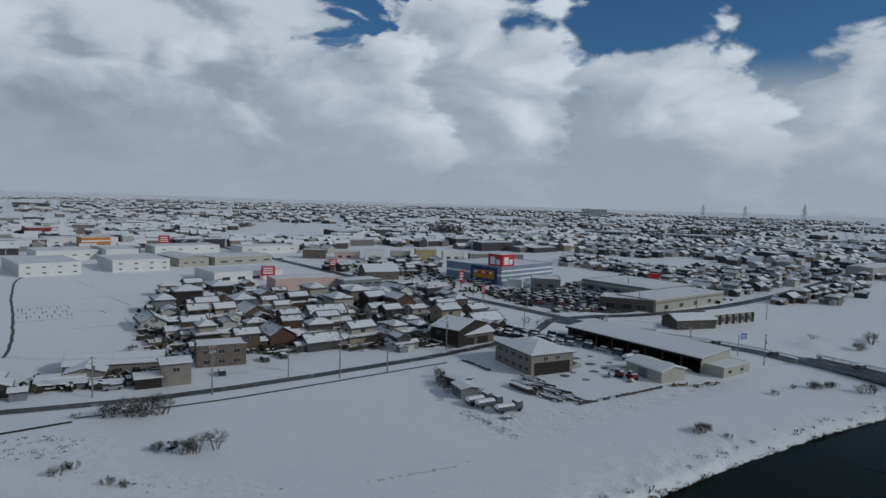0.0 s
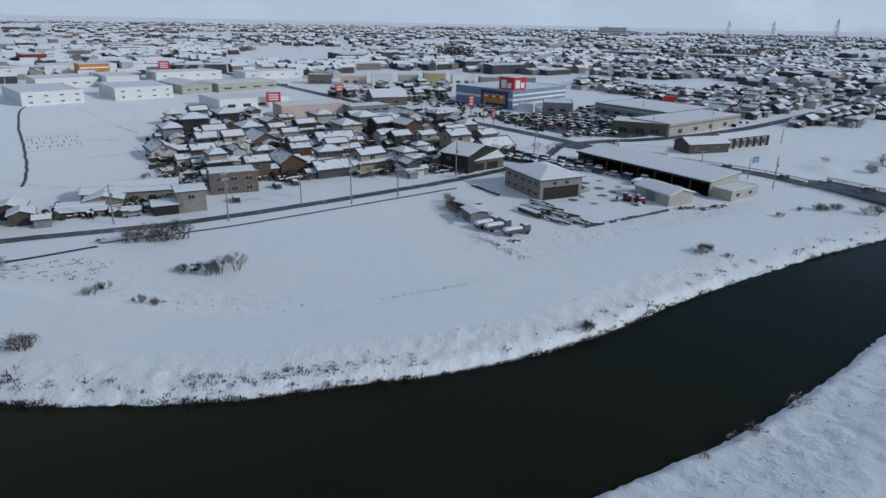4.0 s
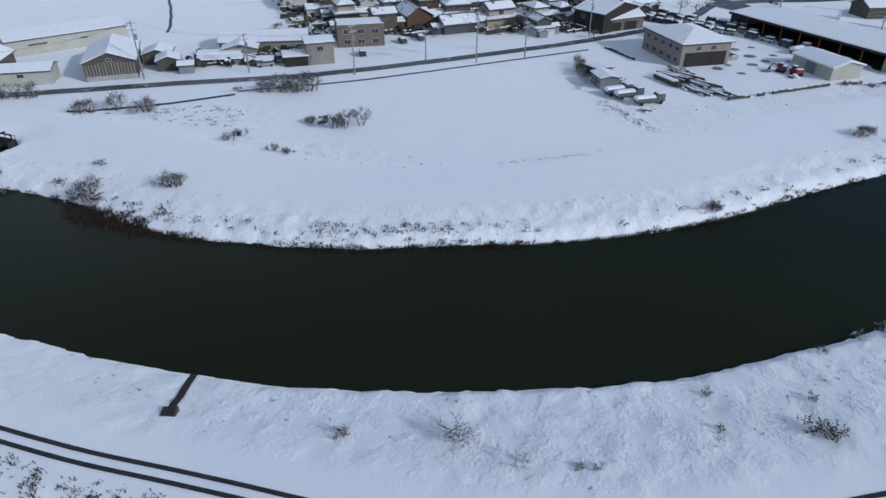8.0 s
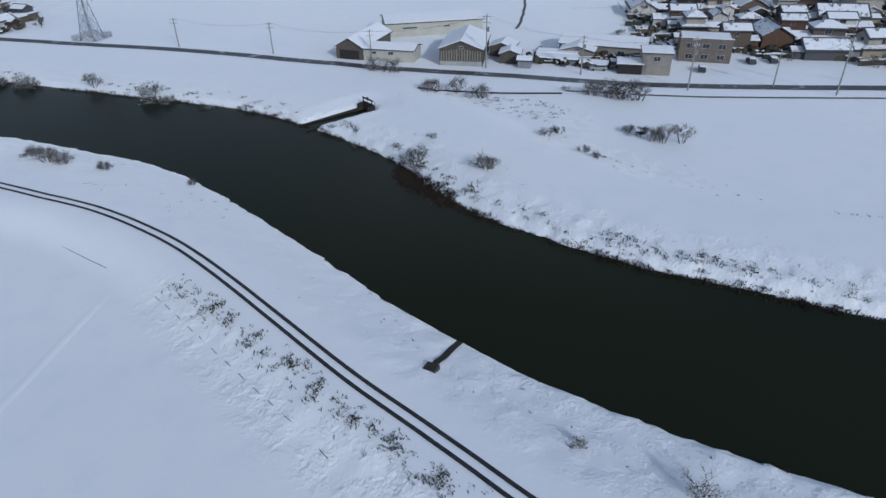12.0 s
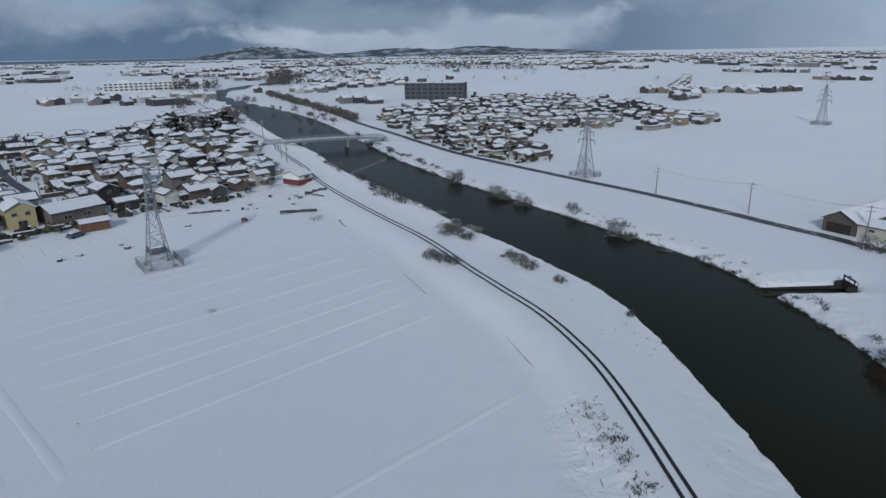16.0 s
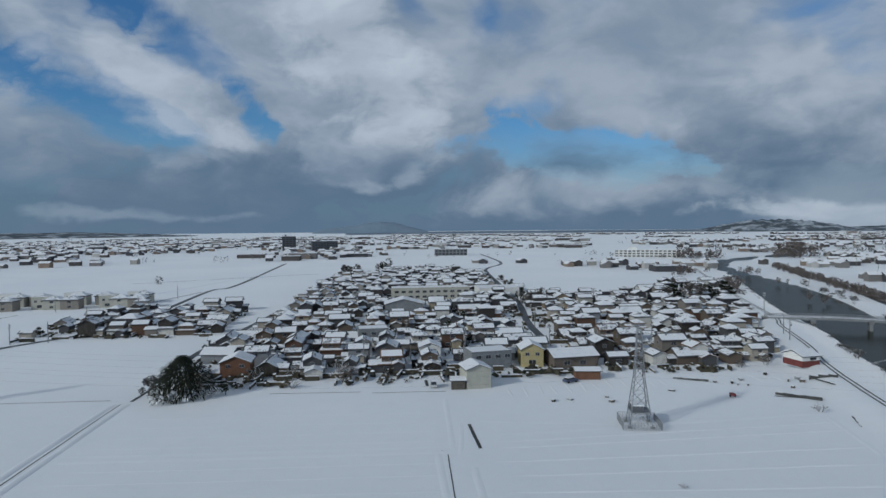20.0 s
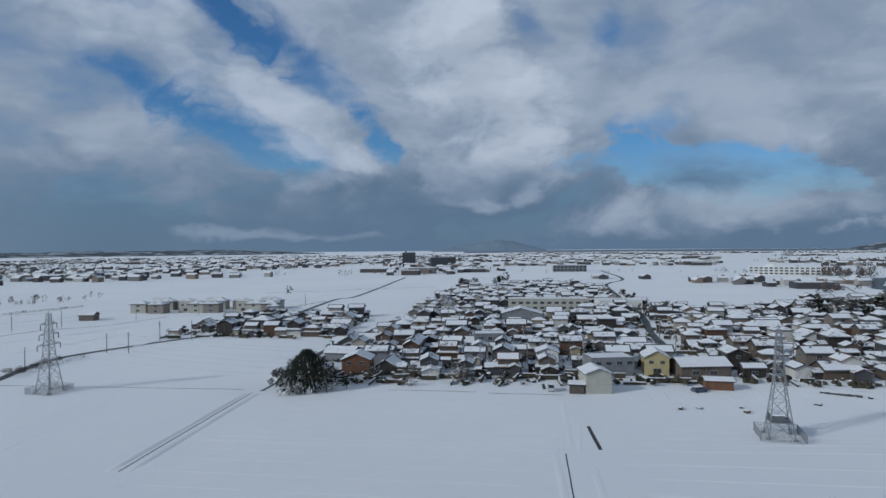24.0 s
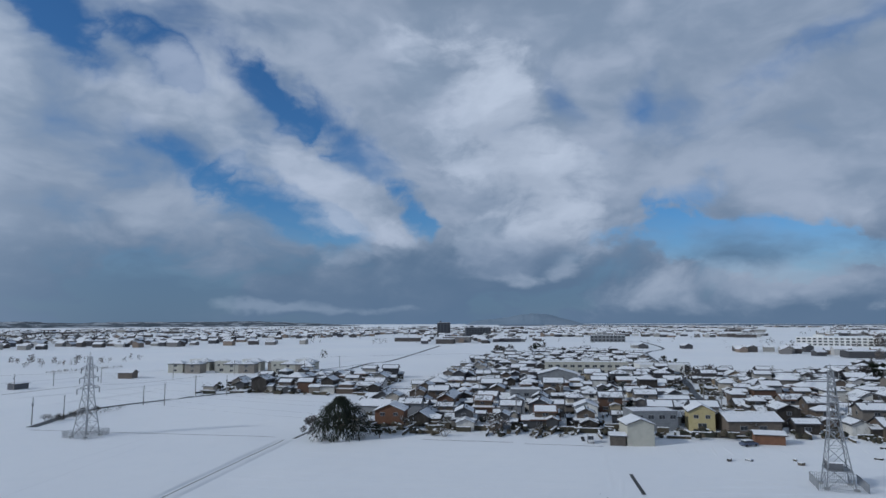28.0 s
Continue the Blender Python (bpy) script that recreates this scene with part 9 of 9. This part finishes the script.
apartment(facing(-566, 84, -14), 52, 16, 14, DARKGREY, "dark grey apartment block of four floors with balconies", 4)
apartment(facing(-812, -866), 24, 20, 26, DARKGREY, "dark grey apartment tower over the plain", 7)
apartment(facing(-846, -812, 8), 46, 18, 17, DARKGREY, "dark grey stepped apartment block", 5)
apartment(facing(-770, -492), 46, 16, 9, GREYW, "long grey factory block", 2)
apartment(facing(-814, -224), 84, 14, 9.5, WHITEW, "white school building with rows of windows", 3)
apartment(facing(535, 2120), 84, 30, 24, WHITEW, "distant pale hospital block", 5)
apartment(facing(230, 830), 60, 24, 9, GREYW, "grey factory hall beyond the houses", 2)
apartment(facing(330, 800), 70, 24, 9, CREAM, "cream factory hall beyond the houses", 2)


def hills():
    rng = random.Random(3)
    def ridge(yaw0, yaw1, r, top, seed, name, label, width=700, mat=None):
        n, k = 70, 9
        ms = Mesh()
        for i in range(n):
            t = i / (n - 1)
            a = radians(yaw0 + (yaw1 - yaw0) * t)
            hh = top * math.sin(math.pi * t) ** 0.7 * (0.55 + 0.45 * float(lattice(np.array([t * (yaw1 - yaw0) * 0.26]), np.array([seed * 1.0]), 1.0, seed)[0]) + 0.05 * rng.random())
            for j in range(k):
                q = j / (k - 1)
                rr = r + width * q
                ms.v.append((-math.sin(a) * rr, math.cos(a) * rr, -2 + hh * math.sin(math.pi * min(1, q * 1.02)) * rng.uniform(0.93, 1.07)))
        ms.f = [(i * k + j, i * k + j + 1, (i + 1) * k + j + 1, (i + 1) * k + j) for i in range(n - 1) for j in range(k - 1)]
        ms.mi = [0] * len(ms.f)
        solo(name, ms, mat or HILL, pose(0, 0, 0), label, "hill", kind="structure", smooth=True)
    ridge(90, 102, 3250, 74, 5, "backdrop", "low wooded hill under cloud at the horizon")
    ridge(66, 94, 3400, 52, 6, "backdrop", "low snowy wooded hills under cloud at the horizon")
    ridge(124.5, 135, 4100, 80, 8, "backdrop", "distant mountain at the horizon with haze put into its colour", 500, FARHILL)
    ridge(144, 180, 3600, 42, 7, "backdrop", "dark low hills at the horizon")
    ms = Mesh()
    for i in range(40):
        a = radians(88 + 44 * i / 39)
        ms.v += [(-math.sin(a) * 3300, math.cos(a) * 3300, 1.0), (-math.sin(a) * 4550, math.cos(a) * 4550, 1.0)]
    ms.f = [(2 * i, 2 * i + 1, 2 * i + 3, 2 * i + 2) for i in range(39)]
    ms.mi = [0] * 39
    solo("water", ms, LAKE, pose(0, 0, 0), "thin dark strip of far lake water", "lake", kind="structure")


hills()
